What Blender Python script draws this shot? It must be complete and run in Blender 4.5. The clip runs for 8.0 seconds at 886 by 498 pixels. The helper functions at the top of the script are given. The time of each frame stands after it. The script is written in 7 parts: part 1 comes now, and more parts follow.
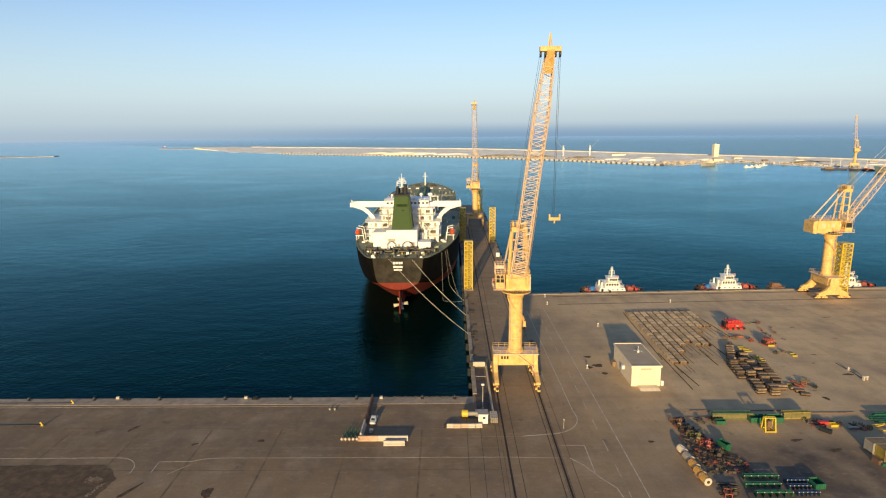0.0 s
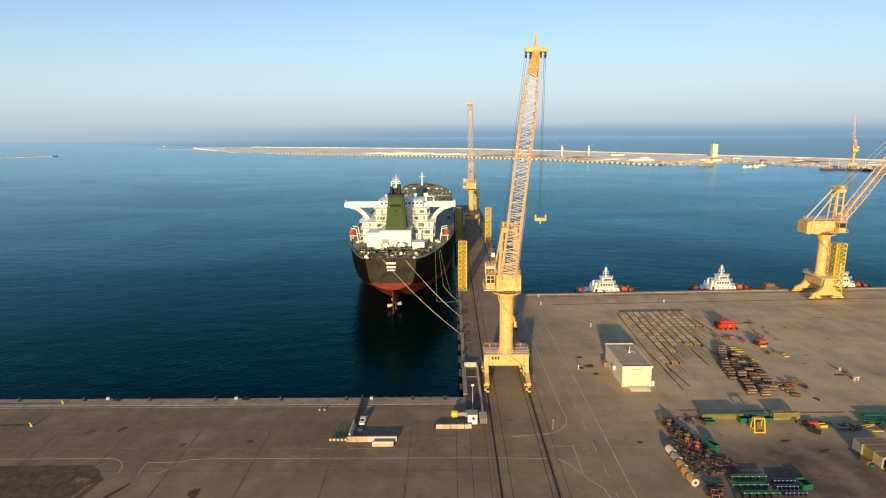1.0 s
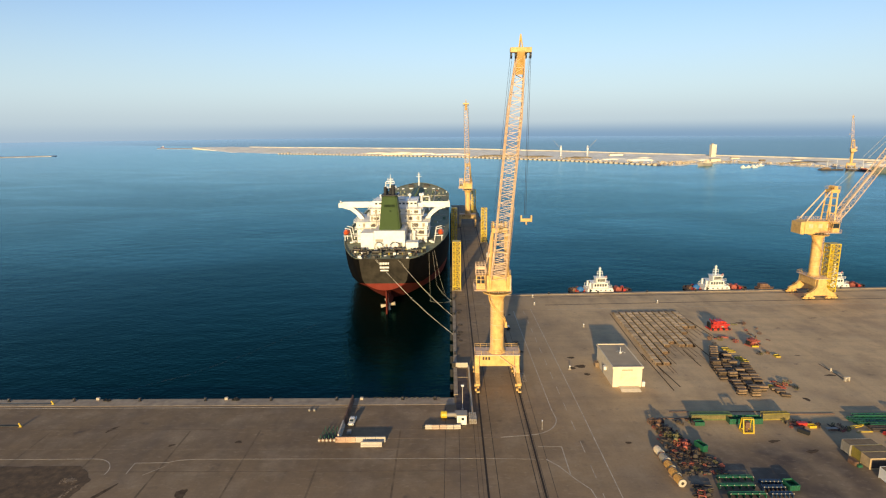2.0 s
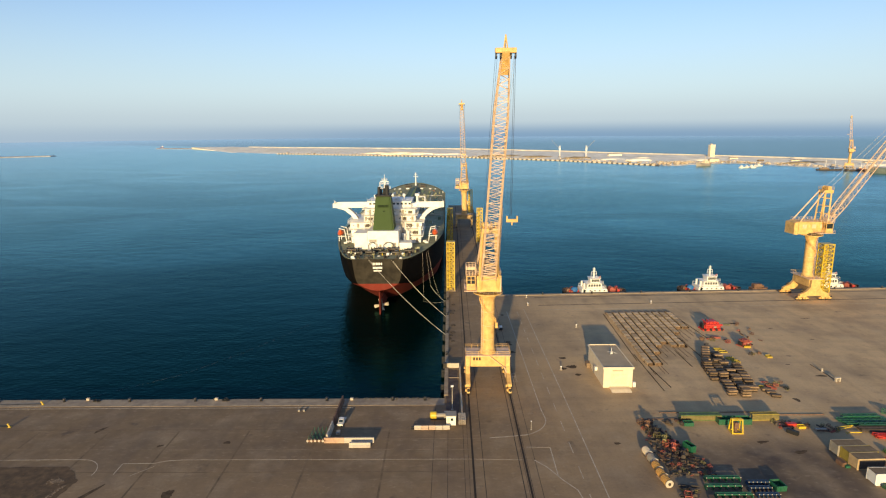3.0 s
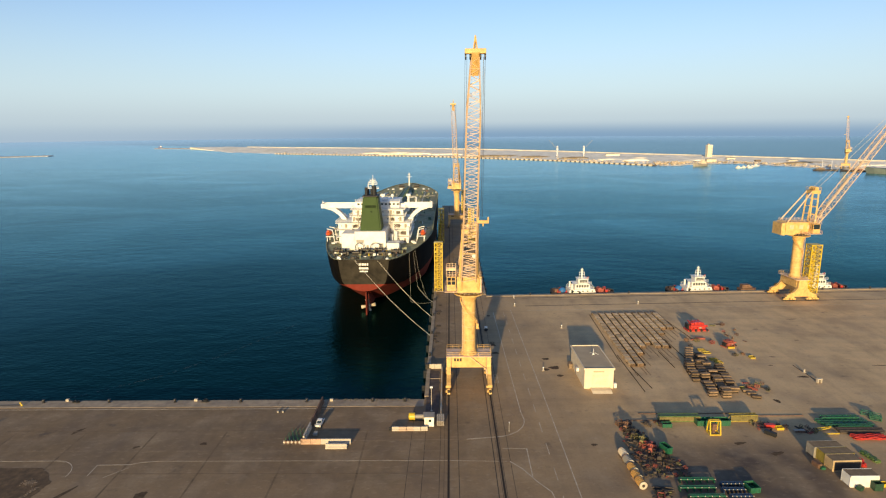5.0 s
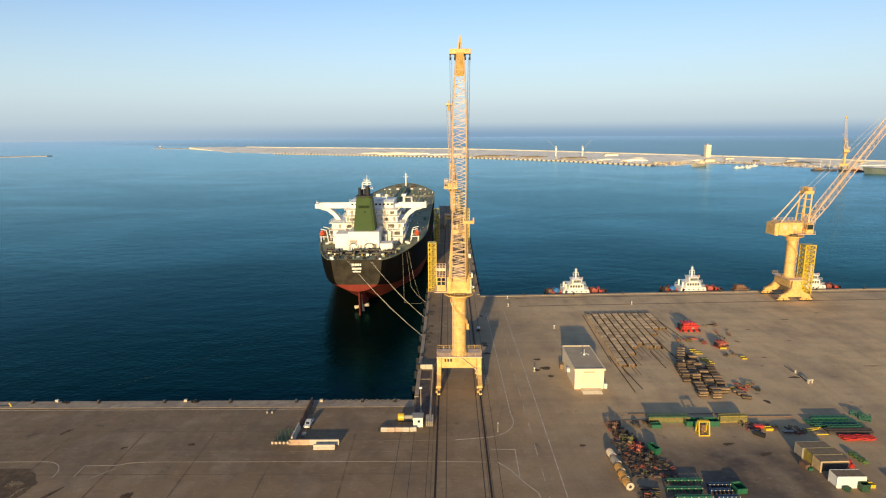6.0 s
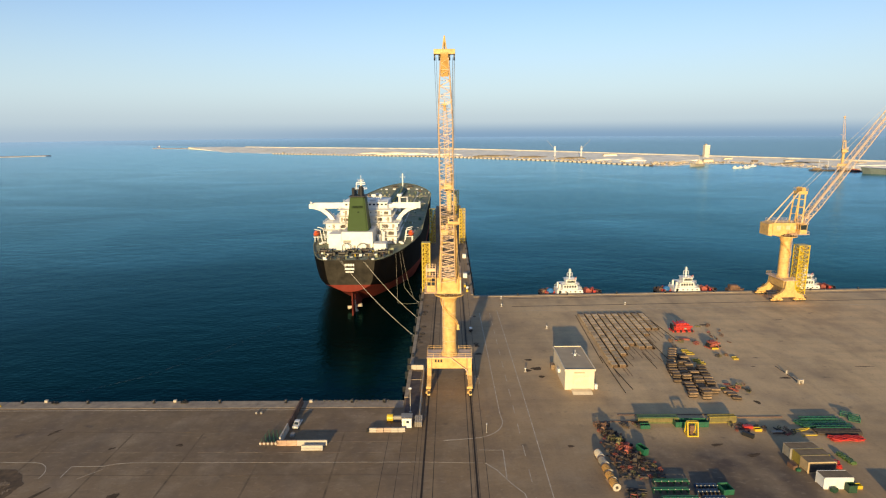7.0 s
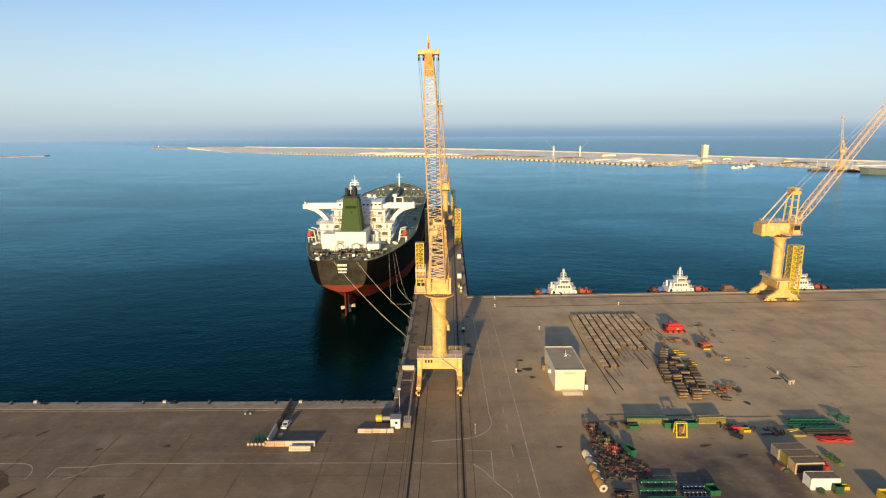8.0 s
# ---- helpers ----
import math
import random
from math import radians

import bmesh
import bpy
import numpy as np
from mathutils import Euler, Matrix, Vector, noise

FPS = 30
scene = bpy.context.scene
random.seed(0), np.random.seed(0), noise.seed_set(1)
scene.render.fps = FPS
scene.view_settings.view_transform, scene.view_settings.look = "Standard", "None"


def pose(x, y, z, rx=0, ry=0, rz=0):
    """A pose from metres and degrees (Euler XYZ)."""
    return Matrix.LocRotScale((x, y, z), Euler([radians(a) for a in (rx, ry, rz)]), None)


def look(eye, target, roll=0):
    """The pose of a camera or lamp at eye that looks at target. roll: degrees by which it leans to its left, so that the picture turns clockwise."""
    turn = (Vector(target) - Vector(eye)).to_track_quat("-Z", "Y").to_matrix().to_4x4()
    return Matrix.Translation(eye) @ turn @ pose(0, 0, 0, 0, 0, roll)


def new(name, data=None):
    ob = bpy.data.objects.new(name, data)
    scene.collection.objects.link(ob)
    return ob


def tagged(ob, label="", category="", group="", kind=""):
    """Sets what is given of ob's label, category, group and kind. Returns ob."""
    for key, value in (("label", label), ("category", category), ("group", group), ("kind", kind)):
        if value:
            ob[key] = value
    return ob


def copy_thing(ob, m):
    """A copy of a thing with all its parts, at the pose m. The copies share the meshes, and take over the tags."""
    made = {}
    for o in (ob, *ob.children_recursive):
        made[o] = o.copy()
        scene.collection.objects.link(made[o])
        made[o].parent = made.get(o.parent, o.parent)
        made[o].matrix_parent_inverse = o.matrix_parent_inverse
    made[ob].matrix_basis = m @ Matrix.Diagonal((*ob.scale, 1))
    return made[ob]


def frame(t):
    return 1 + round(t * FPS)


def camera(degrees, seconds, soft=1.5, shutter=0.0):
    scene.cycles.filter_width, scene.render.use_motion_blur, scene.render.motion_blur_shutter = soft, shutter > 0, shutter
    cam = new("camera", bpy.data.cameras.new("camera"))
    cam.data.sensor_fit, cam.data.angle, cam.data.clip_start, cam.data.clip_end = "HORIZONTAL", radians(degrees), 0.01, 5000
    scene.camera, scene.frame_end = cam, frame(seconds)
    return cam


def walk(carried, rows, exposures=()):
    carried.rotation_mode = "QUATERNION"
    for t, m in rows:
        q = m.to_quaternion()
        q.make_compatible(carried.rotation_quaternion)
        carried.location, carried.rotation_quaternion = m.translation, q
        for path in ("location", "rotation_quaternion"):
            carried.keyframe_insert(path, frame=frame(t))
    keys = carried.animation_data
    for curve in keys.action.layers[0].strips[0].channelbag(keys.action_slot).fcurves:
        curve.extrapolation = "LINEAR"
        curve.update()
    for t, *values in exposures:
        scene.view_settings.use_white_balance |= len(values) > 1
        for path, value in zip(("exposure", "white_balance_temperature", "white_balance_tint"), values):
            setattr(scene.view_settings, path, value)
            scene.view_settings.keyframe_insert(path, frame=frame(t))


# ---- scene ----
# Path: a drone slides sideways to the right, level, looking slightly down.
cam = camera(74.1, 8.0, soft=1.2)
ROWS = []
for t in (0.0, 0.5, 1.0, 1.5, 3.0, 3.5, 4.0, 4.5, 6.0, 6.5, 7.0, 7.5, 8.0):
    x, y, z = 0.520 + 2.4073 * t + 0.0095 * t * t, 0.038 + 0.0675 * t + 0.0091 * t * t, 67.159 + 0.0773 * t - 0.0025 * t * t
    ROWS.append((t, pose(x, y, z, 90 - 11.63, 0, 0.192 - 0.0162 * t) @ pose(0, 0, 0, 0, 0, -0.495 + 0.0119 * t)))
walk(cam, ROWS, exposures=[(0.0, 0.37), (8.0, 0.37)])

# ---- light ----
SUN_ELEV, SUN_AZ = 9.6, 190.3          # degrees; azimuth clockwise from +y
world = bpy.data.worlds.new("world")
scene.world = world
world.use_nodes = True
wn, wl = world.node_tree.nodes, world.node_tree.links
sky = wn.new("ShaderNodeTexSky")
sky.sky_type = "NISHITA"
sky.sun_disc = False
sky.sun_elevation = radians(SUN_ELEV)
sky.sun_rotation = radians(SUN_AZ)
sky.air_density, sky.dust_density, sky.ozone_density = 1.0, 0.6, 3.0
# hazy horizon: the sky pales towards the sea
geo = wn.new("ShaderNodeTexCoord")
sep = wn.new("ShaderNodeSeparateXYZ")
wl.new(geo.outputs["Generated"], sep.inputs[0])
lift = wn.new("ShaderNodeMath")
lift.operation = "MAXIMUM"
lift.inputs[1].default_value = 0.02
wl.new(sep.outputs["Z"], lift.inputs[0])
comb = wn.new("ShaderNodeCombineXYZ")
wl.new(sep.outputs["X"], comb.inputs["X"])
wl.new(sep.outputs["Y"], comb.inputs["Y"])
wl.new(lift.outputs[0], comb.inputs["Z"])
wl.new(comb.outputs[0], sky.inputs["Vector"])
haze = wn.new("ShaderNodeMapRange")
haze.interpolation_type = "SMOOTHSTEP"
haze.inputs[1].default_value, haze.inputs[2].default_value = -0.04, 0.26
haze.inputs[3].default_value, haze.inputs[4].default_value = 0.96, 0.0
wl.new(sep.outputs["Z"], haze.inputs[0])
tint = wn.new("ShaderNodeMix")
tint.data_type, tint.blend_type = "RGBA", "MULTIPLY"
tint.inputs["Factor"].default_value = 1.0
tint.inputs["B"].default_value = (1.07, 0.98, 1.06, 1)
wl.new(sky.outputs[0], tint.inputs["A"])
mix = wn.new("ShaderNodeMix")
mix.data_type = "RGBA"
wl.new(haze.outputs[0], mix.inputs["Factor"])
wl.new(tint.outputs["Result"], mix.inputs["A"])
low = wn.new("ShaderNodeMapRange")          # the greyest layer lies right on the sea
low.interpolation_type = "SMOOTHSTEP"
low.inputs[1].default_value, low.inputs[2].default_value = -0.03, 0.07
wl.new(sep.outputs["Z"], low.inputs[0])
murk = wn.new("ShaderNodeMix")
murk.data_type = "RGBA"
murk.inputs["A"].default_value, murk.inputs["B"].default_value = (2.25, 2.83, 3.3, 1), (3.1, 3.88, 4.35, 1)
wl.new(low.outputs[0], murk.inputs["Factor"])
wl.new(murk.outputs["Result"], mix.inputs["B"])
# the open sea far out, up to a hazy horizon
rim = wn.new("ShaderNodeMapRange")
rim.interpolation_type = "SMOOTHSTEP"
rim.inputs[1].default_value, rim.inputs[2].default_value = -0.0135, 0.013
wl.new(sep.outputs["Z"], rim.inputs[0])
offing = wn.new("ShaderNodeMix")
offing.data_type = "RGBA"
west = wn.new("ShaderNodeMapRange")          # the haze is thicker to the west
west.interpolation_type = "SMOOTHSTEP"
west.inputs[1].default_value, west.inputs[2].default_value = -0.62, 0.1
wl.new(sep.outputs["X"], west.inputs[0])
far_sea = wn.new("ShaderNodeMix")
far_sea.data_type = "RGBA"
far_sea.inputs["A"].default_value, far_sea.inputs["B"].default_value = (2.1, 2.68, 3.22, 1), (1.25, 1.95, 2.75, 1)
wl.new(west.outputs[0], far_sea.inputs["Factor"])
wl.new(far_sea.outputs["Result"], offing.inputs["A"])
wl.new(rim.outputs[0], offing.inputs["Factor"])
wl.new(mix.outputs["Result"], offing.inputs["B"])
wl.new(offing.outputs["Result"], wn["Background"].inputs[0])
wn["Background"].inputs[1].default_value = 0.15
sun = new("sun", bpy.data.lights.new("sun", "SUN"))
sun.data.energy, sun.data.angle, sun.data.color = 4.8, radians(0.8), (1.0, 0.765, 0.395)
az, el = radians(SUN_AZ), radians(SUN_ELEV)
to_sun = Vector((math.sin(az) * math.cos(el), math.cos(az) * math.cos(el), math.sin(el)))
sun.matrix_world = look(to_sun * 300, (0, 0, 0))

# ---- materials ----
def material(name, color, rough=0.6, metal=0.0, var=0.12, scale=1.0, bump=0.0, grime=None, grime_amount=0.0, grime_scale=0.2, spec=0.5, island=0.0, rand=0.0):
    """A painted or mineral surface: fine grain, larger stains, relief."""
    m = bpy.data.materials.new(name)
    m.use_nodes = True
    n, l = m.node_tree.nodes, m.node_tree.links
    b = n["Principled BSDF"]
    b.inputs["Roughness"].default_value, b.inputs["Metallic"].default_value = rough, metal
    b.inputs["Specular IOR Level"].default_value = spec
    co = n.new("ShaderNodeTexCoord")
    fine = n.new("ShaderNodeTexNoise")
    fine.inputs["Scale"].default_value, fine.inputs["Detail"].default_value = scale, 6
    l.new(co.outputs["Object"], fine.inputs["Vector"])
    ramp = n.new("ShaderNodeMapRange")
    ramp.inputs[1].default_value, ramp.inputs[2].default_value = 0.3, 0.7
    ramp.inputs[3].default_value, ramp.inputs[4].default_value = 1 - var, 1 + var
    l.new(fine.outputs[0], ramp.inputs[0])
    mul = n.new("ShaderNodeVectorMath")
    mul.operation = "SCALE"
    mul.inputs[0].default_value = color
    l.new(ramp.outputs[0], mul.inputs["Scale"])
    out = mul.outputs[0]
    if rand or island:
        src = n.new("ShaderNodeObjectInfo").outputs["Random"] if rand else n.new("ShaderNodeNewGeometry").outputs["Random Per Island"]
        amount = rand or island
        r2 = n.new("ShaderNodeMapRange")
        r2.inputs[3].default_value, r2.inputs[4].default_value = 1 - amount, 1 + amount
        l.new(src, r2.inputs[0])
        m2 = n.new("ShaderNodeVectorMath")
        m2.operation = "SCALE"
        l.new(out, m2.inputs[0])
        l.new(r2.outputs[0], m2.inputs["Scale"])
        out = m2.outputs[0]
    if grime:
        big = n.new("ShaderNodeTexNoise")
        big.inputs["Scale"].default_value, big.inputs["Detail"].default_value, big.inputs["Roughness"].default_value = grime_scale, 8, 0.65
        l.new(co.outputs["Object"], big.inputs["Vector"])
        gr = n.new("ShaderNodeMapRange")
        gr.inputs[1].default_value, gr.inputs[2].default_value, gr.inputs[4].default_value = 0.45, 0.75, grime_amount
        l.new(big.outputs[0], gr.inputs[0])
        mix = n.new("ShaderNodeMix")
        mix.data_type = "RGBA"
        l.new(gr.outputs[0], mix.inputs["Factor"])
        l.new(out, mix.inputs["A"])
        mix.inputs["B"].default_value = (*grime, 1)
        out = mix.outputs["Result"]
    l.new(out, b.inputs["Base Color"])
    if bump:
        bp = n.new("ShaderNodeBump")
        bp.inputs["Strength"].default_value, bp.inputs["Distance"].default_value = 0.6, bump
        l.new(fine.outputs[0], bp.inputs["Height"])
        l.new(bp.outputs[0], b.inputs["Normal"])
    return m


def water_material():
    m = bpy.data.materials.new("sea_water")
    m.use_nodes = True
    n, l = m.node_tree.nodes, m.node_tree.links
    n.remove(n["Principled BSDF"])
    body = n.new("ShaderNodeBsdfDiffuse")
    gloss = n.new("ShaderNodeBsdfGlossy")
    gloss.inputs["Roughness"].default_value = 0.2
    fresnel = n.new("ShaderNodeFresnel")
    fresnel.inputs["IOR"].default_value = 1.24
    blend = n.new("ShaderNodeMixShader")
    l.new(fresnel.outputs[0], blend.inputs[0])
    l.new(body.outputs[0], blend.inputs[1])
    l.new(gloss.outputs[0], blend.inputs[2])
    l.new(blend.outputs[0], n["Material Output"].inputs["Surface"])
    co = n.new("ShaderNodeTexCoord")
    big = n.new("ShaderNodeTexNoise")
    big.inputs["Scale"].default_value, big.inputs["Detail"].default_value = 0.006, 5
    l.new(co.outputs["Object"], big.inputs["Vector"])
    mix = n.new("ShaderNodeMix")
    mix.data_type = "RGBA"
    mix.inputs["A"].default_value, mix.inputs["B"].default_value = (0.0001, 0.0045, 0.0035, 1), (0.0002, 0.008, 0.006, 1)
    l.new(big.outputs[0], mix.inputs["Factor"])
    l.new(mix.outputs["Result"], body.inputs["Color"])
    # gloss colour: green harbour, bluer outside; haze painted in paler far out and west
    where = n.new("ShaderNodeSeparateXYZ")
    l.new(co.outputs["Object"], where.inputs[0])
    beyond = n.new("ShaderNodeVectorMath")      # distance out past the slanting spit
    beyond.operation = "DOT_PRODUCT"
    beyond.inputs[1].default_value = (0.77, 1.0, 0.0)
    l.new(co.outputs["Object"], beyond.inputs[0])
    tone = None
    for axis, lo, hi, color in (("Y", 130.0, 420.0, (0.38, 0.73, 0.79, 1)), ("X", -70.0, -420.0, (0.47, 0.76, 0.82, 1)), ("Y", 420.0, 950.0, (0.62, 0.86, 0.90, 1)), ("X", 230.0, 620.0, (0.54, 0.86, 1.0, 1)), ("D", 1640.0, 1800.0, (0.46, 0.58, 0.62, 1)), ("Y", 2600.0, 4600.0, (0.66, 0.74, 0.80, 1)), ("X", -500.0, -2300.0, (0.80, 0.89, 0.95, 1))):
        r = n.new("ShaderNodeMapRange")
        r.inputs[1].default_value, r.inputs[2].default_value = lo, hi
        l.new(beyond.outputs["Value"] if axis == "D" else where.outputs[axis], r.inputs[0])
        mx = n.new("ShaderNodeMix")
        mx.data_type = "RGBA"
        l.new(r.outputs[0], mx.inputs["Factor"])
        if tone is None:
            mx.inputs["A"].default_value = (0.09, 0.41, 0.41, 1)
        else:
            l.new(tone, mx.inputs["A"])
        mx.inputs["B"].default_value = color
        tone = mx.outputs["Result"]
    # slicks: patches of stronger sheen put into the gloss colour
    slick = n.new("ShaderNodeTexNoise")
    sm = n.new("ShaderNodeMapping")
    sm.inputs["Scale"].default_value, sm.inputs["Rotation"].default_value = (0.005, 0.010, 1), (0, 0, radians(-8))
    l.new(co.outputs["Object"], sm.inputs["Vector"])
    l.new(sm.outputs[0], slick.inputs["Vector"])
    slick.inputs["Scale"].default_value, slick.inputs["Detail"].default_value, slick.inputs["Distortion"].default_value = 1.0, 7, 1.2
    sr = n.new("ShaderNodeMapRange")
    sr.inputs[1].default_value, sr.inputs[2].default_value, sr.inputs[3].default_value, sr.inputs[4].default_value = 0.40, 0.70, 0.90, 1.20
    l.new(slick.outputs[0], sr.inputs[0])
    calm = n.new("ShaderNodeMapRange")           # slick contrast fades out with distance
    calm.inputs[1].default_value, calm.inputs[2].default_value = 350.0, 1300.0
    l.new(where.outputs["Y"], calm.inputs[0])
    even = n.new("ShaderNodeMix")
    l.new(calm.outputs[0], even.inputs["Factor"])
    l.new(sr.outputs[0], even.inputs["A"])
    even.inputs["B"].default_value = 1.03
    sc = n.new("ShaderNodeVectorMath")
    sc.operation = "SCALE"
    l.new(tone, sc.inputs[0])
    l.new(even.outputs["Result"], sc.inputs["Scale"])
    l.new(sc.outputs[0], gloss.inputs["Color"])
    # wavelets, longer swell and wind streaks
    stretch = n.new("ShaderNodeMapping")
    stretch.inputs["Rotation"].default_value, stretch.inputs["Scale"].default_value = (0, 0, radians(12)), (0.6, 1.0, 1.0)
    l.new(co.outputs["Object"], stretch.inputs["Vector"])
    heights = []
    for scale, detail, weight in ((0.9, 3, 0.15), (0.16, 4, 0.31)):
        w = n.new("ShaderNodeTexNoise")
        w.inputs["Scale"].default_value, w.inputs["Detail"].default_value = scale, detail
        l.new(stretch.outputs[0], w.inputs["Vector"])
        k = n.new("ShaderNodeMath")
        k.operation = "MULTIPLY"
        k.inputs[1].default_value = weight
        l.new(w.outputs[0], k.inputs[0])
        heights.append(k)
    add = n.new("ShaderNodeMath")
    l.new(heights[0].outputs[0], add.inputs[0])
    l.new(heights[1].outputs[0], add.inputs[1])
    # calm and ruffled patches
    patch = n.new("ShaderNodeTexNoise")
    pm = n.new("ShaderNodeMapping")
    pm.inputs["Scale"].default_value = (0.006, 0.010, 1)
    l.new(co.outputs["Object"], pm.inputs["Vector"])
    l.new(pm.outputs[0], patch.inputs["Vector"])
    patch.inputs["Scale"].default_value, patch.inputs["Detail"].default_value = 1.0, 4
    pr = n.new("ShaderNodeMapRange")
    pr.inputs[1].default_value, pr.inputs[2].default_value = 0.35, 0.65
    pr.inputs[3].default_value, pr.inputs[4].default_value = 0.6, 1.0
    l.new(patch.outputs[0], pr.inputs[0])
    bp = n.new("ShaderNodeBump")
    bp.inputs["Distance"].default_value = 1.0
    l.new(pr.outputs[0], bp.inputs["Strength"])
    l.new(add.outputs[0], bp.inputs["Height"])
    for node in (body, gloss, fresnel):
        l.new(bp.outputs[0], node.inputs["Normal"])
    return m


def paving_material():
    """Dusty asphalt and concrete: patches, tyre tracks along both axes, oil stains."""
    m = material("dusty_paving", (0.200, 0.130, 0.067), 0.85, var=0.12, scale=0.5, bump=0.01, spec=0.3)
    n, l = m.node_tree.nodes, m.node_tree.links
    b = n["Principled BSDF"]
    src = b.inputs["Base Color"].links[0].from_socket
    co = n.new("ShaderNodeTexCoord")
    def layer(src, scale, stretch, lo, hi, color, amount, detail=6):
        mp = n.new("ShaderNodeMapping")
        mp.inputs["Scale"].default_value = stretch
        l.new(co.outputs["Object"], mp.inputs["Vector"])
        t = n.new("ShaderNodeTexNoise")
        t.inputs["Scale"].default_value, t.inputs["Detail"].default_value, t.inputs["Roughness"].default_value = scale, detail, 0.6
        l.new(mp.outputs[0], t.inputs["Vector"])
        r = n.new("ShaderNodeMapRange")
        r.inputs[1].default_value, r.inputs[2].default_value, r.inputs[4].default_value = lo, hi, amount
        l.new(t.outputs[0], r.inputs[0])
        mix = n.new("ShaderNodeMix")
        mix.data_type = "RGBA"
        l.new(r.outputs[0], mix.inputs["Factor"])
        l.new(src, mix.inputs["A"])
        mix.inputs["B"].default_value = (*color, 1)
        return mix.outputs["Result"]
    # paving turns a paler tan towards +x and +y
    where = n.new("ShaderNodeSeparateXYZ")
    l.new(co.outputs["Object"], where.inputs[0])
    tan_right = n.new("ShaderNodeMapRange")
    tan_right.inputs[1].default_value, tan_right.inputs[2].default_value, tan_right.inputs[3].default_value, tan_right.inputs[4].default_value = 10.0, 60.0, 0.05, 0.9
    l.new(where.outputs["X"], tan_right.inputs[0])
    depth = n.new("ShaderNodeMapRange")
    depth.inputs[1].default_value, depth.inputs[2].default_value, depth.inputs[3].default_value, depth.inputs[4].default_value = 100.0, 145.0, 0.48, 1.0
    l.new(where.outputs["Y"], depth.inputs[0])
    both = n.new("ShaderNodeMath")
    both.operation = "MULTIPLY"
    l.new(tan_right.outputs[0], both.inputs[0])
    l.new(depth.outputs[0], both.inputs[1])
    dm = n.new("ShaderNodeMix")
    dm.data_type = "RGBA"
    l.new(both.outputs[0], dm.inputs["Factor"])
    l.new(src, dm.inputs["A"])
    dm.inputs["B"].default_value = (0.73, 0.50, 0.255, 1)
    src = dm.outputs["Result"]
    # paler tan mixed in towards the landward side
    land = n.new("ShaderNodeMapRange")
    land.inputs[1].default_value, land.inputs[2].default_value, land.inputs[3].default_value, land.inputs[4].default_value = 114.0, 96.0, 0.0, 0.24
    l.new(where.outputs["Y"], land.inputs[0])
    lm = n.new("ShaderNodeMix")
    lm.data_type = "RGBA"
    l.new(land.outputs[0], lm.inputs["Factor"])
    l.new(src, lm.inputs["A"])
    lm.inputs["B"].default_value = (0.50, 0.335, 0.18, 1)
    src = lm.outputs["Result"]
    # ground round the machine stores is soaked with oil and rust
    soak = None
    for axis, lo, hi in (("X", 51.0, 57.0), ("X", 97.0, 84.0), ("Y", 121.0, 113.0)):
        r = n.new("ShaderNodeMapRange")
        r.inputs[1].default_value, r.inputs[2].default_value = lo, hi
        l.new(where.outputs[axis], r.inputs[0])
        if soak is None:
            soak = r.outputs[0]
        else:
            k = n.new("ShaderNodeMath")
            k.operation = "MULTIPLY"
            l.new(soak, k.inputs[0])
            l.new(r.outputs[0], k.inputs[1])
            soak = k.outputs[0]
    spread = n.new("ShaderNodeTexNoise")
    spread.inputs["Scale"].default_value, spread.inputs["Detail"].default_value = 0.13, 8
    l.new(co.outputs["Object"], spread.inputs["Vector"])
    sp = n.new("ShaderNodeMapRange")
    sp.inputs[1].default_value, sp.inputs[2].default_value, sp.inputs[3].default_value, sp.inputs[4].default_value = 0.35, 0.6, 0.6, 1.0
    l.new(spread.outputs[0], sp.inputs[0])
    k = n.new("ShaderNodeMath")
    k.operation = "MULTIPLY"
    l.new(soak, k.inputs[0])
    l.new(sp.outputs[0], k.inputs[1])
    oil = n.new("ShaderNodeMix")
    oil.data_type = "RGBA"
    l.new(k.outputs[0], oil.inputs["Factor"])
    l.new(src, oil.inputs["A"])
    oil.inputs["B"].default_value = (0.095, 0.068, 0.05, 1)
    src = oil.outputs["Result"]
    src = layer(src, 0.03, (1, 1, 1), 0.4, 0.75, (0.33, 0.24, 0.145), 0.4)
    src = layer(src, 0.12, (1, 1, 1), 0.5, 0.75, (0.50, 0.38, 0.24), 0.34)
    src = layer(src, 0.045, (1, 1, 1), 0.5, 0.72, (0.09, 0.066, 0.042), 0.4)
    src = layer(src, 0.09, (1, 0.6, 1), 0.46, 0.70, (0.12, 0.088, 0.07), 0.36, 10)
    src = layer(src, 0.4, (1, 1, 1), 0.60, 0.74, (0.08, 0.062, 0.047), 0.28, 4)
    src = layer(src, 1.7, (1, 1, 1), 0.50, 0.80, (0.10, 0.075, 0.055), 0.25, 5)
    src = layer(src, 1.1, (0.5, 1, 1), 0.56, 0.75, (0.52, 0.40, 0.26), 0.3, 5)
    src = layer(src, 0.25, (0.06, 1, 1), 0.48, 0.75, (0.10, 0.08, 0.06), 0.2)
    src = layer(src, 0.25, (1, 0.06, 1), 0.5, 0.8, (0.11, 0.085, 0.065), 0.22)
    src = layer(src, 0.16, (1, 1, 1), 0.66, 0.74, (0.06, 0.05, 0.045), 0.5, 3)
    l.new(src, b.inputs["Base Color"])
    return m


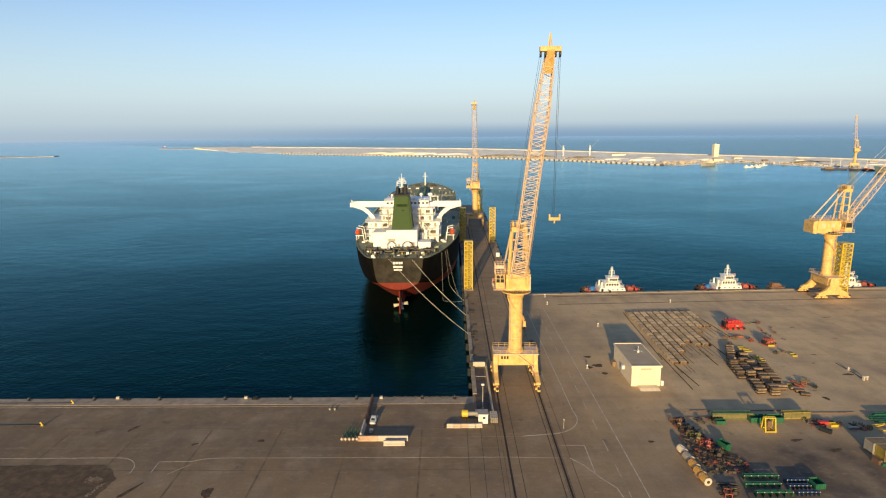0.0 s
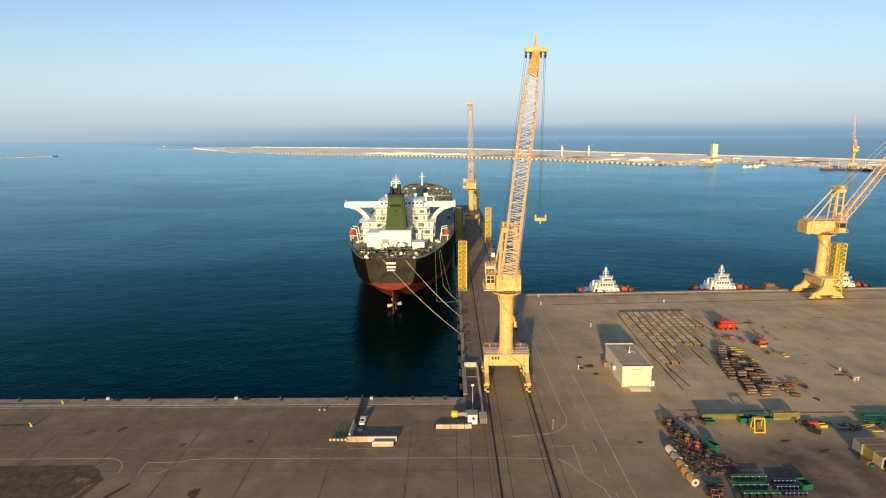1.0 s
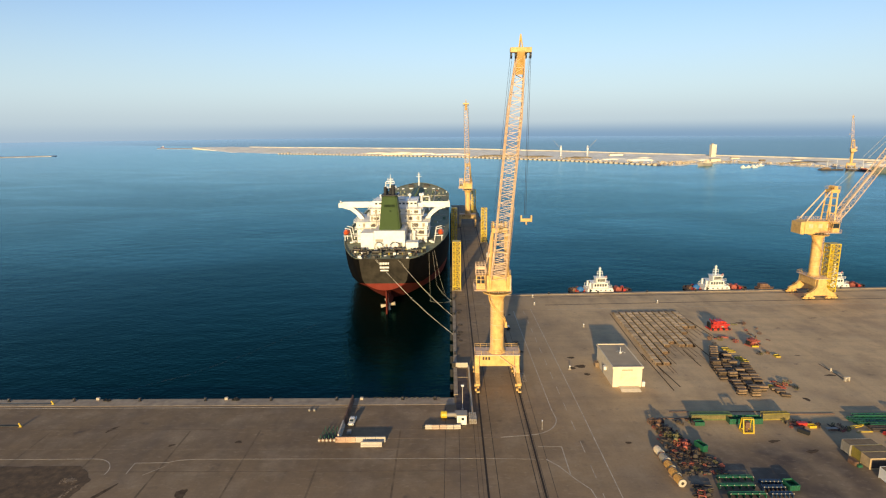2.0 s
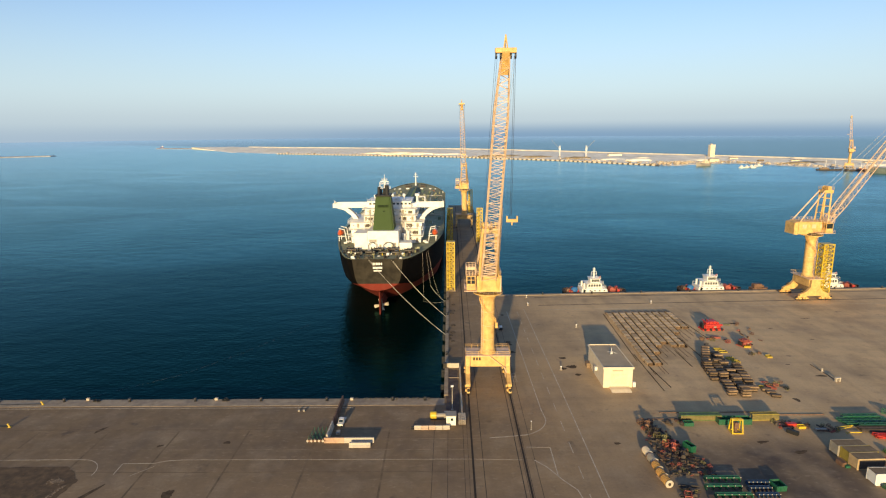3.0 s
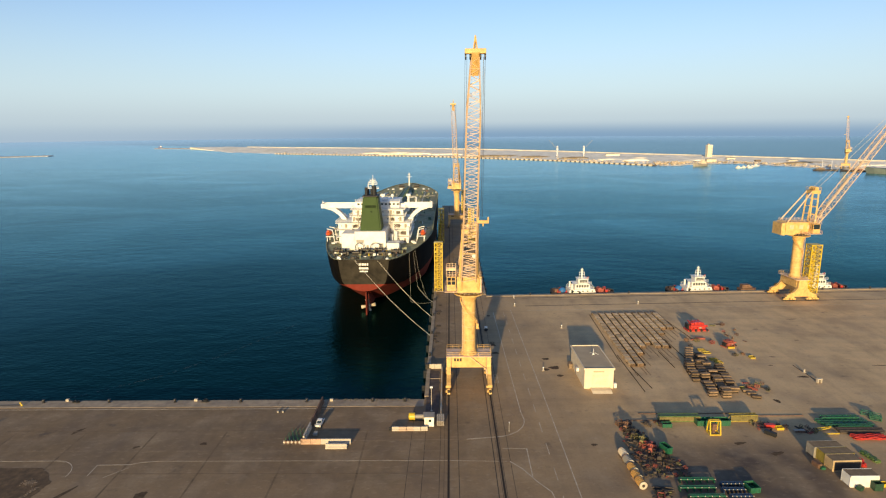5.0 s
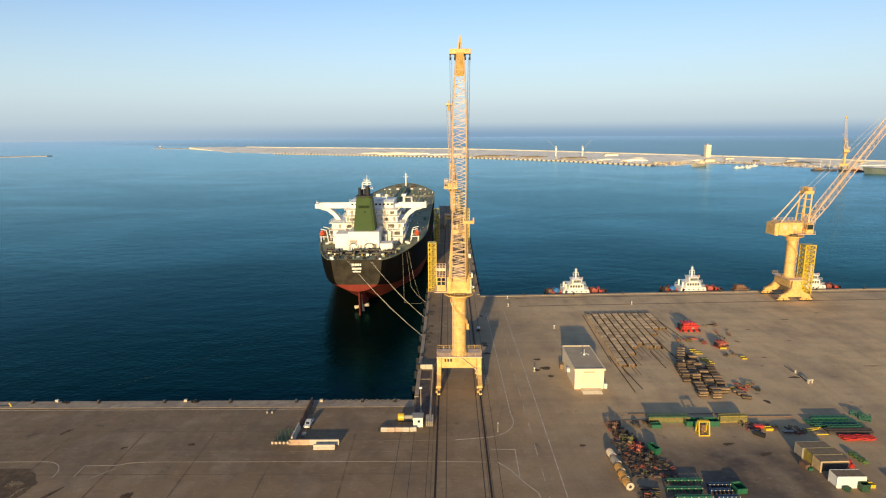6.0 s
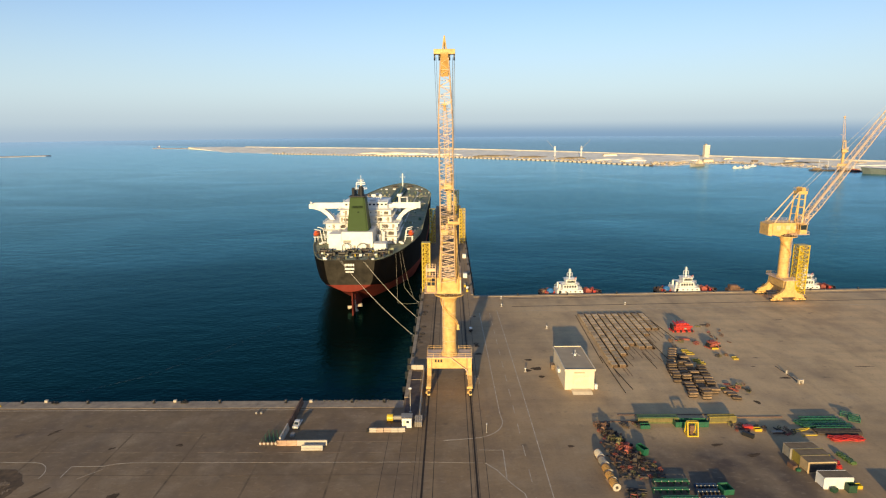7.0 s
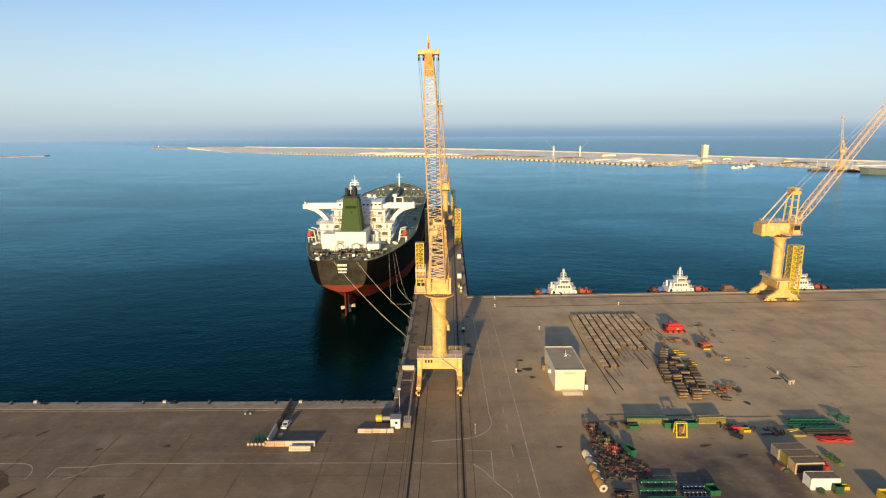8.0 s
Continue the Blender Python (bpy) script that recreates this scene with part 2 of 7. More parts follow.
WATER = water_material()
PAVING = paving_material()
CONCRETE = material("weathered_concrete", (0.36, 0.275, 0.18), 0.85, var=0.18, scale=0.6, bump=0.02, grime=(0.12, 0.10, 0.085), grime_amount=0.7, grime_scale=0.25)
CRANE = material("crane_orange_yellow_paint", (0.70, 0.44, 0.15), 0.5, spec=0.35, var=0.12, scale=1.2, grime=(0.40, 0.19, 0.055), grime_amount=0.75, grime_scale=0.8)
CRANE_PALE = material("faded_crane_paint", (0.72, 0.50, 0.32), 0.5, var=0.1, scale=0.8, grime=(0.4, 0.2, 0.09), grime_amount=0.4, grime_scale=0.5)
YELLOW = material("signal_yellow_paint", (0.62, 0.43, 0.025), 0.45, var=0.12, scale=1.0, grime=(0.35, 0.18, 0.04), grime_amount=0.5, grime_scale=0.6)
STEEL = material("dark_greased_steel", (0.05, 0.045, 0.04), 0.5, 0.6, var=0.25, scale=1.5)
RAIL = material("rail_groove_steel", (0.028, 0.018, 0.011), 0.9, 0.0, var=0.2, scale=1.0)
RUST = material("rusty_steel", (0.16, 0.085, 0.05), 0.8, var=0.35, scale=1.2, bump=0.02, rand=0.3)
GLASS = material("dark_window_glass", (0.02, 0.03, 0.035), 0.08, var=0.0, spec=0.8)
HULL = material("black_hull_paint", (0.003, 0.0026, 0.0024), 0.8, spec=0.06, var=0.3, scale=0.3, grime=(0.022, 0.016, 0.010), grime_amount=0.35, grime_scale=0.12)
BOOT = material("red_antifouling_paint", (0.19, 0.030, 0.018), 0.8, spec=0.1, var=0.2, scale=0.3, grime=(0.10, 0.04, 0.03), grime_amount=0.6, grime_scale=0.15)
DECK = material("green_deck_paint", (0.28, 0.28, 0.165), 0.9, spec=0.2, var=0.25, scale=0.4, grime=(0.16, 0.12, 0.08), grime_amount=0.5, grime_scale=0.12)
WHITE = material("white_ship_paint", (0.78, 0.75, 0.68), 0.45, var=0.06, scale=0.5, grime=(0.5, 0.38, 0.25), grime_amount=0.35, grime_scale=0.35)
FUNNEL = material("olive_green_funnel_paint", (0.034, 0.066, 0.012), 0.6, spec=0.2, var=0.1, scale=0.4, grime=(0.03, 0.05, 0.02), grime_amount=0.5, grime_scale=0.2)
BLACK = material("soot_black_paint", (0.012, 0.012, 0.012), 0.6, var=0.2, scale=1.0)
ORANGE = material("lifeboat_orange", (0.62, 0.10, 0.02), 0.4, var=0.08, scale=1.0)
ROPE = material("mooring_rope", (0.52, 0.47, 0.38), 0.9, var=0.15, scale=2.0)
MARK = material("worn_road_marking", (0.52, 0.43, 0.31), 0.8, var=0.3, scale=0.7, grime=(0.26, 0.19, 0.12), grime_amount=0.85, grime_scale=0.5)
SAND = material("pale_sand_and_rock", (0.95, 0.87, 0.70), 0.9, var=0.15, scale=0.06, bump=0.05, grime=(0.66, 0.57, 0.41), grime_amount=0.5, grime_scale=0.014)
ROCK = material("breakwater_rock", (0.52, 0.48, 0.42), 0.9, var=0.35, scale=0.1, bump=0.3)
SEAM = material("dusty_joint", (0.055, 0.04, 0.027), 0.9, var=0.3, scale=0.6)
CREAM = material("cream_render", (0.72, 0.60, 0.42), 0.8, var=0.06, scale=0.8, grime=(0.45, 0.34, 0.22), grime_amount=0.4, grime_scale=0.5)
ROOF = material("pale_roof_sheet", (0.46, 0.36, 0.235), 0.9, spec=0.2, var=0.12, scale=0.6, grime=(0.22, 0.18, 0.14), grime_amount=0.5, grime_scale=0.3)

# ---- building blocks ----
def box(bm, x0, x1, y0, y1, z0, z1, bevel=0.0):
    r = bmesh.ops.create_cube(bm, size=1.0, matrix=Matrix.Translation(((x0 + x1) / 2, (y0 + y1) / 2, (z0 + z1) / 2)) @ Matrix.Diagonal((x1 - x0, y1 - y0, z1 - z0, 1)))
    if bevel:
        es = list({e for v in r["verts"] for e in v.link_edges})
        bmesh.ops.bevel(bm, geom=es, offset=bevel, segments=1, affect="EDGES")
    return bm


def beam(bm, p, q, w, h=None):
    """A straight bar of rectangular section from p to q."""
    p, q = Vector(p), Vector(q)
    d = q - p
    m = Matrix.Translation((p + q) / 2) @ d.to_track_quat("Z", "Y").to_matrix().to_4x4() @ Matrix.Diagonal((w, h or w, d.length, 1))
    bmesh.ops.create_cube(bm, size=1.0, matrix=m)
    return bm


def tube(bm, p, q, r, r2=None, seg=12):
    p, q = Vector(p), Vector(q)
    d = q - p
    m = Matrix.Translation((p + q) / 2) @ d.to_track_quat("Z", "Y").to_matrix().to_4x4()
    bmesh.ops.create_cone(bm, cap_ends=True, segments=seg, radius1=r, radius2=r if r2 is None else r2, depth=d.length, matrix=m)
    return bm


def ball(bm, c, r, sx=1, sy=1, sz=1, seg=10):
    bmesh.ops.create_uvsphere(bm, u_segments=seg, v_segments=max(5, seg // 2), radius=r, matrix=Matrix.Translation(c) @ Matrix.Diagonal((sx, sy, sz, 1)))
    return bm


def prism(bm, outline, axis, lo, hi):
    """An outline in the two axes other than axis (in xyz order), drawn out from lo to hi."""
    def at(a, b, c):
        return {"x": (c, a, b), "y": (a, c, b), "z": (a, b, c)}[axis]
    low = [bm.verts.new(at(a, b, lo)) for a, b in outline]
    high = [bm.verts.new(at(a, b, hi)) for a, b in outline]
    k = len(outline)
    bm.faces.new(low), bm.faces.new(high)
    for i in range(k):
        bm.faces.new((low[i], low[(i + 1) % k], high[(i + 1) % k], high[i]))
    bmesh.ops.recalc_face_normals(bm, faces=bm.faces)
    return bm


def mesh_of(name, bm, mat, smooth=False):
    me = bpy.data.meshes.new(name)
    bm.to_mesh(me)
    bm.free()
    me.materials.append(mat)
    if smooth:
        for p in me.polygons:
            p.use_smooth = True
        me.set_sharp_from_angle(angle=radians(35))
    return me


def part(name, bm, mat, parent, label="", smooth=False):
    ob = new(name, mesh_of(name, bm, mat, smooth))
    ob.parent = parent
    if label:
        tagged(ob, label)
    return ob


def thing(name, m, label, category, group=""):
    ob = new(name)
    ob.empty_display_size = 0.5
    ob.matrix_basis = m
    return tagged(ob, label, category, group)


def pieces(name, boxes, mat, parent):
    """Small box-shaped parts, one mesh each."""
    for bx in boxes:
        part(name, box(B(), *bx), mat, parent)


def solid(name, bm, mat, label, category, kind="", group="", smooth=False, m=None):
    ob = new(name, mesh_of(name, bm, mat, smooth))
    if m is not None:
        ob.matrix_basis = m
    return tagged(ob, label, category, group, kind)


B = bmesh.new
SEA = -2.0
LEAN_PIER = 0.0105                       # the pier runs this much to the right per metre


def on_pier(u, y):
    """World x at u metres right of the pier's left edge."""
    return 7.6 + LEAN_PIER * (y - 139.0) + u


def quay_y(x):
    """The edge of the right-hand quay."""
    return 232.8 + 0.042 * (x - 30.6)


def near_y(x):
    """The edge of the near quay."""
    return 138.85 - 0.0044 * (x - 6.5)


# ---- the setting ----
bm = B()
bmesh.ops.create_circle(bm, cap_ends=True, segments=96, radius=4700, matrix=Matrix.Translation((0, 0, SEA)))
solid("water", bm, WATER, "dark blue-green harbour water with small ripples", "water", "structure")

bm = B()
PIER_END = 520.0
PIER_W = 21.2
outline = [(-700, near_y(-700)), (on_pier(0, 138.85), 138.85), (on_pier(0, PIER_END), PIER_END), (on_pier(PIER_W, PIER_END), PIER_END), (on_pier(PIER_W, 232.7), 232.7),
           (600, quay_y(600)), (600, -500), (-700, -500)]
prism(bm, outline, "z", -8.0, 0.0)
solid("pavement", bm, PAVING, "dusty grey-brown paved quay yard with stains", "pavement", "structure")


def coping(name, p, q, w=1.6, top=0.22):
    """A concrete kerb block along a quay edge, a little proud."""
    p, q = Vector((*p, 0)), Vector((*q, 0))
    d = (q - p).normalized()
    side = Vector((d.y, -d.x, 0))
    b = B()
    n = max(1, int((q - p).length / 12))
    for i in range(n):
        a, c = p + (q - p) * (i / n) + d * 0.03, p + (q - p) * ((i + 1) / n) - d * 0.03
        vs = [a + side * (-0.15), c + side * (-0.15), c + side * w, a + side * w]
        lo = [b.verts.new(v + Vector((0, 0, -1.8))) for v in vs]
        hi = [b.verts.new(v + Vector((0, 0, top))) for v in vs]
        b.faces.new(hi)
        for k in range(4):
            b.faces.new((lo[k], lo[(k + 1) % 4], hi[(k + 1) % 4], hi[k]))
    bmesh.ops.recalc_face_normals(b, faces=b.faces)
    return solid(name, b, CONCRETE, "weathered concrete coping blocks along the quay edge", "kerb", "structure")


coping("kerb_near", (-420, near_y(-420)), (on_pier(0, 138.85), 138.85), 3.6, 0.06)
coping("kerb_pier_west", (on_pier(0, 140.6), 140.6), (on_pier(0, PIER_END), PIER_END), 0.9)
coping("kerb_pier_east", (on_pier(PIER_W, PIER_END), PIER_END), (on_pier(PIER_W, 234.6), 234.6), 0.9)
coping("kerb_right", (on_pier(PIER_W, 232.8), 232.8), (440, quay_y(440)))

# crane rails in dark grooves
def strip(name, pts, w, mat, z0, z1, label, category="rail", kind="structure"):
    b = B()
    for p, q in zip(pts, pts[1:]):
        p, q = Vector((*p, 0)), Vector((*q, 0))
        d = (q - p).normalized()
        s = Vector((d.y, -d.x, 0)) * w / 2
        vs = [p - s, q - s, q + s, p + s]
        lo = [b.verts.new(v + Vector((0, 0, z0))) for v in vs]
        hi = [b.verts.new(v + Vector((0, 0, z1))) for v in vs]
        b.faces.new(hi)
        for k in range(4):
            b.faces.new((lo[k], lo[(k + 1) % 4], hi[(k + 1) % 4], hi[k]))
    bmesh.ops.recalc_face_normals(b, faces=b.faces)
    return solid(name, b, mat, label, category, kind)


def along_pier(u, y0, y1):
    return [(on_pier(u, y0), y0), (on_pier(u, y1), y1)]


U_RAIL = (6.1, 16.8)
for i, u in enumerate(U_RAIL):
    strip("rail_pier_%d" % i, along_pier(u, -220, PIER_END - 6), 0.42, RAIL, -0.01, 0.03, "dark steel crane rail set in a groove")
for i, off in enumerate((-15.2, -4.5)):
    strip("rail_quay_%d" % i, [(44, quay_y(44) + off), (440, quay_y(440) + off)], 0.4, RAIL, -0.01, 0.03, "dark steel crane rail set in a groove")

# ---- cranes ----
def lattice(bm_chord, bm_lace, a, b, w0, h0, w1, h1, bays, side, up, chord=0.22, lace=0.11):
    """Four-chord truss from a to b; chords in one list of meshes, lacing in another."""
    a, b, side, up = Vector(a), Vector(b), Vector(side), Vector(up)
    rows = []
    for i in range(bays + 1):
        k = i / bays
        c = a.lerp(b, k)
        w, h = (w0 + (w1 - w0) * k) / 2, (h0 + (h1 - h0) * k) / 2
        rows.append([c + side * w * sx + up * h * sy for sx, sy in ((-1, -1), (1, -1), (1, 1), (-1, 1))])
    for j in range(4):
        beam(bm_chord[j], rows[0][j], rows[-1][j], chord)
    for i in range(bays):
        for j in range(4):
            k = (j + 1) % 4
            beam(bm_lace, rows[i][j], rows[i + 1][k] if (i + j) % 2 else rows[i + 1][j].lerp(rows[i + 1][k], 0.0), lace) if (i + j) % 2 else beam(bm_lace, rows[i][k], rows[i + 1][j], lace)
            if i % 3 == 2:
                beam(bm_lace, rows[i + 1][j], rows[i + 1][k], lace * 0.9)
    return rows


def handrail(bm, pts, h=1.1, every=1.6):
    for p, q in zip(pts, pts[1:]):
        p, q = Vector(p), Vector(q)
        n = max(1, round((q - p).length / every))
        for i in range(n + 1):
            c = p.lerp(q, i / n)
            beam(bm, c, c + Vector((0, 0, h)), 0.07)
        for f in (0.55, 1.0):
            beam(bm, p + Vector((0, 0, h * f)), q + Vector((0, 0, h * f)), 0.06)


def ring(r, z, n=20):
    return [(r * math.cos(2 * math.pi * i / n), r * math.sin(2 * math.pi * i / n), z) for i in range(n + 1)]


def ladder(a, c, w=0.6, axis=(0, 1, 0)):
    """Two rails and rungs between two points."""
    b = B()
    a, c, s = Vector(a), Vector(c), Vector(axis) * w / 2
    for k in (-1, 1):
        beam(b, a + s * k, c + s * k, 0.08)
    n = int((c - a).length / 0.6)
    for i in range(1, n):
        p = a.lerp(c, i / n)
        beam(b, p - s, p + s, 0.05)
    return b


def quay_crane(m, luff=49.8, sill=7.3, stair=0.94):
    """A level-luffing jib crane on a rail portal; the jib points to -y."""
    crane = thing("quay_crane", m, "tall orange-yellow jib crane with lattice boom on rail portal", "crane", "quay cranes")
    # two legs, each on a sill with bogies
    for sx in (-1, 1):
        x = sx * 5.35
        b = B()
        prism(b, [(-sill, 1.75), (-sill, 2.4), (-3.2, 3.6), (-1.9, 5.2), (-1.6, 8.3), (1.6, 8.3), (1.9, 5.2), (3.2, 3.6), (sill, 2.4), (sill, 1.75)], "x", x - 0.55, x + 0.55)
        leg = part("leg", b, CRANE, crane)
        part("leg_ladder", ladder((x - sx * 0.62, -1.2, 1.8), (x - sx * 0.62, -1.2, 7.9)), CRANE_PALE, leg)
        for y in (1.3 - sill, sill - 1.3):
            b = B()
            prism(b, [(y - 1.9, 1.35), (y - 1.7, 1.6), (y, 1.74), (y + 1.7, 1.6), (y + 1.9, 1.35), (y, 1.15)], "x", x - 0.3, x + 0.3)
            part("equaliser_beam", b, CRANE, leg)
            part("buffer", tube(B(), (x, y + (y > 0) * 2.7 - (y < 0) * 2.7, 1.2), (x, y + (y > 0) * 1.9 - (y < 0) * 1.9, 1.2), 0.3, seg=10), STEEL, leg)
        for y in (-sill, 2.65 - sill, sill - 2.65, sill):
            b = B()
            prism(b, [(y - 1.2, 0.5), (y - 1.1, 0.95), (y - 0.3, 1.3), (y + 0.3, 1.3), (y + 1.1, 0.95), (y + 1.2, 0.5)], "x", x - 0.36, x + 0.36)
            bogie = part("bogie", b, CRANE, leg)
            for dy in (-0.7, 0.7):
                part("wheel", tube(B(), (x - 0.3, y + dy, 0.38), (x + 0.3, y + dy, 0.38), 0.36, seg=14), STEEL, leg)
            part("drive_motor", box(B(), x - 0.8, x - 0.37, y - 0.4, y + 0.4, 0.55, 1.2, 0.06), CRANE, leg)
        b = B()
        tube(b, (x + sx * 0.58, 3.0, 3.2), (x + sx * 1.0, 3.0, 3.2), 1.1, seg=16)
        if sx > 0:
            part("cable_reel", b, STEEL, leg)
        else:
            b.free()
    b = B()
    box(b, -4.6, 4.6, -1.9, -0.9, 5.0, 8.28, 0.08)
    part("portal_beam", b, CRANE, crane)
    b = B()
    box(b, -4.6, 4.6, 0.9, 1.9, 5.0, 8.28, 0.08)
    part("portal_beam", b, CRANE, crane)
    b = B()
    box(b, -6.0, 6.0, -2.9, 2.9, 8.302, 8.5)
    part("portal_deck", b, CRANE_PALE, crane)
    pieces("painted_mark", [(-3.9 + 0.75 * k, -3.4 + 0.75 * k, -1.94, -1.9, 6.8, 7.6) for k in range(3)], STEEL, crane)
    b = B()
    handrail(b, [(-5.9, -2.8, 8.5), (5.9, -2.8, 8.5), (5.9, 2.8, 8.5), (-5.9, 2.8, 8.5), (-5.9, -2.8, 8.5)])
    part("railing", b, CRANE, crane)
    b = B()
    beam(b, (0.2, -2.5, 8.4), (4.4, -2.5, 5.0), 0.5, 0.12)
    beam(b, (4.4, -2.5, 5.0), (5.6, -3.4, 2.6), 0.4, 0.12)
    part("stair", b, CRANE_PALE, crane)
    # column
    b = B()
    tube(b, (0, 0, 8.5), (0, 0, 9.8), 2.3, 1.82, 28)
    tube(b, (0, 0, 9.8), (0, 0, 23.2), 1.82, 1.82, 28)
    tube(b, (0, 0, 23.2), (0, 0, 25.0), 1.82, 2.6, 28)
    part("column", b, CRANE, crane, smooth=True)
    for z in (12.4, 16.2, 20.0):
        part("column_seam", tube(B(), (0, 0, z), (0, 0, z + 0.1), 1.85, seg=28), CRANE_PALE, crane)
    b = B()
    for i in range(26):                 # sloping stair that winds round the column
        a0, a1 = math.pi * (stair + i * 0.041), math.pi * (stair + (i + 1) * 0.041)
        for r, dz in ((2.12, 0.0), (2.3, 0.75)):
            beam(b, (r * math.cos(a0), r * math.sin(a0), 24.0 - i * 0.3 + dz), (r * math.cos(a1), r * math.sin(a1), 24.0 - (i + 1) * 0.3 + dz), 0.34 if dz == 0 else 0.09, 0.16 if dz == 0 else 0.09)
        beam(b, (2.28 * math.cos(a0), 2.28 * math.sin(a0), 24.0 - i * 0.3), (2.28 * math.cos(a0), 2.28 * math.sin(a0), 24.75 - i * 0.3), 0.06)
    box(b, 1.9, 2.75, -1.1, 0.3, 15.5, 15.62)
    box(b, 1.95, 2.6, -0.9, 0.0, 15.62, 16.9, 0.05)
    part("winding_stair", b, CRANE, crane)
    part("power_cable", tube(B(), (2.15, -0.5, 8.5), (2.15, -0.5, 15.5), 0.09, seg=6), STEEL, crane)
    part("column_ladder", ladder((-1.45, -1.55, 8.55), (-1.45, -1.55, 24.6), 0.5, (1, 0, 0)), CRANE_PALE, crane)
    b = B()
    tube(b, (0, 0, 25.0), (0, 0, 25.25), 3.9, seg=24)
    part("slew_platform", b, CRANE, crane)
    b = B()
    handrail(b, ring(3.8, 25.25))
    part("slew_railing", b, CRANE_PALE, crane)
    b = B()
    tube(b, (0, 0, 25.25), (0, 0, 26.4), 2.6, 2.9, 28)
    part("slew_ring", b, STEEL, crane)
    # machinery house, cab
    b = B()
    prism(b, [(-4.6, 26.4), (-4.6, 30.6), (7.3, 30.9), (7.7, 30.6), (7.7, 26.0), (4.4, 25.7), (3.0, 26.4)], "x", -3.1, 3.1)
    house = part("machinery_house", b, CRANE, crane)
    pieces("louvre", [(x, x + 0.06, y, y + 1.6, 28.2, 29.7) for y in (-2.4, 0.8, 4.6) for x in (3.08, -3.14)], CRANE_PALE, house)
    b = B()
    handrail(b, [(-3.0, -4.5, 30.6), (3.0, -4.5, 30.6), (3.0, 7.2, 30.85), (-3.0, 7.2, 30.85), (-3.0, -4.5, 30.6)])
    part("roof_railing", b, CRANE_PALE, house)
    b = B()
    prism(b, [(7.75, 25.6), (7.75, 30.7), (9.3, 30.4), (9.3, 25.9)], "x", -2.9, 2.9)
    part("counterweight", b, CRANE, crane)
    for sx in (-1, 1):                        # brackets that carry the boom foot
        b = B()
        prism(b, [(-4.62, 27.0), (-4.62, 30.5), (-5.3, 30.4), (-5.7, 29.8), (-5.6, 29.0), (-5.0, 27.0)], "x", sx * 2.15 - 0.25, sx * 2.15 + 0.25)
        part("boom_bracket", b, CRANE, crane)
    part("front_panel", box(B(), 2.75, 3.05, -5.3, -4.62, 26.6, 30.2), CRANE_PALE, crane)
    b = B()
    box(b, -5.7, -3.4, -4.2, -1.4, 26.8, 28.4, 0.06)
    box(b, -5.7, -3.4, -4.2, -1.4, 30.3, 30.5, 0.04)
    for x in (-5.62, -4.55, -3.48):
        for y in (-4.12, -1.48):
            beam(b, (x, y, 28.4), (x, y, 30.3), 0.16)
    beam(b, (-5.62, -4.12, 29.4), (-3.48, -4.12, 29.4), 0.12)
    cab = part("cab", b, CRANE, crane)
    pieces("cab_window", [(-5.52, -4.64, -4.14, -4.1, 28.42, 29.32), (-4.46, -3.58, -4.14, -4.1, 28.42, 29.32), (-5.64, -5.6, -4.0, -1.6, 28.42, 30.28)], GLASS, cab)
    part("cab_seat", box(B(), -4.9, -4.2, -3.0, -2.2, 28.42, 29.6, 0.1), STEEL, cab)
    b = B()
    for x in (-5.8, -3.4):
        for y in (-4.4, -1.5):
            beam(b, (x, y, 30.5), (x, y, 33.4), 0.1)
    handrail(b, [(-3.4, -4.4, 30.5), (-5.8, -4.4, 30.5), (-5.8, -1.5, 30.5), (-3.4, -1.5, 30.5)], 1.1, 0.8)
    handrail(b, [(-3.4, -4.4, 32.4), (-5.8, -4.4, 32.4), (-5.8, -1.5, 32.4), (-3.4, -1.5, 32.4)], 1.0, 0.8)
    box(b, -5.8, -3.4, -2.2, -1.5, 31.6, 32.4)
    part("roof_cage", b, CRANE_PALE, cab)
    b = B()
    box(b, -6.3, -3.15, -4.9, 2.0, 26.6, 26.75)
    handrail(b, [(-3.3, -4.8, 26.75), (-6.2, -4.8, 26.75), (-6.2, 1.9, 26.75), (-3.3, 1.9, 26.75)])
    part("cab_walkway", b, CRANE_PALE, crane)
    # A-frame with sheaves, back stays
    for sx in (-1, 1):
        b = B()
        beam(b, (sx * 2.3, -4.3, 30.6), (sx * 1.6, -4.8, 42.8), 0.5, 0.5)
        part("mast_leg", b, CRANE, crane)
        b = B()
        beam(b, (sx * 2.3, -2.0, 30.6), (sx * 1.6, -2.5, 42.8), 0.4, 0.4)
        part("mast_leg", b, CRANE, crane)
        b = B()
        tube(b, (sx * 1.5, -2.2, 42.6), (sx * 2.5, 6.9, 30.8), 0.24, seg=10)
        part("back_stay", b, CRANE_PALE, crane)
    b = B()
    box(b, -2.0, 2.0, -5.4, -1.9, 41.6, 42.9, 0.1)
    for sx in (-1.5, -0.5, 0.5, 1.5):
        tube(b, (sx - 0.2, -3.8, 43.5), (sx + 0.2, -3.8, 43.5), 0.8, seg=16)
    handrail(b, [(-2.0, -5.4, 42.9), (2.0, -5.4, 42.9), (2.0, -1.9, 42.9), (-2.0, -1.9, 42.9), (-2.0, -5.4, 42.9)])
    part("mast_head", b, CRANE, crane)
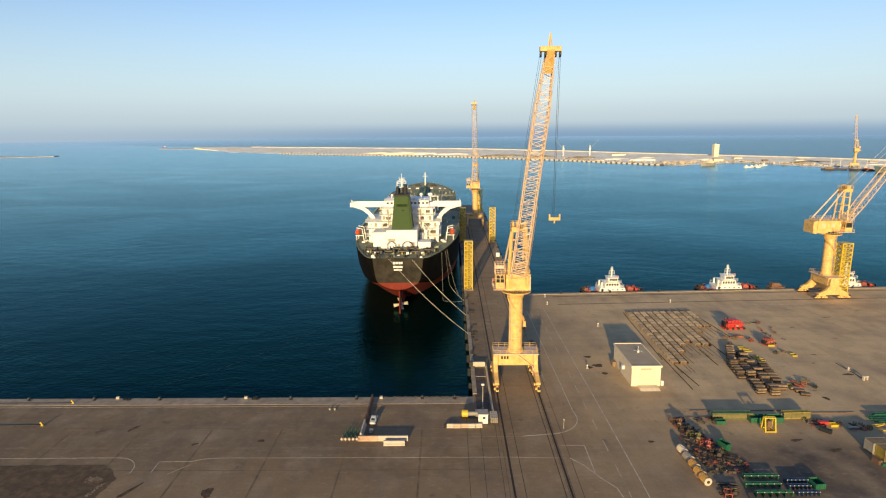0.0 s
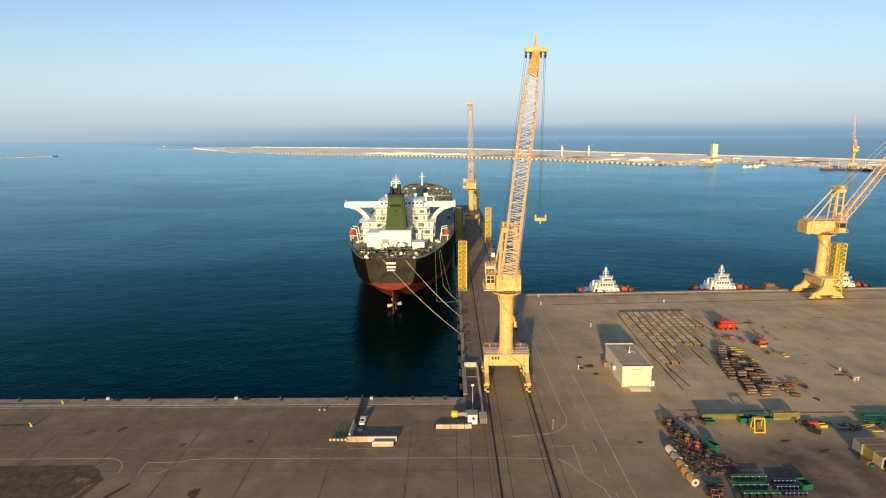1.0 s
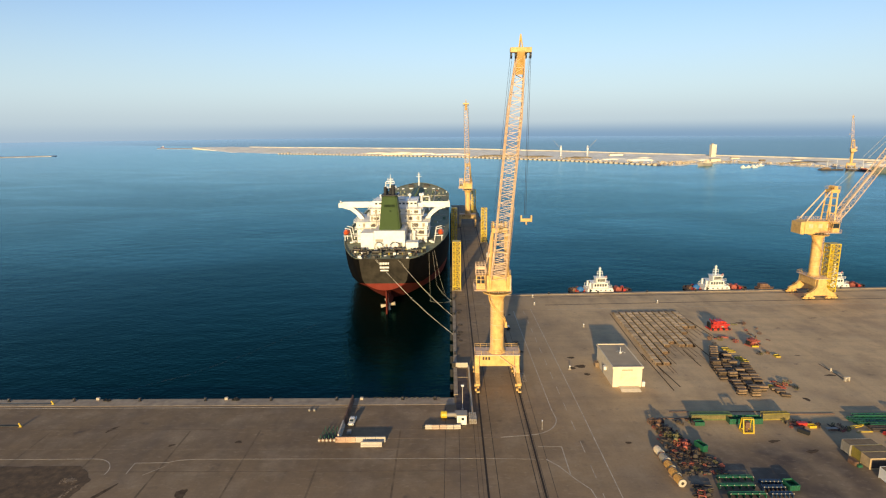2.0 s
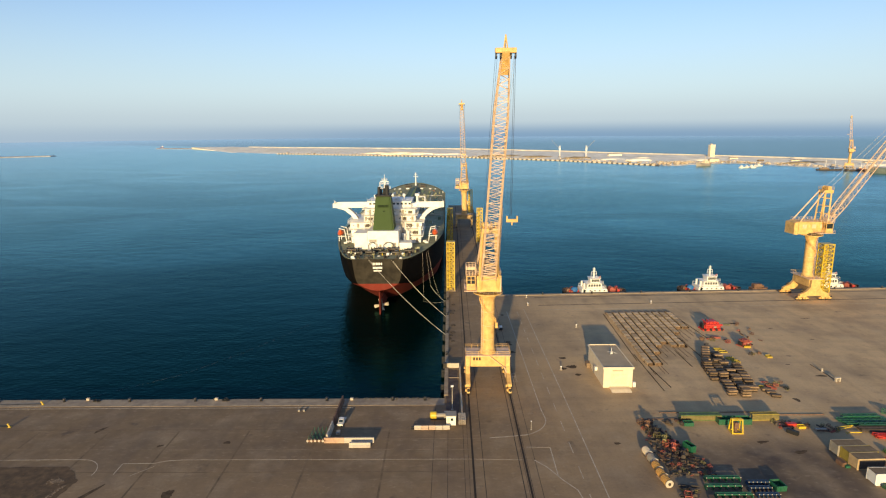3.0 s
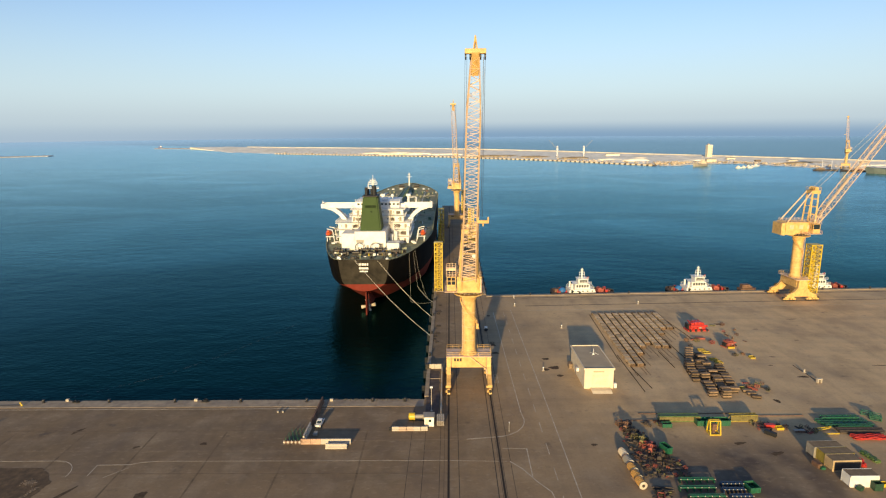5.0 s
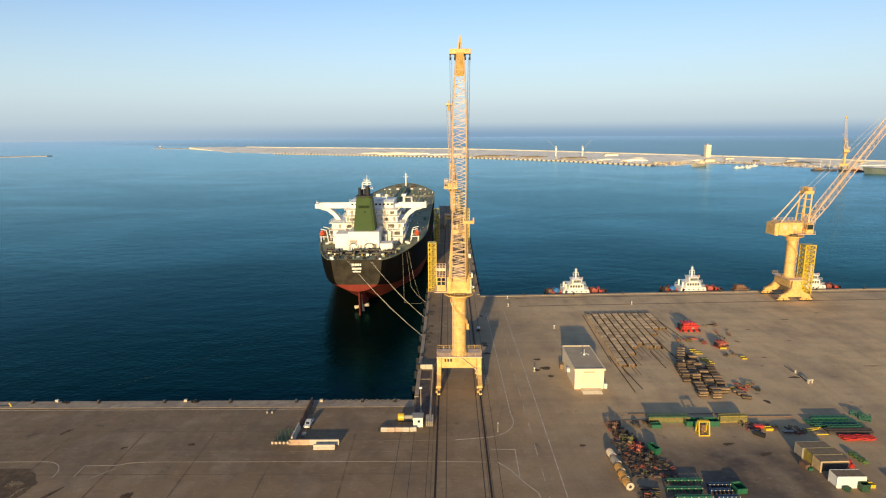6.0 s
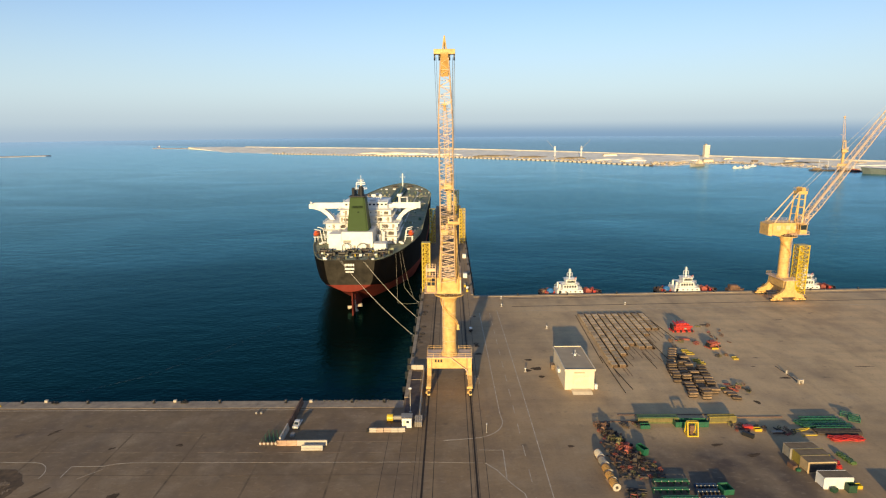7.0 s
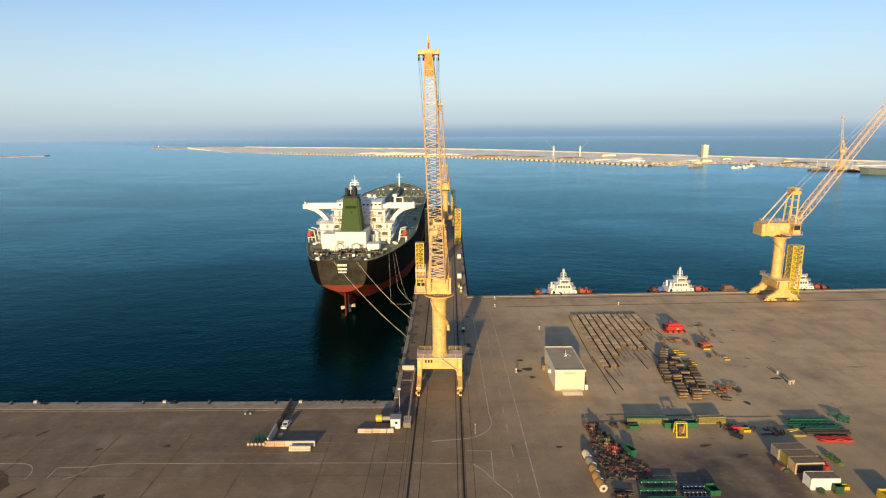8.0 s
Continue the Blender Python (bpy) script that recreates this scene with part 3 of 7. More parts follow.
    for z, y, x, yb in ((33.6, -4.42, 2.13, -2.12), (36.6, -4.55, 1.95, -2.25), (39.6, -4.67, 1.78, -2.37)):
        part("mast_tie", beam(B(), (-x, y, z), (x, y, z), 0.26), CRANE, crane)
        for sx in (-1, 1):
            part("mast_tie", beam(B(), (sx * x, y, z), (sx * x, yb, z), 0.2), CRANE, crane)
    # boom
    foot = Vector((-0.2, -5.0, 29.8))
    tip = Vector((-0.2, -6.0, 29.8)) + Vector((-0.3, -64.6 * math.cos(radians(luff)), 64.6 * math.sin(radians(luff))))
    d = (tip - foot).normalized()
    side = Vector((1, 0, 0))
    up = side.cross(d)
    chords, lace = [B() for _ in range(4)], B()
    knee1, knee2 = foot + d * 9.0, tip - d * 12.0
    lattice(chords, lace, foot, knee1, 3.7, 1.0, 3.2, 2.5, 7, side, up, 0.26, 0.12)
    lattice(chords, lace, knee1, knee2, 3.2, 2.5, 2.5, 2.2, 38, side, up, 0.22, 0.08)
    lattice(chords, lace, knee2, tip, 2.5, 2.2, 1.3, 1.1, 11, side, up, 0.2, 0.08)
    boom = part("boom_lacing", lace, CRANE_PALE, crane)
    for c in chords:
        part("chord", c, CRANE_PALE, boom)
    b = B()
    t0, t1 = tip - d * 3.6, tip + d * 0.8
    prism(b, [(-0.75, -0.6), (0.75, -0.6), (0.62, 0.6), (-0.62, 0.6)], "z", 0, (t1 - t0).length)
    rot = Matrix((side, up, d)).transposed().to_4x4()
    bmesh.ops.transform(b, matrix=Matrix.Translation(t0) @ rot, verts=b.verts)
    box(b, tip.x - 1.75, tip.x + 1.75, tip.y - 0.7, tip.y + 0.5, tip.z + 0.2, tip.z + 1.0, 0.06)
    part("boom_head", b, CRANE, boom)
    for sx in (-1.6, -0.85, 0.85, 1.6):
        part("sheave", tube(B(), (tip.x + sx - 0.12, tip.y - 0.2, tip.z - 0.2), (tip.x + sx + 0.12, tip.y - 0.2, tip.z - 0.2), 0.55, seg=14), STEEL, boom)
    b = B()
    beam(b, tip + Vector((-0.3, 0, 0.9)), tip + Vector((0, 0.4, 3.2)), 0.16)
    beam(b, tip + Vector((0.3, 0, 0.9)), tip + Vector((0, 0.4, 3.2)), 0.16)
    beam(b, tip + Vector((0, 1.4, 0.9)), tip + Vector((0, 0.4, 3.2)), 0.16)
    part("boom_tip_frame", b, CRANE, boom)
    for sx in (-1.6, -1.3, 1.3, 1.6):         # luffing ropes from mast head to the boom head
        part("luffing_rope", tube(B(), (sx, -3.9, 43.4), (tip.x + sx * 1.05, tip.y + 0.2, tip.z - 0.2), 0.026 if sx < 0 else 0.02, seg=5), STEEL if sx < 0 and sill > 6 else ROPE, crane)
    b = B()                                   # walkway along the boom
    beam(b, foot + d * 3 + side * 1.95 + up * 0.6, knee1 + d * 20 + side * 1.6 + up * 0.6, 0.25, 0.08)
    beam(b, foot + d * 3 + side * 2.1 + up * 1.5, knee1 + d * 20 + side * 1.75 + up * 1.5, 0.05)
    part("boom_walkway", b, CRANE, boom)
    # hoist ropes and hook beam
    for sx in (1.6, 1.35):
        part("hoist_rope", tube(B(), (tip.x + sx, tip.y - 0.6, tip.z - 0.4), (tip.x + sx - 0.3, tip.y - 0.6, 52.4), 0.03, seg=5), STEEL, crane)
    b = B()
    cx, cy = tip.x + 1.4, tip.y - 0.6
    box(b, cx - 1.0, cx + 1.0, cy - 0.25, cy + 0.25, 51.3, 51.85, 0.06)
    box(b, cx - 1.0, cx - 0.75, cy - 0.2, cy + 0.2, 51.8, 52.4, 0.04)
    box(b, cx + 0.75, cx + 1.0, cy - 0.2, cy + 0.2, 51.8, 52.4, 0.04)
    tube(b, (cx, cy, 50.8), (cx, cy, 51.3), 0.12, seg=8)
    part("hook_block", b, CRANE, crane)
    return crane


RZ = -math.degrees(math.atan(LEAN_PIER))
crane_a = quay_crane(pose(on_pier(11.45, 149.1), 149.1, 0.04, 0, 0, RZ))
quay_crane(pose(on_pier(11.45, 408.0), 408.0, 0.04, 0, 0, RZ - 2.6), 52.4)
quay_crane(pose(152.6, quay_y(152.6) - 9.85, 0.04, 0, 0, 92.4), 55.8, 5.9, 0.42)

# ---- the tanker ----
SHIP_X, SHIP_Y, SHIP_Z, SHIP_TURN = -16.9, 211.0, 3.6, -0.44
DOORGREY = material("grey_steel_door", (0.26, 0.22, 0.17), 0.6, var=0.2, scale=1.5)
PIPEGREEN = material("dark_green_pipe_paint", (0.035, 0.085, 0.05), 0.6, var=0.2, scale=0.8)
DARKRED = material("dark_red_rudder_paint", (0.10, 0.018, 0.012), 0.8, spec=0.1, var=0.3, scale=0.5)
BADGE = material("faded_dark_badge", (0.016, 0.03, 0.009), 0.7, spec=0.15, var=0.5, scale=1.0)
GRILLE = material("dark_vent_grille", (0.11, 0.09, 0.07), 0.8, var=0.3, scale=2.0)
TRANSOM = material("dirty_transom_paint", (0.036, 0.03, 0.021), 0.8, spec=0.15, var=0.45, scale=0.35, grime=(0.012, 0.010, 0.008), grime_amount=0.8, grime_scale=0.2)
GREY_LOUVRE = material("grey_louvre", (0.35, 0.31, 0.25), 0.7, var=0.2, scale=2.0)
DECK_Z, BOOT_Z = 17.2, 7.9


def curve(knots, s):
    """Smooth interpolation through (s, value) knots."""
    for (a, va), (b, vb) in zip(knots, knots[1:]):
        if s <= b:
            k = (s - a) / (b - a)
            return va + (vb - va) * k
    return knots[-1][1]


def deck_half(y):
    if y < 62:
        return curve([(0, 9.4), (1.2, 11.0), (4, 12.6), (10, 14.8), (18, 17.2), (28, 19.6), (40, 21.9), (52, 23.4), (62, 24.0)], y)
    if y > 212:
        k = min(1.0, (y - 212) / 60.0)
        return 24.0 * max(0.0, 1 - k ** 2.3) ** 0.62 + 0.02
    return 24.0


def water_half(y):
    if y < 90:
        return curve([(0, 7.4), (1.2, 8.4), (4, 9.4), (10, 11.2), (18, 13.6), (28, 16.6), (40, 19.8), (60, 23.0), (90, 24.0)], y)
    if y > 200:
        k = min(1.0, (y - 200) / 66.0)
        return 24.0 * max(0.0, 1 - k ** 2.0) ** 0.7 + 0.02
    return 24.0


STATIONS = [0, 0.6, 1.2, 2.5, 4, 7, 10, 14, 18, 23, 28, 34, 40, 46, 52, 62, 75, 90, 120, 150, 180, 200, 212, 222, 232, 240, 248, 254, 259, 263, 266, 268.5, 270.5, 271.6, 272]


def deck_level(y):
    return DECK_Z + max(0.0, (y - 235) / 37.0) ** 1.5 * 3.4 + 0.35 * max(0.0, 1 - y / 20)


def keel_level(y):
    """The underside of the counter, down to below the water."""
    return curve([(0, 5.0), (4, 4.0), (10, 2.0), (16, -0.8), (22, -4.4), (30, -8.0), (272, -8.0)], y)


def boot_level(y):
    """The paint line drops from the knuckle of the transom to its level run."""
    return curve([(0, BOOT_Z), (4, 6.9), (10, 5.2), (18, 4.1), (28, 3.9), (272, 3.9)], y)


def loft(rows):
    b = B()
    grid = [[b.verts.new(p) for p in row] for row in rows]
    for r0, r1 in zip(grid, grid[1:]):
        for i in range(len(r0) - 1):
            b.faces.new((r0[i], r0[i + 1], r1[i + 1], r1[i]))
    return b


def hull_rows(low, sign):
    rows = []
    for y in STATIONS:
        row = []
        for i in range(9):
            v = i / 8
            if low:
                z0 = keel_level(y)
                z = z0 + (boot_level(y) - z0) * v
                p = curve([(0, 0.5), (10, 0.56), (24, 0.72), (34, 0.5), (42, 0.32), (50, 0.2), (60, 0.12), (110, 0.03), (272, 0.03)], y)
                half = max(0.25, water_half(y) * max(v, 0.0001) ** p)
            else:
                z = boot_level(y) + (deck_level(y) + 0.35 - boot_level(y)) * v
                k = v ** curve([(0, 0.5), (6, 0.5), (15, 0.42), (60, 0.6), (120, 1.0), (272, 1.3)], y)
                half = water_half(y) * (1 - k) + deck_half(y) * k
            row.append((sign * half, y, z))
        rows.append(row)
    return rows


def tanker(m):
    ship = thing("oil_tanker", m, "black-hulled oil tanker with white bridge and olive green funnel, moored", "ship")
    for low, name, mat, label in ((False, "hull_topside", HULL, "black hull side"), (True, "hull_bottom", BOOT, "red antifouling below")):
        b = B()
        for sign in (-1, 1):
            grid = [[b.verts.new(p) for p in row] for row in hull_rows(low, sign)]
            for r0, r1 in zip(grid, grid[1:]):
                for i in range(8):
                    b.faces.new((r0[i], r0[i + 1], r1[i + 1], r1[i]))
        # flat transom
        left, right = hull_rows(low, -1)[0], hull_rows(low, 1)[0]
        if low:
            for i in range(8):
                b.faces.new([b.verts.new(p) for p in (left[i], right[i], right[i + 1], left[i + 1])])
        else:
            tb = B()
            for i in range(8):
                tb.faces.new([tb.verts.new(p) for p in (left[i], right[i], right[i + 1], left[i + 1])])
            bmesh.ops.remove_doubles(tb, verts=tb.verts, dist=0.001)
            bmesh.ops.recalc_face_normals(tb, faces=tb.faces)
            part("transom", tb, TRANSOM, ship, "dirty brown-black flat transom")
        bmesh.ops.remove_doubles(b, verts=b.verts, dist=0.001)
        bmesh.ops.recalc_face_normals(b, faces=b.faces)
        part(name, b, mat, ship, label, smooth=True)
    rows = [[(-deck_half(y), y, deck_level(y)), (0, y, deck_level(y) + 0.25), (deck_half(y), y, deck_level(y))] for y in STATIONS]
    deck = part("deck", loft(rows), DECK, ship, "worn green deck")
    # edge rail on the bulwark
    b = B()
    for sign in (-1, 1):
        pts = [(sign * (deck_half(y) - 0.15), y, deck_level(y) + 0.38) for y in STATIONS]
        for p, q in zip(pts, pts[1:]):
            beam(b, p, q, 0.35, 0.12)
        y = 62.0
        while y < 215:
            beam(b, (sign * 23.85, y, DECK_Z), (sign * 23.85, y, DECK_Z + 1.6), 0.12)
            y += 4.0
        beam(b, (sign * 23.85, 62, DECK_Z + 1.6), (sign * 23.85, 212, DECK_Z + 1.6), 0.1)
    part("gunwale", b, DECK, ship)
    # rudder, skeg and propeller
    b = B()
    prism(b, [(3.2, -8.0), (3.4, 3.6), (7.5, 3.6), (8.2, -8.0)], "x", -0.26, 0.26)
    part("rudder", b, DARKRED, ship)
    b = B()
    prism(b, [(9.6, -8), (9.6, 1.0), (14, 0.4), (26, -4), (26, -8)], "x", -0.6, 0.6)
    part("skeg", b, BOOT, ship)
    b = B()
    hub_z = -3.9
    tube(b, (0, 8.4, hub_z), (0, 10.0, hub_z), 0.7, 0.9, 14)
    for k in range(4):
        a = radians(12 + 90 * k)
        dirv = Vector((math.cos(a), 0, math.sin(a)))
        tip = Vector((0, 9.2, hub_z)) + dirv * 2.8
        tube(b, Vector((0, 9.2, hub_z)) + dirv * 0.6, tip, 0.45, 0.8, 8)
    part("propeller", b, MARK, ship, "pale bronze propeller breaking the surface")
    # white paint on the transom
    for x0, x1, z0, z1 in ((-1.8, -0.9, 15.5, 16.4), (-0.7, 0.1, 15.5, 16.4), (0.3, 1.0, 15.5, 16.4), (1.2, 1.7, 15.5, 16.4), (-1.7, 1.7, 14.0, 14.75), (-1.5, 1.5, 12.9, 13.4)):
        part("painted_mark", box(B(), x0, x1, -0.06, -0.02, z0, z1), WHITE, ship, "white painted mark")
    # engine casing with funnel
    b = B()
    box(b, -6.2, 6.2, 20.0, 34.0, DECK_Z, 25.2, 0.12)
    casing = part("engine_casing", b, WHITE, ship)
    part("deck_house", box(B(), 6.6, 11.6, 18.5, 24.0, DECK_Z, 20.4, 0.1), WHITE, ship)
    part("deck_house", box(B(), -11.6, -6.25, 20.3, 30.0, DECK_Z, 24.3, 0.1), WHITE, ship)
    b = B()
    lo, hi = [(-4.3, 22.0), (4.3, 22.0), (4.3, 31.5), (-4.3, 31.5)], [(-2.95, 23.4), (2.95, 23.4), (2.95, 30.5), (-2.95, 30.5)]
    vl, vh = [b.verts.new((x, y, 25.2)) for x, y in lo], [b.verts.new((x, y, 39.6)) for x, y in hi]
    b.faces.new(vh)
    for k in range(4):
        b.faces.new((vl[k], vl[(k + 1) % 4], vh[(k + 1) % 4], vh[k]))
    bmesh.ops.bevel(b, geom=list(b.edges), offset=0.5, segments=2, affect="EDGES")
    funnel = part("funnel", b, FUNNEL, ship, "olive green funnel", smooth=True)
    b = B()
    box(b, -3.2, 3.2, 23.2, 30.7, 39.5, 40.1, 0.15)
    for x, y, r, h in ((-1.7, 25.2, 0.62, 43.4), (1.5, 25.0, 0.85, 44.2), (0.1, 27.4, 0.5, 42.6), (-1.2, 28.6, 0.4, 42.4), (1.6, 28.4, 0.5, 43.0)):
        tube(b, (x, y, 40.0), (x, y, h), r, seg=12)
    part("exhaust_pipe", b, BLACK, funnel)
    b = B()
    box(b, -2.1, 2.1, 22.3, 22.75, 35.0, 36.0)
    ball(b, (0.4, 22.85, 32.8), 0.9, 1, 0.12, 1)
    part("funnel_badge", b, BADGE, funnel, "dark faded badge")
    # accommodation tiers, aft side facing the stern
    tiers = [(-15.0, 14.6, 33.5, 58.0, DECK_Z, 20.3), (-15.0, 14.6, 34.2, 58.0, 20.5, 23.3), (-15.6, 15.0, 35.5, 58.0, 23.5, 26.3), (-9.8, 12.2, 36.5, 57.6, 26.5, 29.2),
             (-9.6, 12.0, 38.0, 57.2, 29.4, 32.0)]
    for x0, x1, y0, y1, z0, z1 in tiers:
        b = B()
        box(b, x0, x1, y0, y1, z0, z1, 0.08)
        tier = part("tier", b, WHITE, ship)
        b = B()
        box(b, x0 - 0.9, x1 + 0.9, y0 - 1.6, y1 + 0.4, z1 + 0.02, z1 + 0.18)
        handrail(b, [(x0 - 0.8, y1, z1 + 0.18), (x0 - 0.8, y0 - 1.5, z1 + 0.18), (x1 + 0.8, y0 - 1.5, z1 + 0.18), (x1 + 0.8, y1, z1 + 0.18)], 1.1, 2.0)
        part("tier_deck", b, WHITE, tier)
        x = x0 + 1.2
        while x < x1 - 1.0:
            if abs(x) > 4.5 or z0 > 26:
                pieces("porthole", [(x, x + 0.42, y0 - 0.04, y0 + 0.02, z0 + 1.2, z0 + 1.65)], GLASS, tier)
            x += 2.3
        y = y0 + 2.0
        while y < y1 - 1.5:
            pieces("porthole", [(x1 - 0.02, x1 + 0.04, y, y + 0.42, z0 + 1.2, z0 + 1.65)], GLASS, tier)
            y += 2.4
    # doors, vents and dark recesses in the after bulkheads
    for x, y, w, z, h in ((-13.6, 33.5, 1.0, 17.6, 2.0), (-11.2, 33.5, 2.6, 17.9, 1.5), (8.4, 33.5, 2.2, 17.6, 2.2), (12.4, 33.5, 1.0, 17.6, 2.0), (-13.2, 34.2, 1.0, 20.8, 2.0), (-10.6, 34.2, 2.2, 21.0, 1.5), (9.0, 34.2, 1.0, 20.8, 2.0),
                          (11.0, 34.2, 2.4, 20.9, 1.7), (-12.8, 35.5, 1.0, 23.8, 2.0), (-9.4, 35.5, 2.0, 24.0, 1.6), (8.2, 35.5, 2.6, 23.9, 1.8), (12.6, 35.5, 1.0, 23.8, 2.0), (-9.4, 36.5, 1.0, 26.8, 2.0), (-8.0, 36.5, 1.8, 27.0, 1.4),
                          (6.4, 36.5, 2.0, 26.9, 1.6), (10.4, 36.5, 1.0, 26.8, 2.0), (6.2, 38.0, 1.0, 29.6, 2.0), (9.0, 38.0, 1.8, 29.8, 1.4), (-7.8, 38.0, 1.0, 29.6, 2.0)):
        part("doorway" if w == 1.0 else "vent_grille", box(B(), x, x + w, y - 0.05, y + 0.02, z, z + h), DOORGREY if w == 1.0 else GRILLE, ship)
    for x, z in ((-14.2, 18.4), (13.4, 18.4), (-14.0, 21.4), (13.6, 24.4)):
        part("locker", box(B(), x, x + 1.1, 32.2, 33.3, z - 0.9, z + 0.5, 0.06), WHITE, ship)
    for x in (-6.6, 6.9):
        part("pipe_riser", tube(B(), (x, 33.0, DECK_Z), (x, 33.0, 31.0), 0.22, seg=8), GREY_LOUVRE, ship)
    # wheelhouse and bridge wings
    b = B()
    box(b, -8.6, 10.2, 41.0, 56.5, 32.2, 35.0, 0.1)
    box(b, -8.9, 10.5, 40.6, 56.9, 35.02, 35.2)
    handrail(b, [(-8.8, 40.8, 35.2), (10.4, 40.8, 35.2)], 1.0, 2.0)
    wheelhouse = part("wheelhouse", b, WHITE, ship)
    b = B()
    box(b, -4.0, 0.8, 44.0, 50.0, 35.45, 36.6, 0.1)
    box(b, 2.0, 4.6, 45.0, 49.0, 35.45, 36.3, 0.1)
    part("monkey_island", b, WHITE, ship)
    x = -8.0
    while x < 10:
        pieces("wheelhouse_window", [(x, x + 1.0, 40.95, 41.02, 33.6, 34.4)], GLASS, wheelhouse)
        x += 1.7
    for sx, x_in in ((-1, -8.4), (1, 10.0)):
        end = sx * 24.3
        b = B()
        lo, hi = min(x_in, end), max(x_in, end)
        box(b, lo, hi, 43.5, 48.8, 31.9, 32.2)
        box(b, lo, hi, 43.5, 43.62, 32.2, 33.9)
        box(b, lo, hi, 48.68, 48.8, 32.2, 33.9)
        box(b, min(end, end - sx * 0.12), max(end, end - sx * 0.12), 43.62, 48.68, 32.2, 33.9)
        wing = part("bridge_wing", b, WHITE, ship)
        b = B()
        # knee under the wing: a thick curved bracket
        pts_out = [(sx * 23.5, 31.9), (sx * 19.5, 30.6), (sx * 16.8, 28.4), (sx * 14.6, 25.2), (sx * 13.6, 23.4)]
        pts_in = [(sx * 12.2, 23.4), (sx * 13.2, 26.0), (sx * 14.6, 28.3), (sx * 16.4, 30.3), (sx * 18.4, 31.9)]
        outline_w = pts_out + pts_in
        prism(b, outline_w, "y", 44.4, 47.8)
        part("wing_bracket", b, WHITE, wing)
        b = B()
        tube(b, (end - sx * 0.6, 44.2, 33.9), (end - sx * 0.6, 44.2, 35.4), 0.08, seg=6)
        box(b, end - 0.6 if sx > 0 else end, end if sx > 0 else end + 0.6, 47.0, 48.0, 33.9, 34.4)
        part("wing_light", b, WHITE, wing)
    # outside stairs, kingposts, raft canisters and provision cranes behind the house
    for x, z0, z1, dirx in ((-12.0, 17.3, 20.4, 1), (-9.0, 20.6, 23.4, -1), (11.8, 17.3, 20.4, -1), (9.0, 20.6, 23.4, 1), (-11.0, 23.6, 26.4, 1), (10.8, 23.6, 26.4, -1)):
        b = B()
        beam(b, (x, 32.3, z0), (x + dirx * 3.0, 32.3, z1), 0.7, 0.15)
        beam(b, (x, 31.9, z0 + 1.0), (x + dirx * 3.0, 31.9, z1 + 1.0), 0.07)
        part("outside_stair", b, WHITE, ship)
    for x in (-8.2, 8.8):
        b = tube(B(), (x, 31.2, DECK_Z), (x, 31.2, 24.4), 0.42, 0.34, 12)
        beam(b, (x, 31.2, 24.2), (x, 25.0, 25.2), 0.35)
        part("provision_crane", b, WHITE, ship)
    for sx in (-1, 1):
        for k in range(3):
            part("raft_canister", tube(B(), (sx * (15.4 + 0.5 * k), 34.0 - 1.4 * k, 17.9), (sx * (16.8 + 0.5 * k), 34.0 - 1.4 * k, 17.9), 0.42, seg=10), WHITE, ship, smooth=True)
    for x, w in ((-4.2, 1.6), (2.2, 2.0)):
        b = B()
        pts = [(x - w, 18.6, 17.3), (x - w * 0.9, 18.2, 19.6), (x - w * 0.4, 18.0, 20.6), (x + w * 0.3, 18.0, 20.7), (x + w, 18.2, 19.8), (x + w * 1.1, 18.4, 18.4)]
        for p, q in zip(pts, pts[1:]):
            tube(b, p, q, 0.14, seg=6)
        part("hose_arch", b, BLACK, ship)
    pieces("casing_louvre", [(-5.6, -2.6, 19.93, 19.99, 20.4, 21.6), (3.4, 5.2, 19.93, 19.99, 18.0, 20.1), (-1.6, -0.7, 19.93, 19.99, 17.4, 19.4)], GREY_LOUVRE, ship)
    # radar mast
    b = B()
    tube(b, (-1.6, 46, 36.5), (-1.6, 46, 45.0), 0.5, 0.32, 10)
    tube(b, (-1.6, 46, 45.0), (-1.6, 46, 47.0), 0.1, seg=6)
    for z, w in ((40.6, 2.6), (42.6, 1.9), (44.3, 1.2)):
        box(b, -1.6 - w, -1.6 + w, 45.2, 46.8, z, z + 0.18)
        handrail(b, [(-1.6 - w, 45.2, z + 0.18), (-1.6 + w, 45.2, z + 0.18)], 0.8, 1.2)
    tube(b, (-3.7, 46, 36.5), (-3.7, 46, 43.4), 0.18, seg=6)
    box(b, -3.4, 0.2, 45.0, 45.3, 43.6, 43.95)
    part("radar_mast", b, WHITE, ship)
    for x, y, z, r in ((6.8, 46, 37.4, 0.8), (-6.5, 50, 36.6, 0.6)):
        b = ball(B(), (x, y, z), r)
        tube(b, (x, y, 35.4), (x, y, z - 0.6), 0.28, seg=8)
        part("antenna_dome", b, WHITE, ship, smooth=True)
    # vents beside the funnel
    for x, y, z, r in ((7.6, 30, 19.6, 0.7), (9.4, 31.5, 20.6, 0.5), (-7.8, 30, 19.6, 0.7), (-9.8, 31, 19.0, 0.5)):
        b = tube(B(), (x, y, DECK_Z), (x, y, z + 1.8), r, seg=12)
        tube(b, (x, y, z + 1.8), (x, y, z + 2.6), r * 1.5, r * 1.2, seg=12)
        part("vent", b, WHITE, ship, smooth=True)
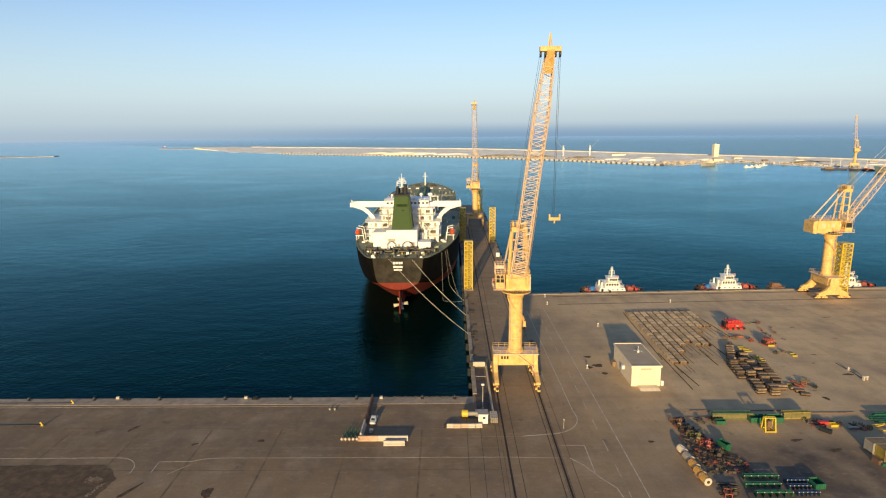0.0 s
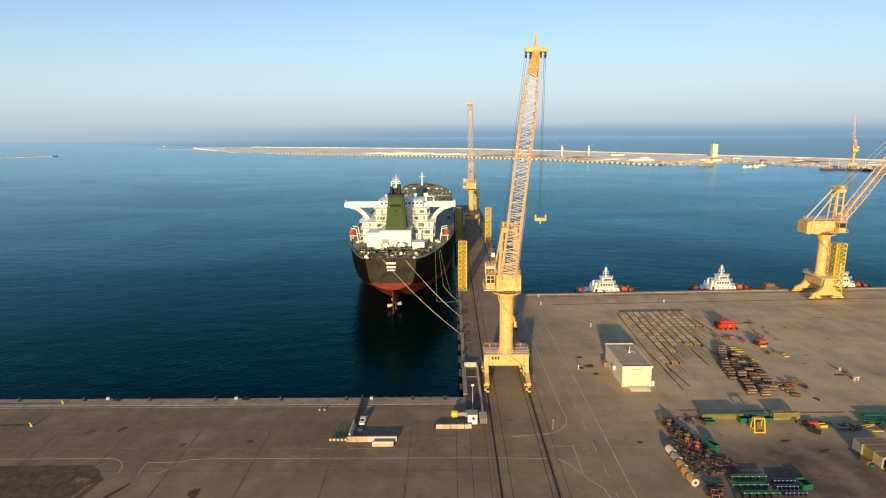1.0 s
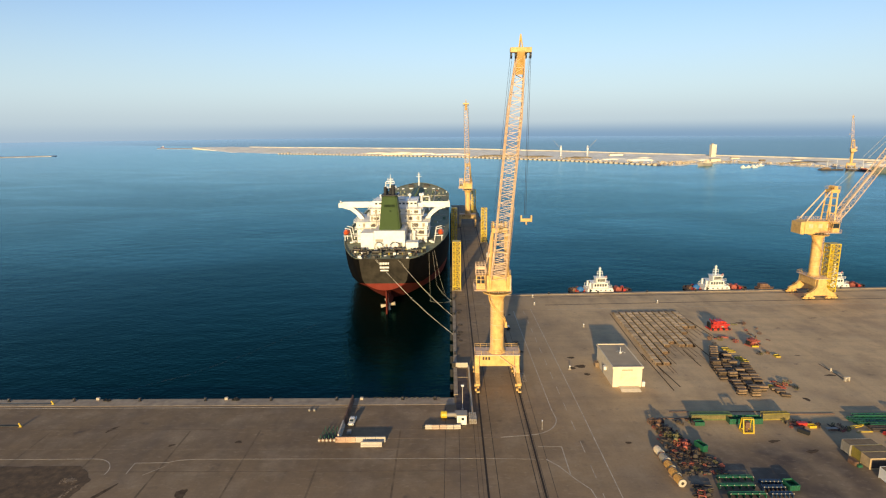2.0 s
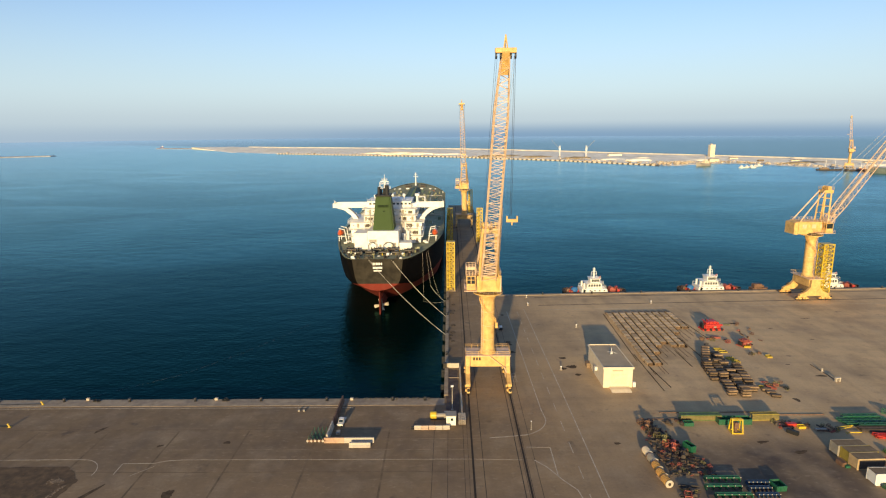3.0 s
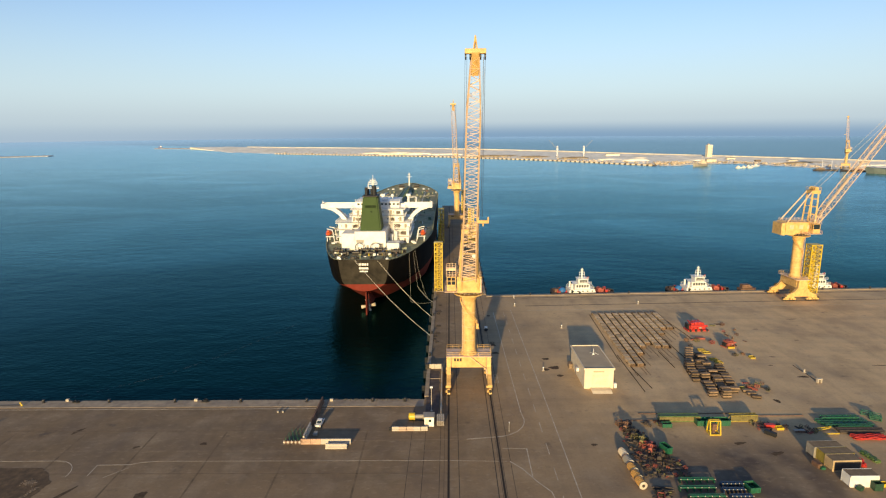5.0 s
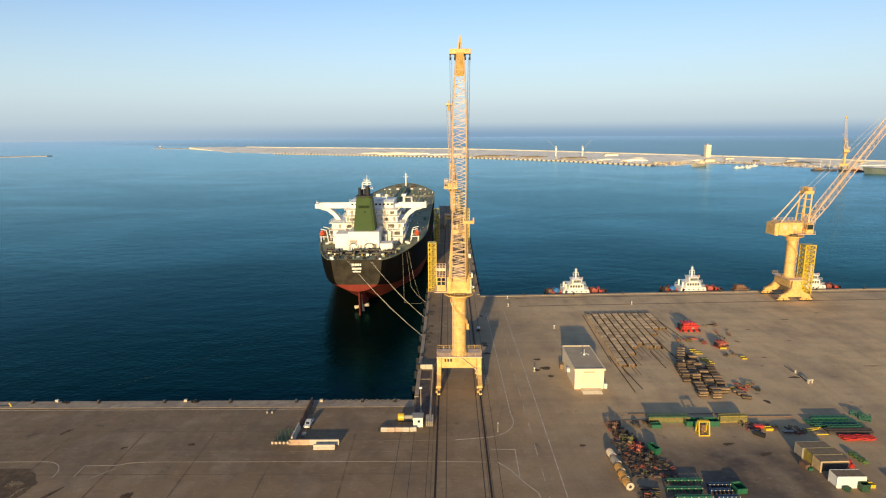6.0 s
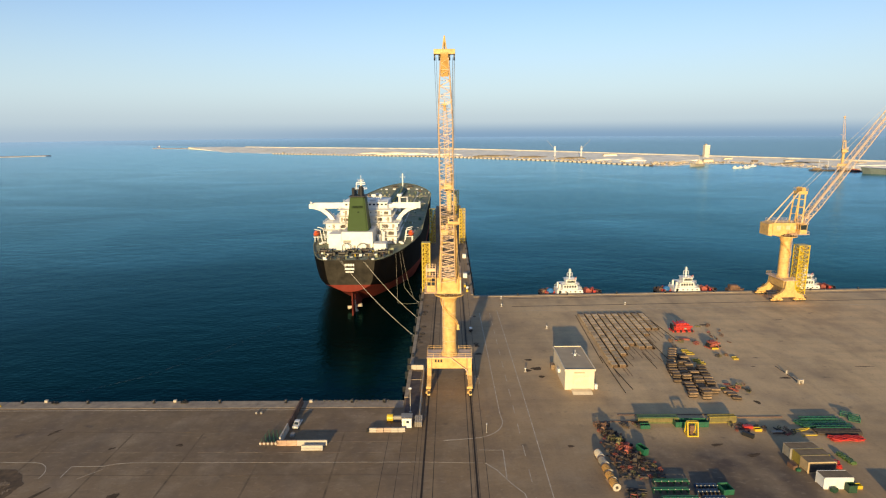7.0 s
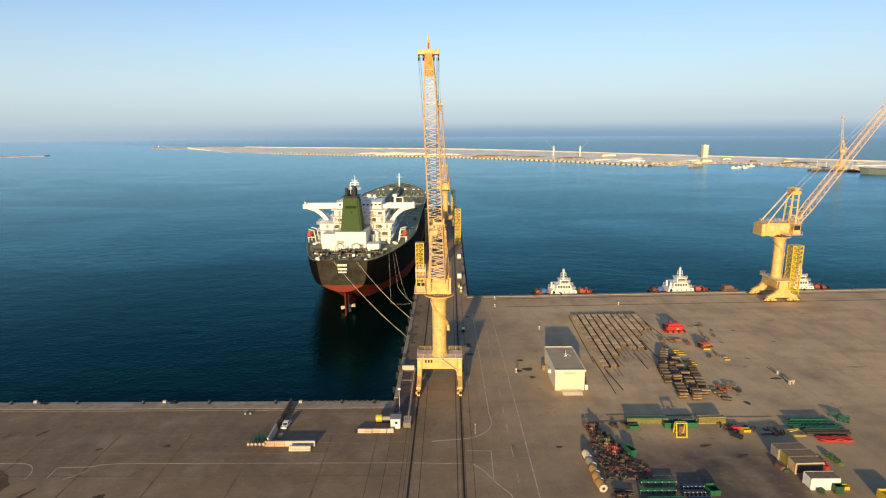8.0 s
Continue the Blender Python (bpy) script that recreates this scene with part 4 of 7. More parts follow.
    # lifeboats on davits
    for sx in (-1, 1):
        b = B()
        ball(b, (sx * 20.4, 39.5, 21.0), 1.0, 1.35, 3.9, 1.25, 14)
        boat = part("lifeboat", b, ORANGE, ship, "orange covered lifeboat", smooth=True)
        b = B()
        box(b, sx * 20.4 - 0.6, sx * 20.4 + 0.6, 36.8, 38.4, 21.9, 22.6, 0.2)
        part("lifeboat_canopy", b, ORANGE, boat)
        for y in (36.8, 42.2):
            b = B()
            beam(b, (sx * 17.6, y, DECK_Z), (sx * 18.4, y, 22.8), 0.28)
            beam(b, (sx * 18.4, y, 22.8), (sx * 20.8, y, 23.4), 0.26)
            beam(b, (sx * 20.8, y, DECK_Z), (sx * 20.8, y, 19.8), 0.26)
            beam(b, (sx * 17.6, y, 19.8), (sx * 21.4, y, 19.8), 0.26)
            part("davit", b, WHITE, boat)
    # mooring gear on the stern deck
    rnd = random.Random(4)
    for x, y in ((-9.0, 8.5), (-4.2, 9.5), (1.0, 9.0), (6.0, 8.6), (10.6, 12.0), (-12.2, 14.0), (-1.6, 14.5), (4.0, 15.0)):
        b = B()
        tube(b, (x - 1.2, y, 18.5), (x + 1.2, y, 18.5), 0.75, seg=12)
        tube(b, (x - 1.35, y, 18.5), (x - 1.2, y, 18.5), 1.1, seg=12)
        tube(b, (x + 1.2, y, 18.5), (x + 1.35, y, 18.5), 1.1, seg=12)
        box(b, x - 1.6, x + 2.1, y - 0.7, y + 0.7, 17.4, 17.9)
        box(b, x + 1.5, x + 2.3, y - 0.4, y + 0.6, 17.9, 19.0)
        part("mooring_winch", b, STEEL, ship)
    for i in range(110):                      # hatches, lockers, drums and hose reels on the stern deck
        y = rnd.uniform(1.5, 19.5)
        x = rnd.uniform(-1, 1) * (deck_half(y) - 1.5)
        s, h = rnd.uniform(0.18, 0.55), rnd.uniform(0.3, 1.4)
        if i % 3:
            b = box(B(), x - s, x + s * 1.3, y - s * 0.7, y + s * 0.7, 17.3, 17.5 + h, 0.06)
        else:
            b = tube(B(), (x, y, 17.3), (x, y, 17.5 + h), s * 0.6, seg=10)
        part("deck_fitting", b, (STEEL, DECK, STEEL, RUST, STEEL, WHITE)[i % 6] if i % 15 else YELLOW, ship)
    for x, y in ((-7.5, 2.2), (7.5, 2.2), (-11.0, 6.0), (11.2, 6.2), (-2.6, 1.6), (2.8, 1.6), (-14.0, 12.5), (14.2, 12.8)):
        b = B()
        for dx in (-0.45, 0.45):
            tube(b, (x + dx, y, 17.4), (x + dx, y, 18.6), 0.28, seg=10)
            tube(b, (x + dx, y, 18.6), (x + dx, y, 18.75), 0.36, seg=10)
        part("bitts", b, STEEL, ship)
    for x, y in ((-8.8, 0.9), (8.6, 0.9)):
        part("fairlead", ball(B(), (x, y, 17.9), 0.6), WHITE, ship)
    # tank deck: pipes, walkway, hatches, hose cranes, foremast
    b = B()
    for x in (-3.2, -2.5, -1.8, 1.6, 2.3, 3.0, 3.7):
        tube(b, (x, 62, DECK_Z + 1.5), (x, 250, DECK_Z + 1.5), 0.27, seg=8)
    for y in range(66, 250, 8):
        box(b, -4.2, 4.4, y, y + 0.35, DECK_Z + 0.2, DECK_Z + 1.2)
    part("cargo_pipe", b, PIPEGREEN, deck)
    b = B()
    box(b, -0.9, 0.9, 60, 252, DECK_Z + 3.0, DECK_Z + 3.15)
    for y in range(62, 252, 10):
        beam(b, (-0.8, y, DECK_Z), (-0.8, y, DECK_Z + 4.1), 0.14)
        beam(b, (0.8, y, DECK_Z), (0.8, y, DECK_Z + 4.1), 0.14)
    beam(b, (-0.85, 60, DECK_Z + 4.1), (-0.85, 252, DECK_Z + 4.1), 0.08)
    beam(b, (0.85, 60, DECK_Z + 4.1), (0.85, 252, DECK_Z + 4.1), 0.08)
    part("catwalk", b, PIPEGREEN, deck)
    for k in range(6):
        for sx in (-1, 1):
            y = 78 + k * 26
            part("tank_hatch", tube(B(), (sx * 9, y, DECK_Z), (sx * 9, y, DECK_Z + 1.3), 0.8, seg=12), DECK, deck)
            part("tank_hatch", tube(B(), (sx * 17, y + 8, DECK_Z), (sx * 17, y + 8, DECK_Z + 1.3), 0.8, seg=12), DECK, deck)
            part("tank_vent", tube(B(), (sx * 12, y + 14, DECK_Z), (sx * 12, y + 14, DECK_Z + 2.2), 0.3, seg=8), DECK, deck)
    dk = random.Random(12)
    for i in range(90):                      # valves, lockers, stanchions and gauges on the tank deck
        y = dk.uniform(61, 245)
        x = dk.choice((-1, 1)) * dk.uniform(5.5, 22.5)
        s, h = dk.uniform(0.2, 0.6), dk.uniform(0.5, 1.9)
        if i % 2:
            b = box(B(), x - s, x + s * 1.5, y - s, y + s, DECK_Z, DECK_Z + h, 0.05)
        else:
            b = tube(B(), (x, y, DECK_Z), (x, y, DECK_Z + h), s * 0.5, seg=8)
        part("deck_fitting", b, (GREY_LOUVRE if i % 10 else WHITE, DECK, PIPEGREEN, PIPEGREEN, RUST)[i % 5], deck)
    for sx in (-1, 1):
        for y0 in (64, 104, 156, 196):
            part("branch_pipe", tube(B(), (sx * 4.5, y0 + 6, DECK_Z + 0.7), (sx * 22, y0 + 6, DECK_Z + 0.7), 0.2, seg=8), GREY_LOUVRE, deck)
            part("foam_pipe", tube(B(), (sx * 14, y0, DECK_Z + 0.6), (sx * 14, y0 + 34, DECK_Z + 0.6), 0.16, seg=8), WHITE, deck)
    b = B()
    for y in range(136, 152, 3):
        tube(b, (-21.5, y, DECK_Z + 1.9), (21.5, y, DECK_Z + 1.9), 0.3, seg=8)
    box(b, -22.8, -20.5, 132, 154, DECK_Z + 0.2, DECK_Z + 0.9)
    box(b, 20.5, 22.8, 132, 154, DECK_Z + 0.2, DECK_Z + 0.9)
    part("manifold", b, DECK, deck)
    for x in (8.0, -7.0):
        b = B()
        tube(b, (x, 130, DECK_Z), (x, 130, DECK_Z + 9.5), 0.85, 0.75, 14)
        box(b, x - 1.3, x + 1.3, 128.8, 131.2, DECK_Z + 9.5, DECK_Z + 11.0, 0.15)
        beam(b, (x, 130, DECK_Z + 10.4), (x, 152, DECK_Z + 8.6), 0.8, 1.0)
        tube(b, (x + 4.5, 131, DECK_Z), (x + 4.5, 131, DECK_Z + 8.8), 0.55, seg=12)
        beam(b, (x, 130.5, DECK_Z + 8.8), (x + 4.5, 131, DECK_Z + 8.8), 0.5)
        part("hose_crane", b, WHITE, ship, smooth=True)
    for x0, x1, z1 in ((-7, -4.5, 1.6), (-13, -11, 1.3), (4, 6.5, 1.6), (11, 13, 1.3), (-16.5, -15.4, 1.2), (15.4, 16.4, 1.2)):
        part("forecastle_store", box(B(), x0, x1, 247, 250, DECK_Z + 0.3, DECK_Z + z1, 0.2), WHITE, ship)
    b = B()
    tube(b, (0, 258, DECK_Z + 0.8), (0, 258, 30.9), 0.7, 0.3, 10)
    box(b, -2.2, 2.2, 257.4, 258.6, 27.4, 27.65)
    box(b, -1.2, 1.2, 257.4, 258.6, 29.2, 29.4)
    part("foremast", b, WHITE, ship)
    for sx in (-1, 1):
        b = B()
        tube(b, (sx * 6 - 2, 255, 20.2), (sx * 6 + 2, 255, 20.2), 1.0, seg=12)
        box(b, sx * 6 - 2.6, sx * 6 + 2.6, 254, 256, 18.0, 19.4)
        part("windlass", b, STEEL, ship)
    return ship


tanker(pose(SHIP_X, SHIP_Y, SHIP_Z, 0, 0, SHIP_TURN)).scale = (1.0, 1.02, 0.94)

# ---- paint and colours of loose things ----
GREEN = material("green_machine_paint", (0.012, 0.105, 0.052), 0.5, var=0.15, scale=1.0, grime=(0.06, 0.08, 0.05), grime_amount=0.5, grime_scale=0.7)
RED = material("red_machine_paint", (0.50, 0.035, 0.025), 0.45, var=0.15, scale=1.0, grime=(0.2, 0.04, 0.03), grime_amount=0.5, grime_scale=0.7)
BLUE = material("blue_paint", (0.03, 0.14, 0.34), 0.5, var=0.15, scale=1.0)
BLOCK = material("keel_block_concrete", (0.60, 0.425, 0.24), 0.9, var=0.25, scale=1.2, bump=0.02, rand=0.3, grime=(0.24, 0.17, 0.105), grime_amount=0.5, grime_scale=0.6)
TIMBER = material("weathered_timber", (0.22, 0.15, 0.09), 0.85, var=0.3, scale=2.0, rand=0.35)
GREY = material("grey_container_paint", (0.30, 0.27, 0.22), 0.6, var=0.12, scale=0.8, grime=(0.18, 0.12, 0.08), grime_amount=0.5, grime_scale=0.5)
TYRE = material("black_rubber", (0.015, 0.015, 0.015), 0.8, var=0.2, scale=2.0)
HULLGREY = material("grey_green_ship_paint", (0.14, 0.17, 0.15), 0.6, var=0.15, scale=0.2)
PALE = material("pale_barrier_concrete", (0.50, 0.43, 0.33), 0.8, var=0.15, scale=1.0, grime=(0.3, 0.23, 0.16), grime_amount=0.5, grime_scale=0.8)
SCRUB = material("rough_earth", (0.120, 0.074, 0.036), 0.95, var=0.4, scale=0.7, bump=0.06, grime=(0.055, 0.034, 0.018), grime_amount=0.9, grime_scale=0.3)

# ---- road markings, seams and ground patches ----
FAINT = material("nearly_gone_marking", (0.27, 0.19, 0.115), 0.85, var=0.35, scale=0.7)


def marking(pts, w=0.21, mat=MARK, label="thin worn pale road marking"):
    strip("road_marking", pts, w, mat, 0.0, 0.012, label, "marking")


def arc(cx, cy, r, a0, a1, n=10):
    return [(cx + r * math.cos(radians(a0 + (a1 - a0) * i / n)), cy + r * math.sin(radians(a0 + (a1 - a0) * i / n))) for i in range(n + 1)]


marking([(30.93, 210.63), (31.08, 132.33)] + arc(23.37, 128.26, 8.0, 10, -82) + [(17.5, 119.4)])
marking([(17.3, 119.3), (-7.5, 119.2)], 0.12, FAINT)
for k in range(14):
    x = -104.0 + k * 8.6
    marking([(x, 115.5 - 0.011 * (x + 65)), (x + 5.4, 115.44 - 0.011 * (x + 65))], 0.1, FAINT)
marking([(37.68, 213.75), (38.08, 133.29), (38.0, 40)])
for k in range(16):
    y = 210.4 - k * 9.3
    marking([(34.7, y), (34.72, y - 4.4)], 0.16)
marking([(30.21, 115.20), (29.96, 104.65)], 0.2)
marking([(26.11, 110.41), (28.29, 107.83), (30.65, 103.31), (32.82, 100.03), (33.58, 94.33), (33.73, 86.21)])
marking([(-46.9, 111.35), (13.17, 110.95), (25.51, 110.45)], 0.09)
marking([(25.13, 115.45), (30.21, 115.30)], 0.12)
marking([(-310.84, 135.5), (-14.99, 134.42)], 0.18)
marking([(-308.83, 111.3), (-68.2, 111.72)] + arc(-68.06, 106.6, 5.1, 90, -8), 0.14)
marking([(-58.8, 106.2), (-58.96, 110.05), (-52.4, 110.15), (-50.2, 111.0), (-46.9, 111.35)], 0.16)
marking([(-55.3, 105.6), (-51.97, 109.0)], 0.11)
marking([(44, quay_y(44) - 21.0), (300, quay_y(300) - 21.0)], 0.2)
for u, w in ((-2.2, 0.10), (0.9, 0.10), (4.3, 0.10), (8.2, 0.14), (15.6, 0.18), (18.9, 0.10), (16.4, 0.08), (6.0, 0.1), (5.2, 0.07), (17.2, 0.1)):
    strip("seam", along_pier(u, -220, 134 if u < 5 else 512), w, SEAM, -0.01, 0.008, "narrow dark joint in the paving", "joint")
SMUDGE = material("smudged_joint", (0.165, 0.110, 0.058), 0.9, var=0.3, scale=0.5)
for y in (123.4, 106.4, 96.6):
    strip("seam", [(-200, y + 1.4), (11.2, y)], 0.22, SMUDGE, -0.01, 0.008, "narrow dark joint in the paving", "joint")
for x in (-85, -69, -53, -37, -21, -5):
    strip("seam", [(x, 40), (x, 123.2)], 0.4, SMUDGE, -0.01, 0.008, "narrow dark joint in the paving", "joint")

# oil and tyre stains, and painted shadows
STAIN_SHADOW = material("stain_shadow_patch", (0.10, 0.068, 0.042), 0.95, spec=0.1, var=0.4, scale=0.8)
# the pair at x 28 and the streak at x -60 paint cast shadows
rnd = random.Random(15)
for x, y, sx, sy, a in ((44.17, 158.57, 1.6, 1.2, 20), (42.81, 165.11, 1.1, 0.8, 0), (41.55, 157.24, 1.0, 0.9, 40), (44.73, 153.01, 0.9, 0.8, 0), (-40.31, 118.12, 0.9, 0.6, 0), (-54.52, 116.91, 0.8, 0.4, 30), (-44.87, 99.41, 1.2, 1.6, 10), (-60.06, 100.14, 0.5, 3.0, -28),
                        (28.15, 176.74, 0.9, 1.0, 0), (28.23, 170.06, 1.3, 0.9, 0), (45.03, 116.71, 0.7, 0.5, 0), (76.72, 116.92, 1.5, 0.5, 12), (82.57, 112.78, 1.6, 0.6, 20), (95.88, 136.79, 0.7, 1.2, 20), (111.07, 151.13, 1.6, 0.6, 0), (108.18, 195.38, 1.8, 0.7, 0), (-71.47, 124.03, 0.5, 1.8, -30)):
    b = B()
    n = 20
    pts = []
    for i in range(n):
        k = rnd.uniform(0.78, 1.08) + 0.14 * math.sin(3 * i * 2 * math.pi / n + x)
        pts.append((sx * k * math.cos(2 * math.pi * i / n), sy * k * math.sin(2 * math.pi * i / n)))
    prism(b, pts, "z", -0.01, 0.006)
    solid("stain_shadow_patch", b, STAIN_SHADOW, "dark stain and painted shadow patch on the paving", "stain", "structure", m=pose(x, y, 0, 0, 0, a))

for x, y, sx in ((136.34, 200.23, 2.0), (118.05, 189.90, 1.2), (110.44, 165.55, 1.0), (137.99, 158.60, 3.0), (106.30, 159.12, 0.8), (125.73, 179.21, 0.8)):
    b = B()
    pts = [(sx * rnd.uniform(0.6, 1.1) * math.cos(0.524 * i), 0.3 * rnd.uniform(0.5, 1.1) * math.sin(0.524 * i)) for i in range(12)]
    prism(b, pts, "z", -0.01, 0.006)
    solid("stain_shadow_patch", b, STAIN_SHADOW, "dark stain and painted shadow patch on the paving", "stain", "structure", m=pose(x, y, 0, 0, 0, rnd.uniform(-8, 8)))
marking([(27.14, 206.27), (30.81, 206.10)], 0.2)
for k in range(4):
    marking([(26.25, 148.6 + 1.78 * k), (27.25, 148.6 + 1.78 * k)], 0.14)
marking([(26.24, 148.63), (26.25, 153.97)], 0.12), marking([(27.24, 148.62), (27.26, 153.96)], 0.12)

# dark patch painted over the pier corner for the shade lying there
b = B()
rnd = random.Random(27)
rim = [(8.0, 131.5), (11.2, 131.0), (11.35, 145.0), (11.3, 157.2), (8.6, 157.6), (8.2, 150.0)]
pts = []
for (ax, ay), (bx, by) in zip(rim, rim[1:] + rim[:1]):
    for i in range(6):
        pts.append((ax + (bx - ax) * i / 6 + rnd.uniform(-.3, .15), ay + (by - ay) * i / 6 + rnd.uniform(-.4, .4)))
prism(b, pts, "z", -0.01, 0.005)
solid("stain_shadow_patch", b, material("shaded_corner_concrete", (0.085, 0.06, 0.045), 0.75, var=0.45, scale=0.5, grime=(0.04, 0.03, 0.025), grime_amount=0.7, grime_scale=0.3), "large dark patch painted for the shade on the pier corner", "stain", "structure")

# bare earth island in the paving, with an uneven rim
b = B()
rnd = random.Random(8)
rim = [(-121.93, 109.2), (-96.48, 109.15), (-81.26, 109.0), (-69.8, 109.1), (-67.3, 107.2), (-64.8, 104.2), (-64.9, 101.0), (-65.4, 97.5), (-68.73, 90.98), (-74.62, 84.89), (-121, 80.4)]
pts = []
for (ax, ay), (bx, by) in zip(rim, rim[1:] + rim[:1]):
    for i in range(5):
        k = i / 5
        pts.append((ax + (bx - ax) * k + rnd.uniform(-.25, .25), ay + (by - ay) * k + rnd.uniform(-.2, .2)))
prism(b, pts, "z", -0.05, 0.02)
solid("earth_patch", b, SCRUB, "bare brown earth patch with stones in the paving", "ground", "structure")
b = B()
for i in range(1500):
    x, y = rnd.uniform(-101, -66.8), rnd.uniform(86, 108.9)
    k = 0.5 + 0.5 * noise.noise((x * 0.22, y * 0.22, 3.0))
    if rnd.random() < k ** 1.5 and x < -66.2 - max(0.0, 98.5 - y) * 0.55:
        r = rnd.uniform(0.03, 0.09)
        ball(b, (x, y, 0.03), r, rnd.uniform(0.8, 2.4), rnd.uniform(0.8, 1.6), rnd.uniform(0.3, 0.7), 5)
solid("stones", b, material("earth_stones", (0.10, 0.062, 0.032), 0.95, var=0.3, scale=1.0, island=0.3), "scattered stones and low earth lumps", "stones", "stuff")
b = B()
for i in range(320):
    k = rnd.random()
    x, y = (-68.9 + rnd.gauss(0, 0.7), 103.9 + rnd.gauss(0, 0.5)) if i % 3 else (-66.5 - 0.9 * k + rnd.gauss(0, 0.25), 102.2 - 4.2 * k + rnd.gauss(0, 0.2))
    ball(b, (x, y, 0.03), rnd.uniform(0.04, 0.13), rnd.uniform(0.9, 2.2), rnd.uniform(0.8, 1.6), 0.3, 5)
solid("gravel", b, material("pale_broken_stone", (0.19, 0.135, 0.085), 0.95, var=0.3, scale=1.0, island=0.5), "pale broken stone along the edge of the earth patch", "gravel", "stuff")

# a thin broken line of foam drifting off the near quay
b = B()
rnd = random.Random(19)
run = [(-88.0, 144.5), (-84.0, 147.2), (-68.6, 159.3), (-57.0, 175.0), (-46.0, 193.6), (-41.0, 204.0)]
for (ax, ay), (cx, cy) in zip(run, run[1:]):
    d = Vector((cx - ax, cy - ay, 0))
    n = int(d.length / 0.7)
    for i in range(n):
        if rnd.random() < 0.66:
            p = Vector((ax, ay, SEA + 0.03)) + d * (i / n) + Vector((rnd.gauss(0, 0.16), rnd.gauss(0, 0.16), 0))
            beam(b, p, p + d.normalized() * rnd.uniform(0.4, 1.3) + Vector((rnd.uniform(-.2, .2), rnd.uniform(-.2, .2), 0)), rnd.uniform(0.03, 0.13), 0.02)
solid("foam_line", b, material("sea_foam", (0.035, 0.06, 0.07), 0.5, var=0.3, scale=1.0), "thin broken line of foam on the water", "foam", "stuff")

# ---- quay furniture ----
def bollard(m):
    b = B()
    tube(b, (0, 0, 0.2), (0, 0, 0.28), 0.42, seg=14)
    tube(b, (0, 0, 0.28), (0, 0, 0.85), 0.24, 0.27, 14)
    tube(b, (0, 0, 0.85), (0, 0, 1.05), 0.42, 0.36, 14)
    return solid("bollard", b, STEEL, "black cast mooring bollard on the quay coping", "bollard", "", "mooring bollards", True, m)


first = bollard(pose(-105.7, near_y(-105.7) - 0.8, -0.14))
for x in (-122.6, -89.0, -72.3, -55.6, -38.9, -22.2, -5.5, 2.7):
    copy_thing(first, pose(x, near_y(x) - 0.8, -0.14))
for k in range(17):
    y = 168 + 19.4 * k
    copy_thing(first, pose(on_pier(0.45, y), y, 0.02))
for k in range(13):
    y = 249 + 19.6 * k
    copy_thing(first, pose(on_pier(PIER_W - 0.5, y), y, 0.02))
for k in range(12):
    x = 48 + 20.5 * k
    copy_thing(first, pose(x, quay_y(x) - 0.9, 0.02))


def fender(m):
    b = B()
    for r0, z0, z1 in ((0.55, -2.6, -0.5),):
        tube(b, (0, 0, z0), (0, 0, z1), r0, seg=12)
    box(b, -0.5, 0.5, -0.25, 0.2, -1.0, 0.1, 0.05)
    return solid("fender", b, TYRE, "black rubber dock fender on the quay wall", "fender", "", "dock fenders", True, m)


first = fender(pose(on_pier(PIER_W + 0.45, 245), 245, 0))
for k in range(1, 24):
    y = 245 + 9.8 * k
    copy_thing(first, pose(on_pier(PIER_W + 0.45, y), y, 0))
for k in range(34):
    y = 147 + 9.8 * k
    copy_thing(first, pose(on_pier(-0.6, y), y, 0))
for k in range(8):
    x = -15.0 + 2.6 * k
    copy_thing(first, pose(x, near_y(x) + 0.6, 0))


def mooring_rope(a, c, sag, r=0.035, name="mooring_rope"):
    b = B()
    a, c = Vector(a), Vector(c)
    pts = []
    for i in range(15):
        k = i / 14
        pts.append(a.lerp(c, k) - Vector((0, 0, sag * 4 * k * (1 - k))))
    for p, q in zip(pts, pts[1:]):
        tube(b, p, q, r, seg=5)
    solid(name, b, ROPE, "pale mooring rope from the tanker to a bollard", "rope", "", "mooring ropes")


for a, c, sag in (((-20.4, 211.1, 20.2), (8.0, 183.7, 0.7), 1.2), ((-19.9, 211.1, 20.2), (8.0, 184.6, 0.7), 1.9), ((-12.0, 211.1, 20.2), (8.2, 202.8, 0.7), 1.0), ((-11.6, 211.2, 20.2), (8.2, 203.5, 0.7), 1.5),
                  ((1.3, 226.6, 20.3), (8.2, 222.6, 0.7), 5.5), ((-0.7, 222.6, 20.2), (-0.4, 222.5, 0.6), 0.0), ((-0.4, 222.5, 0.6), (7.9, 222.2, 0.6), 0.5),
                  ((0.7, 224.2, 20.2), (2.2, 224.6, 6.4), 0.0), ((2.2, 224.6, 6.4), (8.0, 222.4, 0.7), 0.6), ((2.2, 224.9, 6.4), (8.0, 222.9, 0.7), 0.9)):
    mooring_rope(a, c, sag, 0.025 if sag < 1 or sag > 4 else 0.04)

